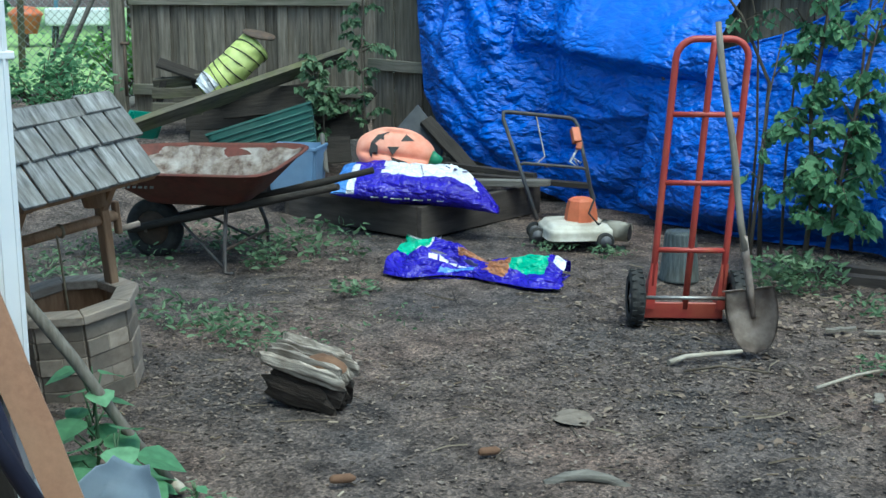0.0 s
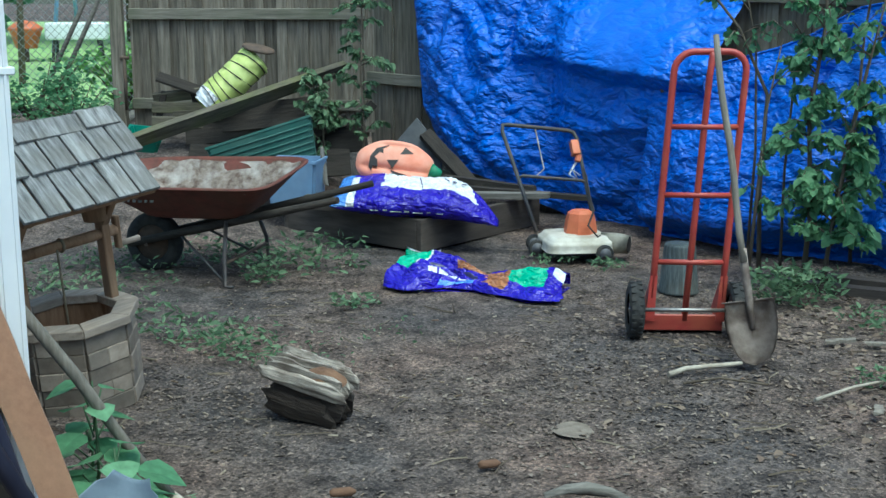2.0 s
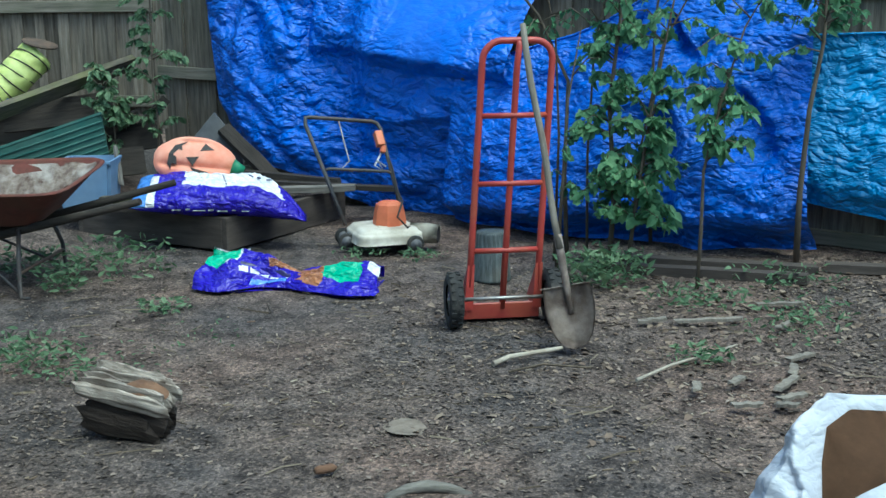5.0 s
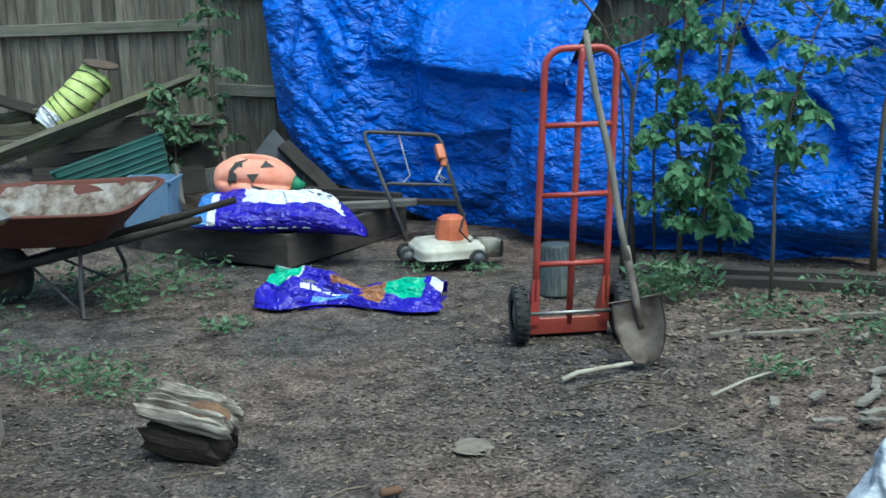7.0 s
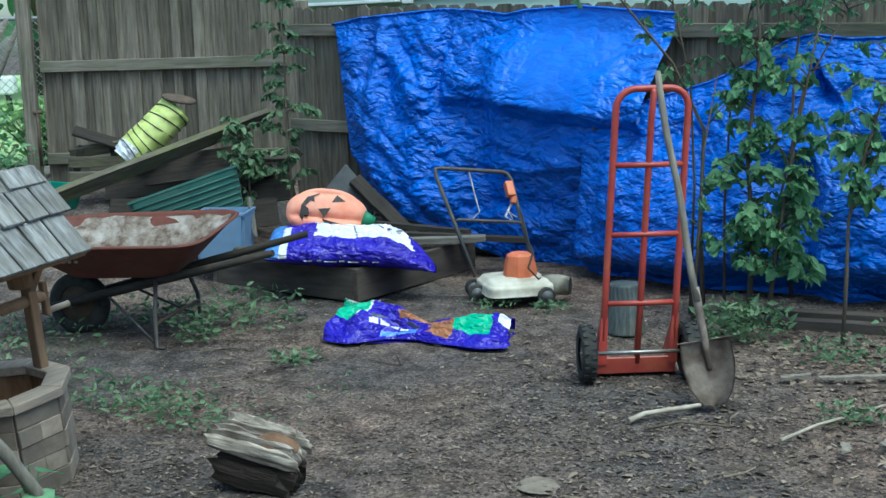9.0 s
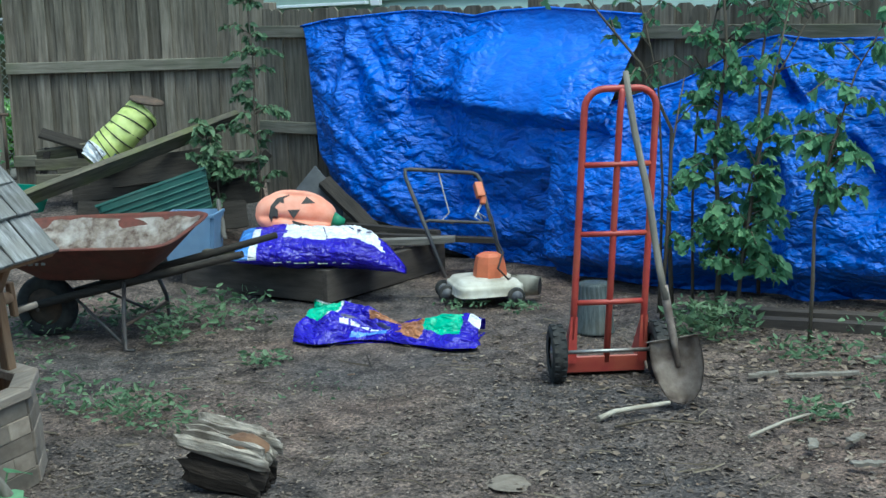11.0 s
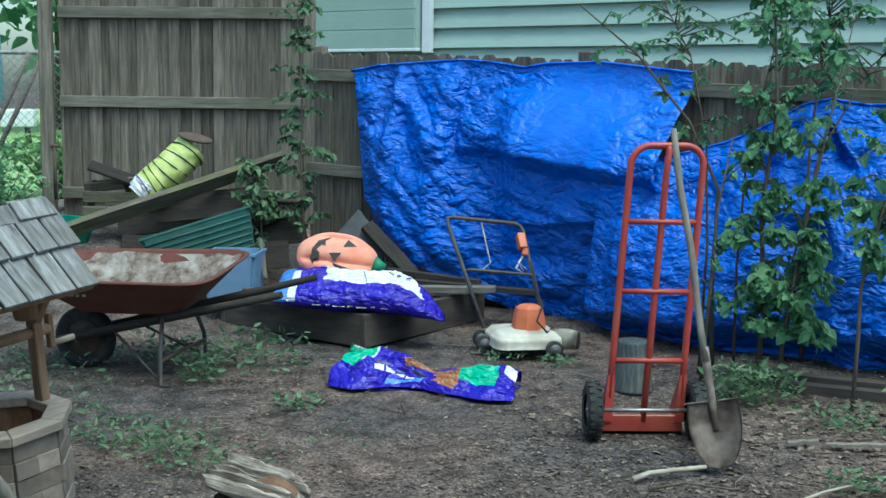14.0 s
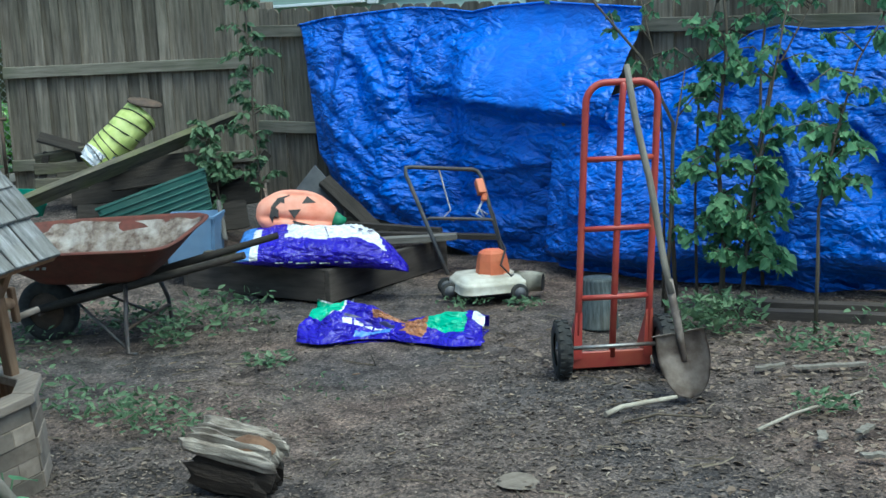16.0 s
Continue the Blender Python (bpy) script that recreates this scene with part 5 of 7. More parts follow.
# ---------- wishing well ----------
def wishing_well():
    # local x runs along the roof ridge
    th = thing("wishing_well", pose(-1.385, 4.5, -0.01, 2.0, -6.5, 49), "small cedar garden wishing well with a grey shingled roof", "wishing well")
    R, H = 0.225, 0.325
    oct_pt = lambda r, k, z: Vector((r * math.cos(radians(22.5 + 45 * k)), r * math.sin(radians(22.5 + 45 * k)), z))
    side = 2 * R * math.sin(radians(22.5))
    ap = R * math.cos(radians(22.5))
    ch = H / 5
    bm = bmesh.new()
    box(bm, side / 2 - 0.001, 0.03, ch - 0.0015, bevel=0.0025)
    half = part("block", bm, M["cedar_brick"], th, m=pose(0, 0, -5))
    bm = bmesh.new()
    box(bm, side - 0.001, 0.028, ch - 0.0015, bevel=0.0025)
    whole = part("block", bm, M["cedar_brick"], th, m=pose(0, 0, -5))
    for c in range(5):
        for k in range(8):
            turn = 45 * k + 45
            out = rng.uniform(-0.003, 0.004)
            base = pose(0, 0, ch * (c + 0.5), 0, 0, turn)
            if (c + k) % 2:
                again(whole, base @ pose(0, -(ap + out), 0))
            else:
                again(half, base @ pose(-side / 4, -(ap + out), 0))
                again(half, base @ pose(side / 4, -(ap + out - 0.002), 0))
    bpy.data.objects.remove(half)
    bpy.data.objects.remove(whole)
    for k in range(8):
        bm = bmesh.new()
        a0, a1, b0, b1 = oct_pt(0.172, k, 0), oct_pt(0.172, k + 1, 0), oct_pt(0.258, k, 0), oct_pt(0.258, k + 1, 0)
        c = (a0 + a1 + b0 + b1) / 4
        lo = [bm.verts.new(c + (p - c) * 0.992) for p in (a0, a1, b1, b0)]
        f = bm.faces.new(lo)
        ext = bmesh.ops.extrude_face_region(bm, geom=[f])["geom"]
        bmesh.ops.translate(bm, vec=(0, 0, 0.036), verts=[v for v in ext if isinstance(v, bmesh.types.BMVert)])
        bmesh.ops.recalc_face_normals(bm, faces=bm.faces[:])
        bmesh.ops.bevel(bm, geom=[e for e in bm.edges], offset=0.004, segments=1, affect="EDGES")
        part("rim_board", bm, M["cedar_rim"], th, m=pose(0, 0, H))
    for k in range(8):
        bm = bmesh.new()
        box(bm, 0.155, 0.012, H - 0.09, bevel=0.002)
        part("lining_board", bm, M["cedar"], th, m=pose(0, 0, 0.05 + H / 2, 0, 0, 45 * k + 45) @ pose(0, -0.186, 0))
    bm = bmesh.new()
    lathe(bm, [(0.0, 0), (0.19, 0)], 8)
    part("inner_floor", bm, M["cedar"], th, m=pose(0, 0, 0.12))
    PX = 0.185
    for sx in (-1, 1):
        bm = bmesh.new()
        box(bm, 0.036, 0.05, 0.62, bevel=0.004)
        part("post", bm, M["cedar"], th, m=pose(sx * PX, 0, 0.47))
        bm = bmesh.new()
        f = bm.faces.new([bm.verts.new(p) for p in ((0, -0.2, 0.0), (0, 0.2, 0.0), (0, 0.0, 0.235))])
        ext = bmesh.ops.extrude_face_region(bm, geom=[f])["geom"]
        bmesh.ops.translate(bm, vec=(0.018, 0, 0), verts=[v for v in ext if isinstance(v, bmesh.types.BMVert)])
        bmesh.ops.recalc_face_normals(bm, faces=bm.faces[:])
        part("gable", bm, M["cedar"], th, m=pose(sx * (PX + 0.03) - 0.009, 0, 0.77))
        for sy in (-1, 1):
            bm = bmesh.new()
            box(bm, 0.03, 0.03, 0.17, bevel=0.003)
            part("brace", bm, M["cedar"], th, m=pose(sx * PX, sy * 0.06, 0.72, sy * -38, 0, 0))
    bm = bmesh.new()
    tube(bm, [(-0.21, 0, 0.615), (0.24, 0, 0.615)], 0.021, 12)
    part("roller", bm, M["cedar"], th)
    bm = bmesh.new()
    box(bm, 0.022, 0.03, 0.13, pose(0.245, 0, 0.605), bevel=0.004)
    cr = part("crank", bm, M["cedar"], th)
    bm = bmesh.new()
    tube(bm, [(0.25, 0, 0.555), (0.34, 0, 0.555)], 0.012, 10)
    part("crank_grip", bm, M["cedar_rim"], cr, "pale turned grip")
    bm = bmesh.new()
    lathe(bm, [(0.0, 0.0), (0.045, 0.0), (0.06, 0.095), (0.056, 0.095), (0.042, 0.01)], 14)
    bucket = part("bucket", bm, M["cedar"], th, "small wooden bucket", m=pose(0.15, -0.02, 0.68))
    bm = bmesh.new()
    tube(bm, arc((0, 0, 0.615), 0.024, 0, 360, 12, (0, 1, 0), (0, 0, 1)), 0.006, 6)
    tube(bm, [(-0.03, -0.024, 0.61), (-0.03, -0.026, 0.45), (-0.03, -0.024, 0.2)], 0.0045, 6)
    part("rope", bm, M["rope"], th, "frayed hanging rope")
    # roof: two slopes with two courses of shingles each and a ridge of boards
    rl, slope, ridge_z = 0.56, 41.0, 1.06
    for sy in (-1, 1):
        bm = bmesh.new()
        box(bm, rl - 0.03, 0.37, 0.014)
        part("roof_panel", bm, M["cedar"], th, m=pose(0, 0, ridge_z, -sy * slope, 0, 0) @ pose(0, sy * 0.185, -0.014))
        bm = bmesh.new()
        box(bm, rl - 0.02, 0.03, 0.03, bevel=0.003)
        part("eave_board", bm, M["cedar"], th, m=pose(0, 0, ridge_z, -sy * slope, 0, 0) @ pose(0, sy * 0.35, -0.03))
        sl = None
        for course, (y, lift) in enumerate(((0.28, 0.004), (0.105, 0.014))):
            n = 6
            for i in range(n):
                w = rl / n
                x = -rl / 2 + w * (i + 0.5) + (0.02 if course else -0.012)
                m = pose(0, 0, ridge_z, -sy * slope, 0, 0) @ pose(x, sy * y, lift + rng.uniform(0, 0.004), sy * 3, rng.uniform(-1, 1), rng.uniform(-1.5, 1.5))
                if sl is None:
                    bm = bmesh.new()
                    box(bm, w - 0.008, 0.205, 0.014, bevel=0.002)
                    sl = part("shingle", bm, M["shingle"], th, m=m)
                else:
                    again(sl, m)
        rb = None
        for i in range(4):
            w = rl / 4 + 0.01
            m = pose(0, 0, ridge_z + 0.018, -sy * slope, 0, 0) @ pose(-rl / 2 + rl / 4 * (i + 0.5), sy * 0.038, 0.006 + 0.006 * (i % 2), 0, 2.5, 0)
            if rb is None:
                bm = bmesh.new()
                box(bm, w, 0.082, 0.012, bevel=0.002)
                rb = part("ridge_board", bm, M["shingle"], th, m=m)
            else:
                again(rb, m)


wishing_well()


# ---------- log ----------
def log():
    th = thing("split_log", pose(-0.485, 4.25, 0.005, 5, 9, -24) @ Matrix.Diagonal((0.93, 0.8, 1.0, 1)), "rotten split log chunk with a bleached top on the dirt", "log")

    def splinter(name, x0, x1, y, z, w, h, material, parent, seed):
        bm = bmesh.new()
        n = 9
        rings = []
        for i in range(n + 1):
            k = i / n
            t = 1 - 0.3 * abs(2 * k - 1) ** 9
            jit = lambda q: noise.noise(Vector((k * 3.5, q, seed * 1.7)))
            c = Vector((x0 + (x1 - x0) * k, y + 0.012 * jit(1), z + 0.012 * jit(2)))
            ring = []
            for a in range(6):
                an = math.tau * a / 6 + seed
                g = t * (1 + 0.45 * noise.noise(Vector((k * 4.0, a * 1.3, seed))))
                ring.append(bm.verts.new(c + Vector((0.045 * noise.noise(Vector((a * 1.7, seed, 2.3))) if i in (0, n) else 0, math.cos(an) * w / 2 * g, math.sin(an) * h / 2 * g))))
            rings.append(ring)
        for a, b in zip(rings, rings[1:]):
            for q in range(6):
                bm.faces.new((a[q], a[(q + 1) % 6], b[(q + 1) % 6], b[q]))
        bm.faces.new(rings[0][::-1])
        bm.faces.new(rings[-1])
        bmesh.ops.recalc_face_normals(bm, faces=bm.faces[:])
        return part(name, bm, material, parent)
    lower = splinter("dark_underside", -0.14, 0.14, 0.0, 0.06, 0.17, 0.11, M["stump_dark"], th, 1)
    lower["label"] = "blackened rotten lower half"
    for k in range(9):
        y = -0.085 + 0.021 * k
        splinter("splinter", -0.155 + 0.02 * (k * 7 % 5) / 5, 0.145 + 0.03 * (k * 3 % 4) / 4, y, 0.055 + 0.035 * math.sin(k * 2.1) ** 2, 0.04, 0.1, M["stump_dark"], lower, 3 + k)
    top = splinter("bleached_top", -0.15, 0.15, 0.0, 0.165, 0.17, 0.065, M["stump_top"], th, 20)
    top["label"] = "bleached grey splintered upper half"
    for k in range(11):
        y = -0.1 + 0.02 * k
        x0 = -0.18 + 0.03 * (k * 5 % 7) / 7
        x1 = (0.19 if k < 6 else 0.15) - 0.05 * (k * 3 % 5) / 5
        splinter("splinter", x0, x1, y, 0.16 + 0.026 * math.sin(k * 1.7) + 0.012 * (k / 10), 0.025, 0.066, M["stump_top"], top, 40 + k)
    bm = bmesh.new()
    grid(bm, 12, 24, lambda u, v: Vector((0.085 * u * math.cos(math.tau * v) * (1 + 0.15 * noise.noise(Vector((math.cos(math.tau * v) * 2, math.sin(math.tau * v) * 2, 5)))), 0.06 * u * math.sin(math.tau * v), 0.03 * (1 - u * u) + 0.006 * noise.noise(Vector((u * 3 * math.cos(math.tau * v), u * 3 * math.sin(math.tau * v), 1))))))
    part("brown_face", bm, M["stump_cut"], top, "soft reddish brown patch", smooth=True, m=pose(0.085, -0.05, 0.192, 16, 2, 0))


log()


# ---------- scrap pile ----------
plank("leaning_plank", (-2.15, 8.25, 0.545), (-0.78, 9.45, 0.985), 0.125, 0.045, M["mossy_wood"], "long mossy old plank propped across the scrap pile", roll=-52)
plank("scrap_beam", (-2.1, 9.35, 0.62), (-0.95, 9.45, 0.66), 0.12, 0.09, M["mossy_wood"], "mossy beam lying in the scrap pile")
plank("scrap_beam", (-1.5, 9.0, 0.30), (-0.75, 9.2, 0.62), 0.1, 0.07, M["dark_wood"], "dark beam lying in the scrap pile")
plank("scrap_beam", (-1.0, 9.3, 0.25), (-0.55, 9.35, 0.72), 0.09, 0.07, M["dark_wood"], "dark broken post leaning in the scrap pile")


# near-black boards added where the pile has only a shaded hollow
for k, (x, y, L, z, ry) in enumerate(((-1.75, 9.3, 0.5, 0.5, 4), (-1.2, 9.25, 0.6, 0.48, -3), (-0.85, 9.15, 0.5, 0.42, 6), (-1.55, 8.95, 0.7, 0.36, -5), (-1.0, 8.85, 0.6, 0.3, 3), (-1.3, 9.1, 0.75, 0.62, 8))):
    plank("scrap_board", (x - L / 2, y, z), (x + L / 2, y + 0.05, z + 0.01 * ry), 0.2, 0.03, M["dark_wood"], "dark board added for the shade inside the scrap pile", roll=70)


def scrap_crate():
    th = thing("broken_crate", pose(-2.06, 9.35, 0.42, 0, 0, 8), "broken weathered wooden crate on the scrap pile", "crate")
    for z, rx, w in ((0.16, 0, 0.38), (0.27, 0, 0.38), (0.36, 24, 0.36)):
        bm = bmesh.new()
        box(bm, w, 0.03, 0.085, bevel=0.004)
        part("board", bm, M["mossy_wood"], th, m=pose(0, -0.06 + 0.3 * (z - 0.16), z, rx, -6 if z > 0.3 else 2, 0))
    for x in (-0.14, 0.16):
        bm = bmesh.new()
        box(bm, 0.05, 0.05, 0.4, bevel=0.004)
        part("leg", bm, M["dark_wood"], th, m=pose(x, 0, 0.2, 0, 14 if x < 0 else -10, 0))
    bm = bmesh.new()
    box(bm, 0.34, 0.16, 0.02, bevel=0.003)
    part("lid", bm, M["dark_wood"], th, m=pose(0.02, 0.0, 0.45, 20, 20, 0))


scrap_crate()


def yellow_roll():
    a, b = Vector((-1.775, 8.98, 0.72)), Vector((-1.40, 9.13, 1.075))
    d = (b - a).normalized()
    q = d.to_track_quat("Z", "Y").to_matrix().to_4x4()
    q.translation = a
    L = (b - a).length
    th = thing("yellow_roll", q, "rolled yellow plastic sheet bound with dark cord on the scrap pile", "plastic roll")
    bm = bmesh.new()

    def f(u, v):
        ang = math.tau * v
        r = 0.125 + 0.012 * noise.noise(Vector((u * 5, math.cos(ang) * 2, math.sin(ang) * 2))) - 0.003 * abs(math.sin(u * 20))
        if u < 0.04 or u > 0.97:
            r *= 0.85
        return Vector((r * math.cos(ang), r * math.sin(ang), L * u))
    grid(bm, 60, 36, f, lambda u, v: 1 if (u < 0.2 and 0.2 < v < 0.5) else (2 if (u < 0.28 and 0.55 < v < 0.8) else 0))
    bm.faces.new([v for v in bm.verts if abs(v.co.z - L) < 1e-6][:36])
    part("sheet", bm, [M["yellow"], M["film_white"], M["bin_blue"]], th)
    for k in range(7):
        bm = bmesh.new()
        z = L * (0.12 + 0.125 * k)
        tube(bm, [(0.126 * math.cos(t), 0.126 * math.sin(t), z + 0.03 * math.sin(t + k * 0.7)) for t in [math.tau * i / 20 for i in range(20)]], 0.0045, 6, closed=True)
        part("cord", bm, M["black"], th)
    dth = thing("rusty_disc", pose(-1.385, 9.1, 1.135, 8, 14, 0), "flat rusty round lid lying on the yellow roll", "lid")
    bm = bmesh.new()
    lathe(bm, [(0.0, 0.0), (0.115, 0.0), (0.125, 0.008), (0.122, 0.018), (0.1, 0.022), (0.0, 0.03)], 28)
    part("plate", bm, M["rust_dark"], dth)


yellow_roll()


def trough(name, m, sx, sy, h, flare, wall, material, label, ribs=0, category="tub"):
    """An open tub with flaring sides and a rolled rim."""
    th = thing(name, m, label, category)
    bm = bmesh.new()

    def ring(k, z, inset=0.0):
        fx, fy = sx / 2 + flare * k - inset, sy / 2 + flare * k - inset
        return [bm.verts.new((x, y, z)) for x, y in ((-fx, -fy), (fx, -fy), (fx, fy), (-fx, fy))]
    rings = [ring(0, 0), ring(1, h), ring(1.12, h + 0.004), ring(1.12, h + 0.02), ring(1, h + 0.02, wall), ring(0, 0.02, wall)]
    for a, b in zip(rings, rings[1:]):
        for k in range(4):
            bm.faces.new((a[k], a[(k + 1) % 4], b[(k + 1) % 4], b[k]))
    bm.faces.new(rings[0][::-1])
    bm.faces.new(rings[-1])
    bmesh.ops.bevel(bm, geom=[e for e in bm.edges if abs(e.verts[0].co.z - e.verts[1].co.z) > 0.05], offset=0.02, segments=2, affect="EDGES")
    body = part("tub_body", bm, material, th)
    for i in range(ribs):
        z = h * (i + 1) / (ribs + 1)
        bm = bmesh.new()
        k = z / h
        tube(bm, [(-sx / 2 - flare * k, -sy / 2 - flare * k - 0.003, z), (sx / 2 + flare * k, -sy / 2 - flare * k - 0.003, z)], 0.007, 6)
        part("rib", bm, material, body)
    return th


trough("green_trough", pose(-1.2, 8.42, 0.3, -12, -17, 8), 0.64, 0.3, 0.28, 0.05, 0.015, M["tub_green"], "dark green ribbed metal trough tipped on the scrap pile", ribs=6)
trough("blue_bin", pose(-0.99, 8.06, 0.14, 0, 0, -8), 0.3, 0.28, 0.3, 0.02, 0.01, M["bin_blue"], "blue-grey plastic storage bin beside the raised bed", category="bin")
trough("teal_tray", pose(-2.2, 8.85, 0.44, 14, 6, 6), 0.2, 0.2, 0.1, 0.03, 0.008, M["teal"], "teal plastic tray with a white liner", category="tray")
bm = bmesh.new()
f = bm.faces.new([bm.verts.new(p) for p in ((-0.42, 8.42, 0.2), (-0.05, 8.38, 0.2), (-0.02, 8.48, 0.46), (-0.2, 8.56, 0.685), (-0.4, 8.5, 0.46))])
ext = bmesh.ops.extrude_face_region(bm, geom=[f])["geom"]
bmesh.ops.translate(bm, vec=(0.01, 0.03, -0.008), verts=[v for v in ext if isinstance(v, bmesh.types.BMVert)])
bmesh.ops.recalc_face_normals(bm, faces=bm.faces[:])
tagged(part("scrap_sheet", bm, M["slate"]), "dark grey broken sheet leaning on the scrap pile", "sheet")
plank("scrap_board", (-0.14, 8.5, 0.58), (0.24, 8.25, 0.2), 0.1, 0.04, M["dark_wood"], "dark board sloping down from the scrap pile", roll=30)
plank("bed_plank", (-0.2, 7.9, 0.24), (0.68, 7.86, 0.245), 0.1, 0.035, M["grey_wood"], "grey weathered plank lying on the raised bed")
plank("bed_plank", (-0.1, 8.15, 0.27), (0.95, 7.9, 0.22), 0.08, 0.03, M["dark_wood"], "dark thin plank lying across the raised bed")
plank("bed_plank", (0.0, 8.3, 0.3), (0.6, 8.05, 0.26), 0.07, 0.03, M["dark_wood"], "dark thin plank lying across the raised bed")
plank("bed_plank", (-0.95, 7.6, 0.225), (-0.2, 7.3, 0.225), 0.07, 0.035, M["bed_wood"], "brown plank along the edge of the raised bed")
plank("bed_plank", (-0.9, 7.75, 0.24), (-0.55, 7.55, 0.25), 0.06, 0.05, M["mossy_wood"], "short mossy stick on the raised bed")
bm = bmesh.new()
box(bm, 0.14, 0.1, 0.04, bevel=0.006)
tagged(part("white_tray", bm, M["film_white"], m=pose(0.03, 7.82, 0.29, 0, 4, 5)), "small white plastic tray on the raised bed", "tray")
plank("white_shard", (-0.80, 8.1, 0.28), (-0.83, 8.15, 0.52), 0.05, 0.01, M["grey_wood"], "thin pale board standing by the green trough", roll=40)

# galvanised pail behind the hand truck
pl = thing("metal_pail", pose(1.225, 6.2, 0, 0, 0, 0), "dented dark grey metal pail upside down behind the hand truck", "pail")
bm = bmesh.new()
lathe(bm, [(0.102, 0.0), (0.105, 0.008), (0.1, 0.014), (0.082, 0.245), (0.076, 0.257), (0.0, 0.255)], 28)
for v in bm.verts:
    v.co.x += 0.008 * noise.noise(v.co * 8)
    v.co.y += 0.008 * noise.noise(v.co * 8 + Vector((4, 0, 0)))
part("bucket", bm, M["pail"], pl, smooth=True)

# edging timbers by the fence
plank("edging_timber", (1.95, 6.42, 0.03), (2.95, 5.98, 0.015), 0.09, 0.045, M["bed_wood"], "grey weathered edging timber on the ground by the fence")
plank("edging_timber", (1.75, 6.33, 0.02), (2.8, 5.78, 0.02), 0.08, 0.05, M["bed_wood"], "grey weathered edging timber on the ground by the fence")
plank("edging_timber", (3.0, 5.98, 0.03), (4.2, 5.5, 0.015), 0.09, 0.045, M["bed_wood"], "grey weathered edging timber on the ground by the fence")


# ---------- tools by the shed ----------
def d_shovel():
    a, b = Vector((-0.91, 2.72, 0.1)), Vector((-1.205, 2.74, 1.135))
    d = (b - a).normalized()
    th = thing("d_handle_shovel", Matrix.Translation((0, 0, 0)), "dark blue D-handled shovel leaning on the shed", "shovel")
    bm = bmesh.new()
    tube(bm, [a, a.lerp(b, 0.5), b], 0.0165, 12)
    part("shaft", bm, M["navy"], th)
    side = d.cross(Vector((0, 1, 0))).normalized() * -1
    bm = bmesh.new()
    w = 0.066
    p = lambda x, z: b + side * x + d * z
    tube(bm, [p(-0.006, -0.06), p(-0.006, 0.02), p(-w, 0.12), p(-w - 0.004, 0.15), p(-w + 0.012, 0.172), p(0, 0.176), p(w - 0.012, 0.172), p(w + 0.004, 0.15), p(w, 0.12), p(0.006, 0.02), p(0.006, -0.06)], 0.013, 10)
    tube(bm, [p(0, -0.07), p(0, 0.045)], [0.019, 0.014], 12)
    part("d_grip", bm, M["grey_plastic"], th, "dark grey plastic D grip")
    bm = bmesh.new()
    blade_shape(bm, 0.2, 0.26, -0.03)
    q = d.to_track_quat("Z", "Y").to_matrix().to_4x4()
    q.translation = a + d * 0.08
    part("blade", bm, M["dark_steel"], th, m=q)
    a, b = Vector((-0.85, 2.56, 0.29)), Vector((-1.345, 2.40, 1.36))
    th = thing("snow_shovel", Matrix.Translation((0, 0, 0)), "snow shovel with dark blue shaft leaning on the shed", "snow shovel")
    bm = bmesh.new()
    tube(bm, [a, a.lerp(b, 0.5), b], 0.0215, 12)
    part("shaft", bm, M["navy"], th)
    bm = bmesh.new()

    def bl(u, v):
        x = (u - 0.5) * (0.13 + 0.3 * min(1, 1.5 * v)) * (1 if v > 0.08 else 0.8)
        z = -0.34 * v
        y = -0.06 * (1 - v) ** 2 + 0.03 * math.cos((u - 0.5) * math.pi) - (0.007 if 0.2 < v < 0.32 and 0.25 < u < 0.8 or 0.5 < v < 0.6 and 0.2 < u < 0.6 else 0)
        return Vector((x, y, z))
    grid(bm, 36, 28, bl)
    solid(bm, 0.004)
    part("blade", bm, M["snow_blade"], th, "blue-grey ribbed plastic blade", smooth=True, m=pose(-0.80, 3.06, 0.235, -50, 8, -14))


d_shovel()
plank("tan_board", (-0.865, 2.90, 0.0), (-1.105, 2.82, 0.84), 0.085, 0.02, M["tan_board"], "narrow tan hardboard offcut leaning on the shed", roll=90, category="board")
plank("dark_board", (-1.02, 2.84, 0.0), (-1.16, 2.83, 0.82), 0.05, 0.02, M["dark_wood"], "dark narrow board leaning on the shed", roll=90, category="board")
bm = bmesh.new()
tube(bm, [(-1.16, 3.2, 0.72), (-1.02, 3.28, 0.47), (-0.9, 3.36, 0.22), (-0.80, 3.42, 0.05)], [0.017, 0.018, 0.016, 0.014], 8)
st = tagged(part("leaning_stick", bm, M["handle_wood"]), "brown stick with a broken pale end leaning on the downspout", "stick")
bm = bmesh.new()
tube(bm, [(-0.80, 3.42, 0.05), (-0.78, 3.435, 0.02), (-0.765, 3.44, 0.012)], [0.016, 0.019, 0.012], 8)
part("broken_end", bm, M["pale_stick"], st, "pale splintered end")


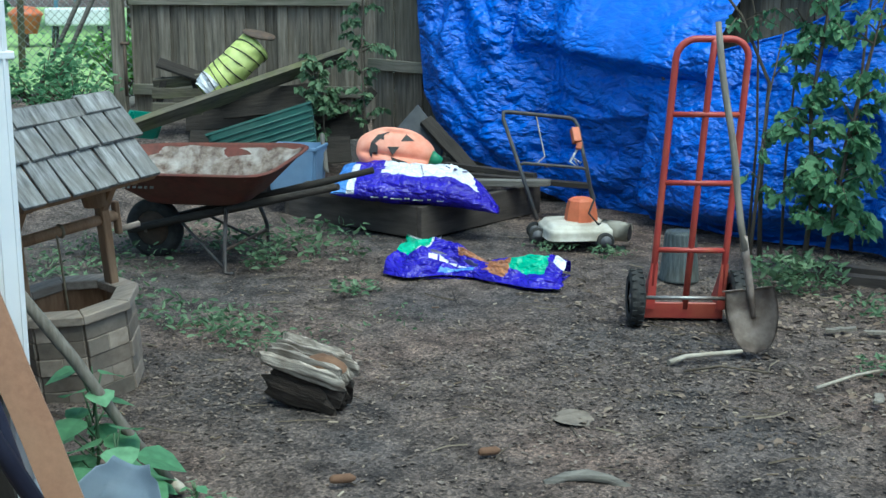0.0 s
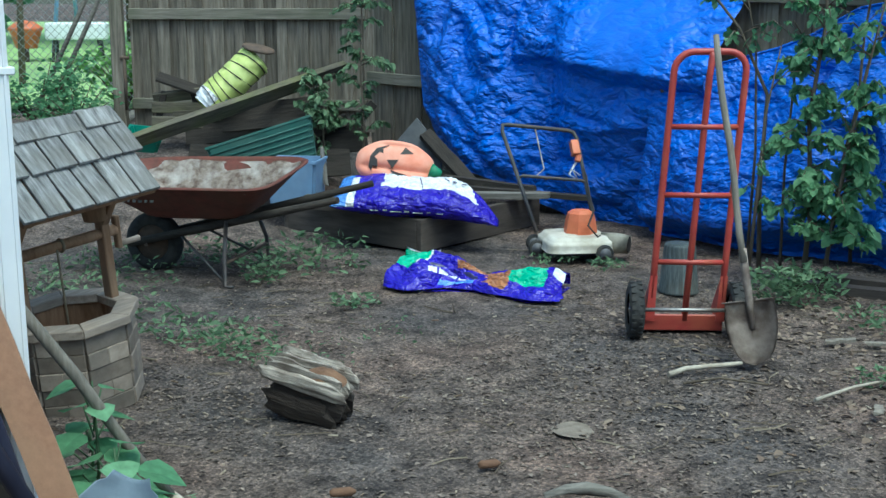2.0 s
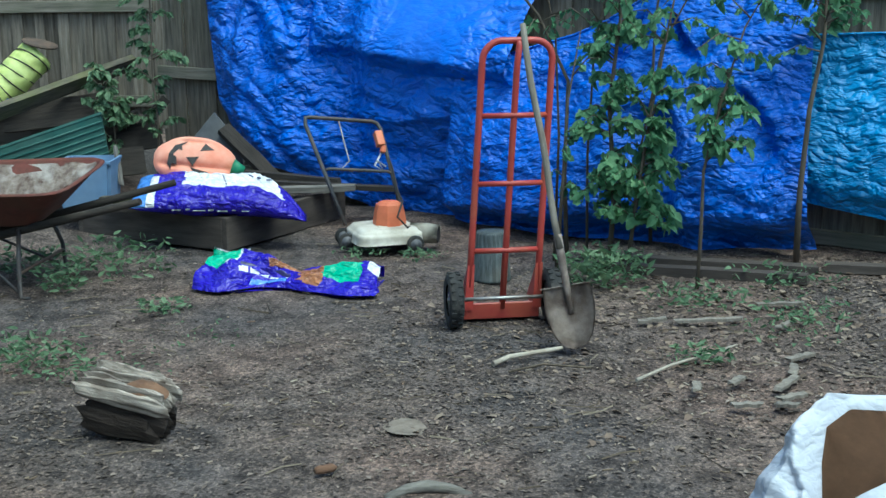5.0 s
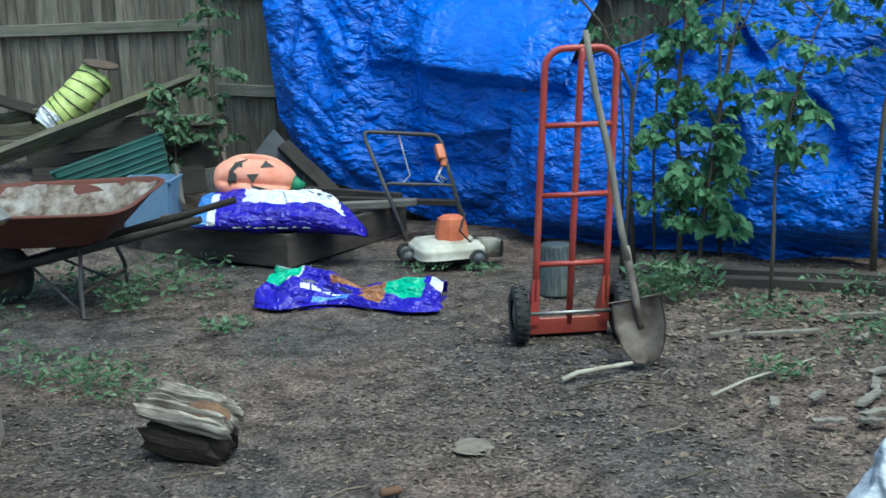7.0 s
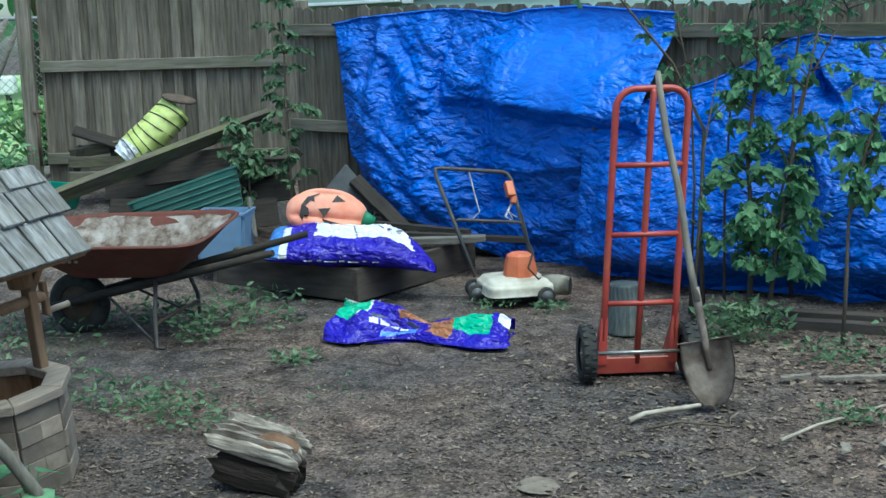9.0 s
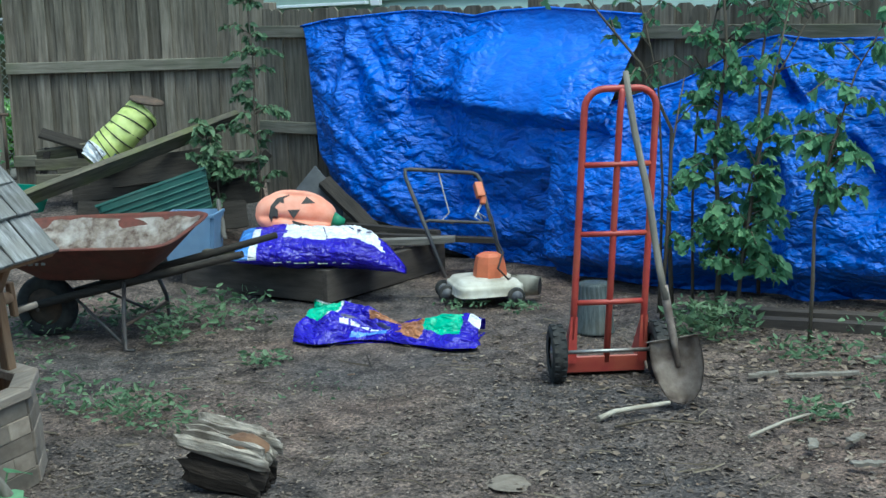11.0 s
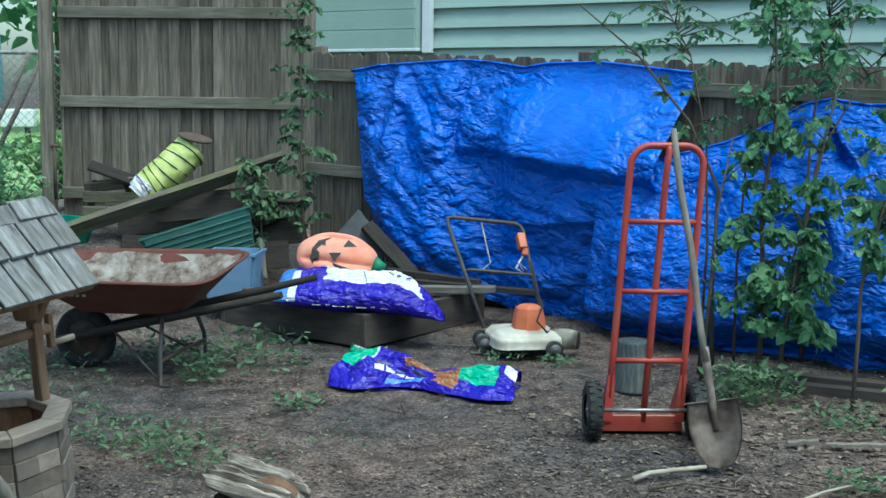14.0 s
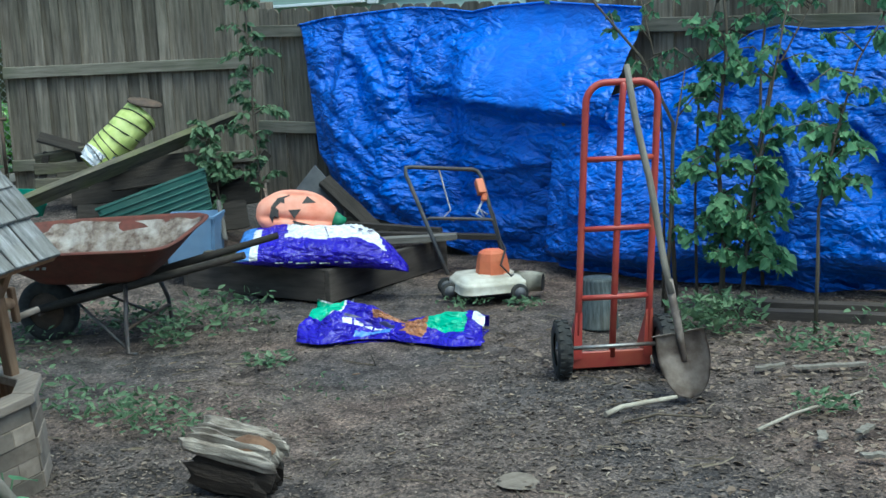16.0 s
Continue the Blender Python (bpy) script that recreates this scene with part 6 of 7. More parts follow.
def crumpled(name, m, rx, ry, h, material, label, category, seed):
    th = thing(name, m, label, category)
    bm = bmesh.new()

    def f(u, v):
        a = math.tau * u
        prof = math.sin(math.pi * min(1, 0.12 + 0.88 * v)) ** 0.6
        q = Vector((math.cos(a) * 1.6, math.sin(a) * 1.6, v * 3 + seed))
        w = 1 + 0.22 * noise.noise(q) + 0.14 * (1 - abs(noise.noise(q * 2.2))) ** 2 + 0.06 * noise.noise(q * 5)
        return Vector((rx * prof * w * math.cos(a), ry * prof * w * math.sin(a), h * v * (1 + 0.1 * noise.noise(q * 1.3))))
    grid(bm, 64, 36, f)
    bmesh.ops.remove_doubles(bm, verts=bm.verts[:], dist=0.0005)
    part("bag_film", bm, material, th)
    return th


crumpled("blue_bag", pose(-1.29, 2.2, 0.42), 0.2, 0.2, 0.46, M["bag_cyan"], "bright blue crumpled plastic bag by the shed", "bag", 3.0)
crumpled("stool", pose(-1.32, 2.2, 0.0), 0.17, 0.15, 0.46, M["rust_dark"], "low rusty stand under the blue bag", "stand", 6.0)
def open_bag():
    """A white bag slumped round a brown carton: a hood over its far side, a fold along the near side."""
    c = Vector((1.6, 3.05, 0))
    th = thing("white_bag", Matrix.Translation(c), "white crumpled plastic bag with brown cardboard inside", "bag")
    rim = [(0, 1.43, 3.0, 0.09), (0.3, 1.455, 3.07, 0.22), (0.5, 1.49, 3.12, 0.305), (0.7, 1.59, 3.17, 0.335), (1, 1.95, 3.2, 0.28)]
    crest = [(0, 1.38, 2.98, 0.09), (0.3, 1.36, 3.07, 0.22), (0.5, 1.425, 3.14, 0.292), (0.7, 1.56, 3.2, 0.345), (1, 1.95, 3.25, 0.3)]
    base = [(0, 1.29, 2.86, -0.01), (0.3, 1.23, 3.04, -0.01), (0.5, 1.3, 3.2, -0.01), (0.7, 1.5, 3.3, -0.01), (1, 2.0, 3.35, -0.01)]
    near_top = [(0, 1.40, 2.97, 0.08), (0.35, 1.53, 2.95, 0.16), (0.65, 1.66, 2.93, 0.225), (1, 1.97, 2.92, 0.27)]
    near_base = [(0, 1.3, 2.8, -0.01), (0.35, 1.45, 2.74, -0.01), (0.65, 1.68, 2.72, -0.01), (1, 2.0, 2.72, -0.01)]

    def wrinkle(p, k, seed):
        q = p * 5.5 + Vector((seed, 0, 0))
        return k * (0.11 * fold(q * 0.8) + 0.05 * fold(q * 1.7) + 0.02 * fold(q * 3.6) - 0.045)

    def hood(u, v):
        r, m, b = (Vector(lerp_list(t, u)) for t in (rim, crest, base))
        if v < 0.12:
            p = r + Vector((0.03, -0.01, -0.05)) * (1 - v / 0.12)
        elif v < 0.45:
            k = (v - 0.12) / 0.33
            p = r.lerp(m, k) + Vector((-0.01, 0, 0.02)) * math.sin(math.pi * k)
        else:
            k = (v - 0.45) / 0.55
            p = m.lerp(b, k) + Vector((-0.015, 0.0, 0)) * math.sin(math.pi * k)
        w = wrinkle(p, smooth01((v - 0.1) / 0.3) * (1 - 0.5 * v), 1.0)
        p += Vector((-0.8, -0.5, 0.35)) * w
        return Vector((p.x, p.y, max(-0.01, p.z))) - c

    def near(u, v):
        a, b = Vector(lerp_list(near_top, u)), Vector(lerp_list(near_base, u))
        p = a.lerp(b, v) + Vector((0, -0.05, 0.03)) * math.sin(math.pi * v)
        p += Vector((-0.2, -0.8, 0.5)) * wrinkle(p, smooth01(v / 0.2), 7.0)
        return Vector((p.x, p.y, max(-0.01, p.z))) - c
    bm = bmesh.new()
    grid(bm, 90, 70, hood)
    part("bag_film", bm, M["bag_white"], th)
    bm = bmesh.new()
    grid(bm, 80, 40, near)
    part("front_fold", bm, M["bag_white"], th, "crumpled front fold of the white bag")
    bm = bmesh.new()

    def carton(u, v):
        a, b = Vector(lerp_list(rim, u)), Vector(lerp_list(near_top, u))
        return a.lerp(b, v) + Vector((0.02, 0, -0.015 - 0.04 * math.sin(math.pi * v))) - c
    grid(bm, 24, 12, carton)
    solid(bm, 0.004)
    part("cardboard_flap", bm, M["cardboard"], th, "brown cardboard showing in the open bag")
    for k in range(2):
        bm = bmesh.new()
        box(bm, 0.02, 0.004, 0.005)
        part("lettering_bar", bm, M["navy"], th, m=pose(-0.27 + 0.012 * k, -0.1, 0.16 - 0.014 * k, -20, 25, -20))


open_bag()


# ---------- sticks and single things on the ground ----------
def stick(name, pts, r, material, label, category="stick"):
    bm = bmesh.new()
    n = len(pts)
    tube(bm, pts, [r * (1 - 0.35 * i / n) * rng.uniform(0.85, 1.15) for i in range(n)], 7)
    return tagged(part(name, bm, material), label, category)


stick("pale_stick", [(0.905, 4.70, 0.02), (0.98, 4.75, 0.03), (1.08, 4.79, 0.028), (1.16, 4.82, 0.025), (1.235, 4.86, 0.02)], 0.012, M["pale_stick"], "bleached bark-stripped stick on the dirt")
stick("pale_stick", [(1.40, 4.39, 0.02), (1.58, 4.5, 0.035), (1.76, 4.61, 0.03), (1.95, 4.72, 0.03)], 0.0075, M["pale_stick"], "long thin pale stick on the dirt")
stick("thin_stick", [(0.95, 4.62, 0.01), (1.1, 4.66, 0.02), (1.28, 4.6, 0.012)], 0.006, M["bark"], "thin dark twig on the dirt")
stick("root", [(0.32, 3.56, -0.02), (0.39, 3.58, 0.003), (0.45, 3.575, 0.01), (0.52, 3.555, 0.004), (0.58, 3.53, -0.02)], 0.022, M["grey_wood"], "grey surface root in the dirt", "root")
for x, y, r, c in ((-0.30, 3.52, 15, 0.8), (0.155, 3.75, 20, 0.75)):
    bm = bmesh.new()
    tube(bm, [(-0.05 * c, 0, 0.018), (-0.035 * c, 0, 0.019), (0.03 * c, 0, 0.019), (0.05 * c, 0, 0.017)], [0.008, 0.0145, 0.0135, 0.007], 8)
    for v in bm.verts:
        v.co += Vector((0, 0.003, 0.003)) * noise.noise(v.co * 60)
    tagged(part("pine_cone", bm, M["stump_cut"], m=pose(x, y, 0, 0, 0, r)), "reddish brown fallen cone on the dirt", "cone")
bm = bmesh.new()
grid(bm, 8, 16, lambda u, v: Vector((0.075 * u * math.cos(math.tau * v) * (1 + 0.35 * noise.noise(Vector((math.cos(math.tau * v) * 2.5, math.sin(math.tau * v) * 2.5, 3)))), 0.085 * u * math.sin(math.tau * v), 0.016 + 0.006 * u * u * math.sin(math.tau * v * 2))))
tagged(part("dry_leaf", bm, M["dry_leaf"], smooth=True, m=pose(0.46, 4.12, ground_z(0.46, 4.12) - 0.008, 0, 0, 20)), "large round grey dried leaf on the dirt", "leaf")
for x, y, r, L in ((1.95, 4.25, 40, 0.16), (1.9, 4.1, 10, 0.12), (2.0, 5.15, -8, 0.3), (1.75, 5.2, 4, 0.14), (2.05, 4.4, 60, 0.1), (1.7, 4.05, -20, 0.1), (1.78, 4.32, 35, 0.09), (1.84, 4.02, -35, 0.08), (2.15, 4.55, 15, 0.12), (2.3, 5.0, 30, 0.1), (2.45, 5.35, -12, 0.22), (1.6, 4.28, 70, 0.07)):
    plank("wood_scrap", (x - L / 2 * math.cos(radians(r)), y - L / 2 * math.sin(radians(r)), 0.015), (x + L / 2 * math.cos(radians(r)), y + L / 2 * math.sin(radians(r)), 0.022), 0.034, 0.012, M["handle_wood"], "pale splintered wood scrap on the dirt", category="wood scrap")


# ---------- plants ----------
def sapling(name, base, pts, r, sub, leaf_n, leaf_size, label, material, lobed=True, spread=0.16, bare=0.3, category="sapling", droop=0.6):
    """Stems with side shoots, each carrying leaves of many sizes in loose clusters."""
    th = thing(name, pose(*base), label, category)
    bm = bmesh.new()
    pts = [Vector(p) for p in pts]
    tube(bm, pts, [r * (1 - 0.75 * i / (len(pts) - 1)) for i in range(len(pts))], 7)
    part("trunk", bm, M["bark"], th)
    verts, faces = [], []
    bm = bmesh.new()
    total = len(pts) - 1
    for _ in range(sub):
        k = rng.triangular(bare, 0.99, bare + 0.12 if lobed else 0.9 * bare + 0.4) * total
        i = min(total - 1, int(k))
        p = pts[i].lerp(pts[i + 1], k - i)
        d = rand_dir(0.05, 0.75)
        d.y *= 0.75
        L = spread * rng.uniform(0.6, 2.0)
        q = [p, p + d * L * 0.5 + Vector((0, 0, 0.02)), p + d * L + Vector((0, 0, -droop * L * 0.4))]
        tube(bm, q, [0.005, 0.0035, 0.0018], 5)
        for _ in range(int(leaf_n * 2.4)):
            t = rng.uniform(0.2, 1.0)
            o = q[0].lerp(q[1], t * 2) if t < 0.5 else q[1].lerp(q[2], t * 2 - 1)
            ld = (d * 0.5 + rand_dir(-0.9, 0.4)).normalized()
            ld.z -= droop
            leaf_faces(verts, faces, o, ld, rand_dir(0.4, 1.0), leaf_size * 0.72 * rng.choice((0.5, 0.7, 0.9, 1.1, 1.6)), lobed and rng.random() < 0.45)
    tagged(part("branching", bm, M["bark"], th), kind="stuff")
    pieces("crown", verts, faces, material, th)
    return th


# behind the hand truck, a clump of stems
sapling("leafy_sapling", (1.90, 6.3, 0), [(0, 0, 0), (0.02, 0, 0.4), (-0.01, 0.02, 0.9), (0.05, 0.02, 1.4), (0.02, 0.05, 2.0), (0.06, 0.05, 2.4)], 0.016, 70, 9, 0.066, "leafy green sapling growing beside the blue tarpaulin", M["foliage"], spread=0.17, bare=0.12)
sapling("leafy_sapling", (1.97, 6.2, 0), [(0, 0, 0), (0.03, 0, 0.3), (0.10, 0.0, 0.8), (0.2, 0.02, 1.3), (0.33, 0.05, 1.9)], 0.013, 52, 9, 0.07, "leafy green sapling growing beside the blue tarpaulin", M["foliage"], spread=0.14, bare=0.15)
for base, line in (((1.82, 6.45, 0), [(0, 0, 0), (0.0, 0.02, 0.6), (0.03, 0.02, 1.2), (0.16, 0.04, 1.75), (0.4, 0.05, 2.2)]),
                   ((1.66, 6.55, 0), [(0, 0, 0), (0.02, 0.0, 0.7), (0.0, 0.02, 1.25), (-0.1, 0.03, 1.7), (-0.32, 0.05, 2.1)]),
                   ((2.05, 6.4, 0), [(0, 0, 0), (0.04, 0.0, 0.6), (0.16, 0.0, 1.2), (0.42, 0.03, 1.65), (0.75, 0.06, 1.95)])):
    sapling("wispy_sapling", base, line, 0.009, 26, 6, 0.04, "thin wispy sapling with small leaves arching by the fence", M["foliage"], spread=0.2, bare=0.5, lobed=False)
sapling("leafy_sapling", (1.72, 6.5, 0), [(0, 0, 0), (-0.02, 0, 0.5), (0.0, 0.02, 1.0), (-0.16, 0.05, 1.35), (-0.45, 0.05, 1.7), (-0.75, 0.1, 1.95)], 0.014, 9, 3, 0.06, "thin dark sapling with sparse leaves by the fence", M["foliage"], spread=0.16, bare=0.45)
sapling("leafy_sapling", (1.62, 6.35, 0), [(0, 0, 0), (0.03, 0, 0.5), (0.05, 0.0, 0.9), (0.12, 0.0, 1.3)], 0.012, 8, 4, 0.06, "thin dark sapling with sparse leaves by the fence", M["foliage"], spread=0.12, bare=0.2)
sapling("slender_sapling", (2.19, 5.76, 0), [(0, 0, 0), (0.01, 0, 0.3), (0.02, 0.02, 0.6), (0.10, 0.02, 0.95), (0.22, 0.05, 1.3), (0.4, 0.05, 1.6)], 0.011, 30, 7, 0.075, "slender young tree with drooping lobed leaves", M["foliage"], spread=0.15, bare=0.4)
sapling("slender_sapling", (2.93, 6.18, 0), [(0, 0, 0), (0.0, 0, 0.4), (0.03, 0.0, 0.85), (0.10, 0.02, 1.2), (0.12, 0.05, 1.6), (0.2, 0.05, 2.1)], 0.019, 34, 6, 0.065, "slender grey-barked young tree by the fence", M["foliage"], spread=0.22, bare=0.55)
sapling("upper_foliage_sapling", (2.35, 6.9, 0), [(0, 0, 0), (-0.02, 0, 0.7), (0.0, 0.02, 1.3), (0.06, 0.02, 1.8), (0.15, 0.05, 2.5)], 0.012, 60, 7, 0.052, "tall fine-leaved sapling against the fence", M["foliage"], spread=0.26, bare=0.55, lobed=False)
# weedy tree in front of the tall fence
sapling("fence_sapling", (-0.62, 9.0, 0.15), [(0, 0, 0), (0.02, 0, 0.4), (0.0, 0, 0.8), (0.01, 0, 1.3), (-0.02, 0, 1.8), (0.0, 0, 2.2)], 0.010, 44, 12, 0.058, "thin weedy sapling rising in front of the tall fence", M["weed"], spread=0.14, bare=0.05, lobed=False)
sapling("fence_sapling", (-0.9, 8.95, 0.3), [(0, 0, 0), (0.0, 0, 0.25), (-0.05, 0, 0.5), (-0.08, 0, 0.7)], 0.009, 34, 12, 0.06, "leafy weed growing out of the scrap pile", M["weed"], spread=0.14, bare=0.1, lobed=False)
sapling("fence_sapling", (-1.42, 8.35, 0.2), [(0, 0, 0), (0.0, 0, 0.15), (0.03, 0, 0.3)], 0.006, 12, 6, 0.06, "small weed growing out of the scrap pile", M["weed"], spread=0.07, bare=0.1, lobed=False)
sapling("fence_sapling", (-0.62, 9.3, 0.15), [(0, 0, 0), (0.0, 0, 0.9), (-0.02, 0, 1.7), (-0.03, 0, 2.2)], 0.007, 18, 7, 0.05, "fine-leaved vine shoot against the tall fence", M["weed"], spread=0.16, bare=0.7, lobed=False)


def broad_plant(base, n, h, size, label):
    th = thing("broadleaf_weed", pose(*base), label, "weed")
    bm = bmesh.new()
    verts, faces = [], []
    for i in range(n):
        a = i * 2.4 + rng.uniform(-0.3, 0.3)
        z = h * (0.15 + 0.85 * (i + 1) / n)
        tip = Vector((0.5 * size * math.cos(a) * (1.4 - z / h * 0.9), 0.5 * size * math.sin(a) * (1.4 - z / h * 0.9), z))
        tube(bm, [(0, 0, z * 0.75), tip], 0.003, 5)
        leaf_faces(verts, faces, tip, Vector((math.cos(a), math.sin(a), -0.15)), (0, 0, 1), size * rng.uniform(0.75, 1.2) * (1.15 - 0.5 * z / h), False, fold=0.08, wide=1.75)
    tube(bm, [(0, 0, 0), (0.01, 0, h * 0.5), (0, 0.01, h)], [0.006, 0.005, 0.003], 6)
    part("stem", bm, M["weed"], th)
    pieces("leaves", verts, faces, M["broadleaf"], th)


broad_plant((-1.0, 3.36, 0), 13, 0.42, 0.13, "pale green broad-leaved weed growing beside the shed")
broad_plant((-0.9, 3.2, 0), 12, 0.28, 0.17, "pale green broad-leaved weed growing beside the shed")
broad_plant((-1.06, 3.5, 0), 8, 0.26, 0.11, "pale green broad-leaved weed growing beside the shed")
broad_plant((-0.72, 3.36, 0), 7, 0.07, 0.05, "low green seedling by the snow shovel")
broad_plant((-0.62, 3.3, 0), 7, 0.06, 0.05, "low green seedling by the snow shovel")


def low_weed(x, y, n, spread, size, h):
    verts, faces = [], []
    for _ in range(int(n * 2.6)):
        r = spread * rng.random() ** 0.7
        a = rng.uniform(0, math.tau)
        p = Vector((r * math.cos(a), r * math.sin(a), rng.uniform(0.01, h)))
        leaf_faces(verts, faces, p, rand_dir(0.0, 0.8), rand_dir(0.3, 1), size * 0.8 * rng.uniform(0.35, 1.4), False, wide=rng.uniform(0.35, 0.8))
    ob = pieces("weed_patch", verts, faces, M["weed"], None, "patch of low green weeds on the dirt", "weed", pose(x, y, gz(x, y)))
    return ob


for x, y, n, s, z, h in ((-1.0, 5.25, 90, 0.28, 0.05, 0.07), (-0.85, 5.0, 60, 0.2, 0.045, 0.06), (-0.75, 6.75, 110, 0.35, 0.06, 0.16), (-0.98, 6.4, 45, 0.12, 0.06, 0.14), (-1.2, 6.95, 90, 0.35, 0.05, 0.08), (-1.7, 7.0, 120, 0.5, 0.05, 0.08),
                         (-2.0, 6.2, 160, 0.6, 0.05, 0.07), (-0.45, 5.85, 40, 0.14, 0.05, 0.06), (-1.55, 5.5, 120, 0.4, 0.05, 0.06), (1.75, 4.62, 40, 0.14, 0.05, 0.05), (2.1, 5.5, 70, 0.25, 0.05, 0.06), (1.8, 6.0, 120, 0.24, 0.06, 0.15),
                         (1.65, 5.9, 60, 0.15, 0.07, 0.2), (2.5, 5.2, 50, 0.25, 0.045, 0.04), (0.95, 6.75, 35, 0.14, 0.04, 0.04), (0.6, 6.9, 30, 0.16, 0.04, 0.04), (-0.6, 4.9, 30, 0.25, 0.035, 0.03), (-0.3, 5.4, 20, 0.3, 0.03, 0.02), (2.7, 5.8, 60, 0.3, 0.05, 0.06), (2.3, 4.9, 40, 0.25, 0.045, 0.04)):
    low_weed(x, y, n, s, z, h)


# ---------- beyond the wire fence ----------
def tree(x, y, h, cr, n, size, material, trunk=0.1, low=0.25):
    th = thing("tree", pose(x, y, gz(x, y)), "leafy green tree at the edge of the lawn", "tree", "trees behind the lawn")
    bm = bmesh.new()
    tube(bm, [(0, 0, -0.1), (0.05, 0, h * 0.4), (-0.05, 0.1, h * 0.75), (0, 0, h * 0.95)], [trunk, trunk * 0.8, trunk * 0.5, trunk * 0.15], 9)
    limbs = []
    for _ in range(12):
        k = rng.uniform(low, 0.85)
        d = rand_dir(0.1, 0.7)
        e = Vector((0, 0, h * k)) + d * cr * rng.uniform(0.6, 1.0)
        limbs.append(e)
        tube(bm, [(0, 0, h * k * 0.9), Vector((0, 0, h * k)).lerp(e, 0.5), e], [trunk * 0.35, trunk * 0.2, trunk * 0.06], 6)
    part("trunk", bm, M["bark"], th)
    verts, faces = [], []
    for i in range(n):
        c = limbs[i % len(limbs)]
        p = c + rand_dir() * cr * 0.55 * rng.random() ** 0.5
        if p.z < h * low * 0.6:
            continue
        leaf_faces(verts, faces, p, rand_dir(-0.8, 0.3), rand_dir(0.2, 1), size * rng.uniform(0.6, 1.4), False)
    pieces("crown", verts, faces, material, th)


for x, y, h, cr in ((-9.5, 20, 7, 2.6), (-7.2, 19.5, 8, 2.6), (-5.2, 20.5, 7, 2.4), (-11.5, 21, 8, 2.8), (-3.2, 19.5, 7, 2.2), (-14, 20, 8, 3.0)):
    tree(x, y, h, cr, 1500, 0.3, M["foliage"], 0.16, 0.08)
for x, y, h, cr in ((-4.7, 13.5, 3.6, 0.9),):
    tree(x, y, h, cr, 700, 0.11, M["sun_toned_leaf"], 0.04, 0.3)


def shrub(x, y, n, rx, h, size, material, label):
    th = thing("shrub", pose(x, y, gz(x, y)), label, "shrub")
    bm = bmesh.new()
    verts, faces = [], []
    for _ in range(16):
        e = Vector((rng.uniform(-rx, rx), rng.uniform(-rx, rx), h * rng.uniform(0.5, 1.0)))
        tube(bm, [(0, 0, 0), e * 0.5 + Vector((0, 0, 0.05)), e], [0.012, 0.007, 0.003], 5)
        for _ in range(n // 16):
            p = e * rng.uniform(0.4, 1.0) + rand_dir() * rx * 0.4 * rng.random()
            p.z = max(0.02, p.z)
            leaf_faces(verts, faces, p, rand_dir(-0.4, 0.6), rand_dir(0.3, 1), size * rng.uniform(0.6, 1.3), False)
    part("stem_work", bm, M["bark"], th)
    pieces("foliage", verts, faces, material, th)


shrub(-3.35, 10.0, 900, 0.42, 0.62, 0.055, M["foliage"], "dense dark green feathery shrub before the wire fence")
shrub(-2.95, 9.7, 500, 0.35, 0.4, 0.05, M["foliage"], "dense dark green feathery shrub before the wire fence")
shrub(-3.1, 11.75, 420, 0.34, 0.62, 0.1, M["sun_toned_leaf"], "leafy bush behind the wire fence, sunlight put into its colour")
shrub(-2.75, 11.9, 320, 0.28, 0.45, 0.1, M["sun_toned_leaf"], "leafy bush behind the wire fence, sunlight put into its colour")
for dx in (0, 0.12):
    bm = bmesh.new()
    tube(bm, [(-3.74 + dx, 10.9, 0.42), (-3.3 + dx, 11.05, 1.35), (-3.1 + dx, 11.1, 1.8)], 0.022, 8)
    tagged(part("leaning_pole", bm, M["grey_wood"]), "thin grey wooden pole leaning on the wire fence", "pole")
th = thing("orange_toy_stand", pose(-5.35, 15.6, gz(-5.35, 15.6), 0, 0, 0), "orange plastic play bucket on a post on the lawn", "toy")
bm = bmesh.new()
lathe(bm, [(0.0, 0.2), (0.13, 0.2), (0.2, 0.42), (0.22, 0.44), (0.21, 0.46), (0.12, 0.53), (0.0, 0.55)], 18)
part("bucket", bm, M["orange"], th)
bm = bmesh.new()
tube(bm, [(0, 0, -0.15), (0, 0, 0.22)], 0.03, 8)
part("post", bm, M["rust_dark"], th)
th = thing("swing_set", pose(-4.5, 17.4, gz(-4.5, 17.4)), "blue and white metal swing set on the lawn", "swing set")
for x in (-0.9, 0.9):
    for sy in (-0.6, 0.6):
        bm = bmesh.new()
        tube(bm, [(x, sy, 0), (x * 0.9, 0, 2.2)], 0.03, 8)
        part("leg", bm, M["bin_blue"], th)
bm = bmesh.new()
tube(bm, [(-0.95, 0, 2.2), (0.95, 0, 2.2)], 0.03, 8)
part("top_bar", bm, M["bin_blue"], th)
th = thing("white_table", pose(-4.75, 15.8, gz(-4.75, 15.8), 0, 0, 10), "white plastic garden table on the lawn", "table")
bm = bmesh.new()
box(bm, 0.75, 0.5, 0.22, pose(0, 0, 0.4), bevel=0.05, seg=3)
part("tabletop", bm, M["white_paint"], th)
for x in (-0.3, 0.3):
    for y in (-0.18, 0.18):
        bm = bmesh.new()
        tube(bm, [(x, y, 0), (x * 0.9, y * 0.9, 0.3)], 0.02, 8)
        part("leg", bm, M["dark_steel"], th)
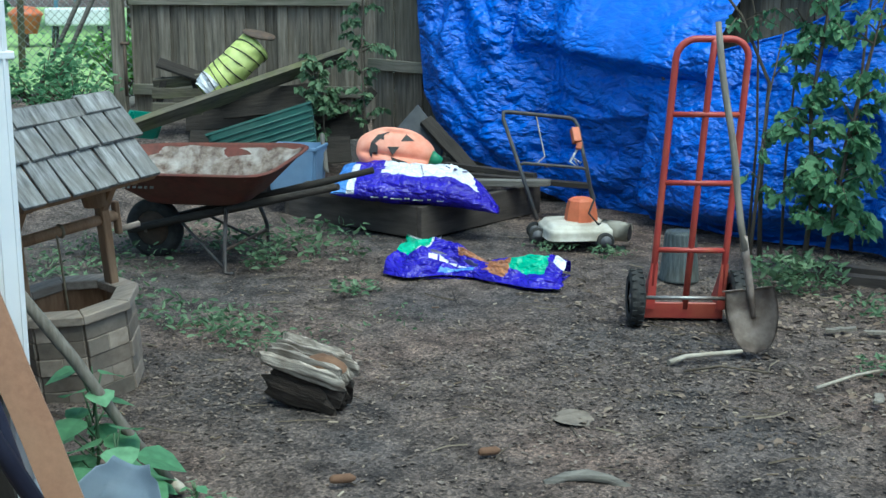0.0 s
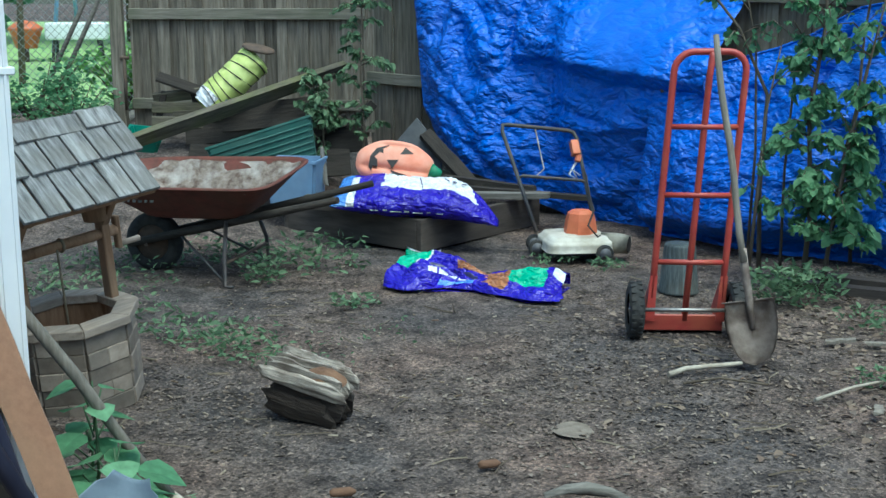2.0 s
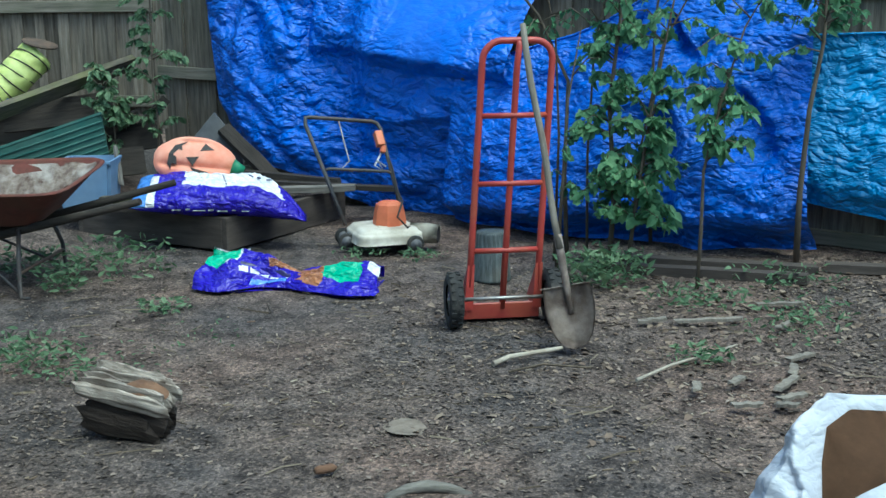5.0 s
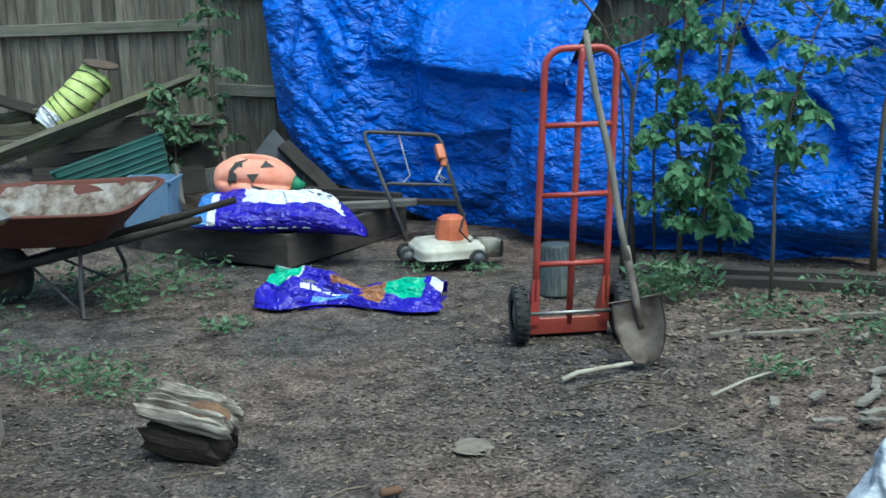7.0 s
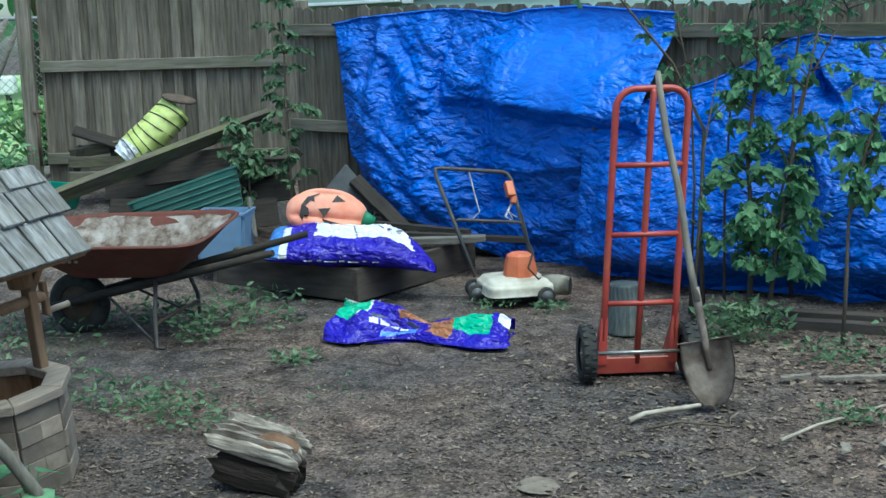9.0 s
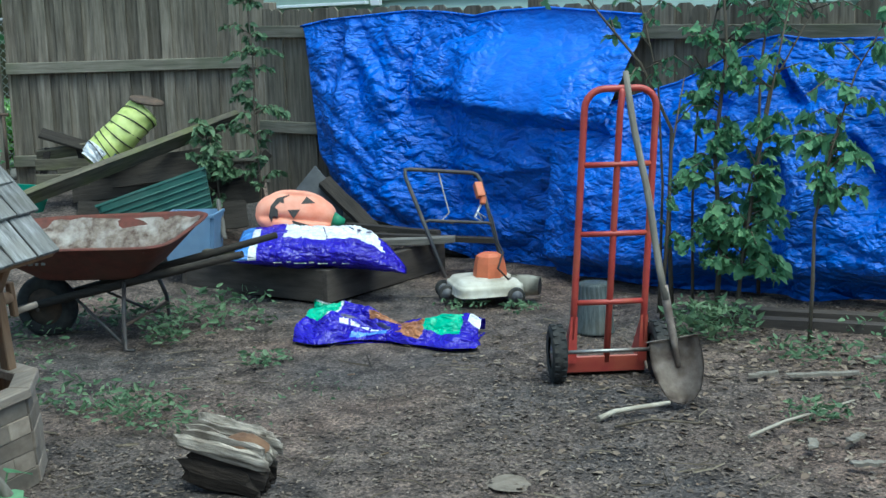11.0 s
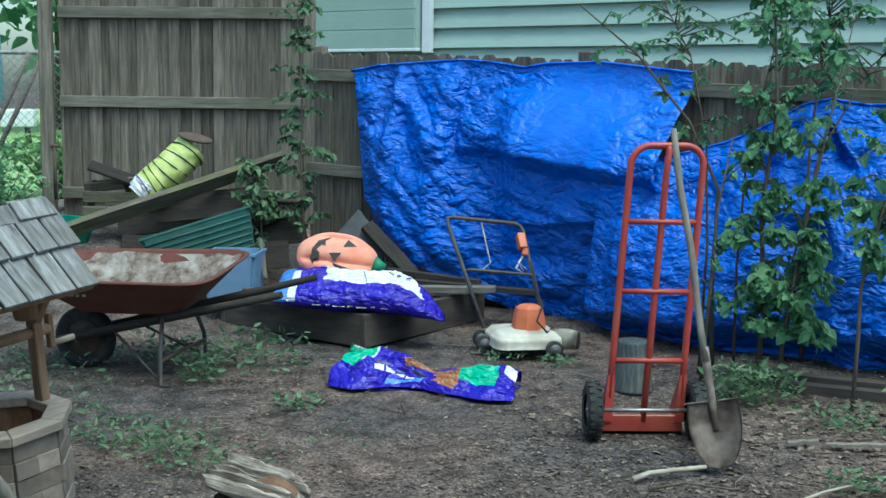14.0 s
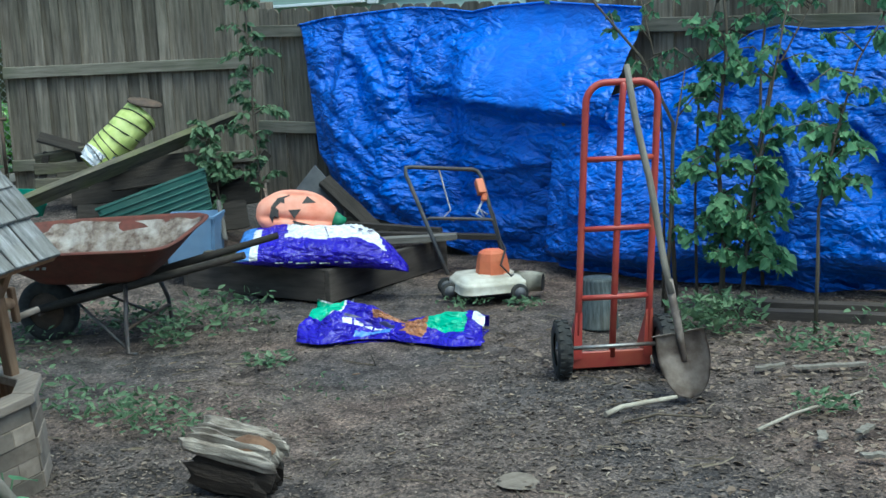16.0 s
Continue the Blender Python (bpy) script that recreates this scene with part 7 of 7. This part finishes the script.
for k, (x, y) in enumerate(((-2.9, 10.6), (-3.15, 10.75), (-2.75, 10.85), (-3.4, 10.7))):
    bm = bmesh.new()
    bmesh.ops.create_icosphere(bm, subdivisions=2, radius=0.12)
    for v in bm.verts:
        v.co = Vector((v.co.x * 1.3, v.co.y, v.co.z * 0.55)) * (1 + 0.3 * noise.noise(v.co * 9 + Vector((k, 0, 0))))
    tagged(part("edging_stone", bm, M["grey_wood"], m=pose(x, y, gz(x, y) + 0.03)), "grey rounded edging stone by the wire fence", "stone")


# ---------- litter on the ground ----------
def litter():
    verts, faces = [], []
    spots = lambda: (rng.uniform(-2.6, 3.6), rng.triangular(3.0, 8.3, 4.4))
    for _ in range(46000):
        x, y = spots()
        dens = 0.35 + 0.9 * noise.noise(Vector((x * 0.8, y * 0.8, 5))) + 0.4 * smooth01((x - 0.6) / 1.2) + 0.25 * smooth01((4.4 - y) / 0.8)
        if rng.random() > dens + 0.1:
            continue
        a, s = rng.uniform(0, math.tau), rng.choice((0.003, 0.005, 0.006, 0.008, 0.010, 0.014)) * (1.4 if x > 1.4 and rng.random() < 0.4 else 1)
        z = ground_z(x, y) + 0.003
        c, d = Vector((math.cos(a), math.sin(a), rng.uniform(-0.25, 0.25))), Vector((-math.sin(a), math.cos(a), rng.uniform(-0.25, 0.25)))
        p, b = Vector((x, y, z)), len(verts)
        w = rng.uniform(0.35, 0.8)
        verts += [(p - c * s)[:], (p - d * s * w + Vector((0, 0, s * 0.3)))[:], (p + c * s)[:], (p + d * s * w + Vector((0, 0, s * 0.3)))[:]]
        faces += [(b, b + 1, b + 2), (b, b + 2, b + 3)]
    pieces("leaf_litter", verts, faces, M["litter"], None, "scattered brown dry leaf fragments on the dirt", "leaf litter")
    verts, faces = [], []
    for _ in range(3000):
        x, y = rng.uniform(0.2, 3.8), rng.triangular(3.4, 6.4, 5.6)
        if rng.random() > smooth01((x - 0.3) / 1.6) * (0.55 + 0.6 * noise.noise(Vector((x, y, 2)))) + 0.04:
            continue
        z = ground_z(x, y) + 0.008
        d = rand_dir(-0.08, 0.12)
        leaf_faces(verts, faces, (x, y, z), d, rand_dir(0.9, 1), rng.uniform(0.02, 0.05), False, fold=rng.uniform(-0.1, 0.5))
    pieces("fallen_leaves", verts, faces, M["big_litter"], None, "fallen dry brown leaves near the fence", "leaf litter")
    verts, faces = [], []
    for _ in range(1500):
        x, y = spots()
        if x < 0.6 and rng.random() < 0.45:
            continue
        a = rng.uniform(0, math.tau)
        L, w, h = rng.choice((0.004, 0.005, 0.007, 0.01, 0.018)), rng.uniform(0.002, 0.004), 0.002
        z = ground_z(x, y) + 0.004
        c, d, b = Vector((math.cos(a), math.sin(a), rng.uniform(-0.1, 0.1))), Vector((-math.sin(a), math.cos(a), 0)), len(verts)
        p = Vector((x, y, z))
        for zz in (-h, h):
            verts += [(p + c * L * i + d * w * j + Vector((0, 0, zz)))[:] for i, j in ((-1, -1), (1, -0.6), (0.9, 1), (-0.9, 0.8))]
        faces += [(b + 4, b + 5, b + 6, b + 7), (b, b + 1, b + 5, b + 4), (b + 1, b + 2, b + 6, b + 5), (b + 2, b + 3, b + 7, b + 6), (b + 3, b, b + 4, b + 7)]
    pieces("wood_chips", verts, faces, M["chip"], None, "scattered pale wood chips on the dirt", "wood chips")
    verts, faces = [], []
    for _ in range(300):
        x, y = spots()
        a, L, r = rng.uniform(0, math.tau), rng.uniform(0.03, 0.1), rng.uniform(0.0012, 0.003)
        z = ground_z(x, y) + 0.005
        c, d, b = Vector((math.cos(a), math.sin(a), 0)), Vector((-math.sin(a), math.cos(a), 0)), len(verts)
        p = Vector((x, y, z))
        for k, bend in ((-1, 0), (0, rng.uniform(-0.02, 0.02)), (1, 0)):
            q = p + c * L * k + d * bend
            verts += [(q + d * r)[:], (q - d * r)[:], (q + Vector((0, 0, 2 * r)))[:]]
        for k in (0, 3):
            for i in range(3):
                j = (i + 1) % 3
                faces.append((b + k + i, b + k + j, b + k + 3 + j, b + k + 3 + i))
    pieces("fallen_twigs", verts, faces, M["twig"], None, "scattered thin twigs on the dirt", "twigs")


litter()
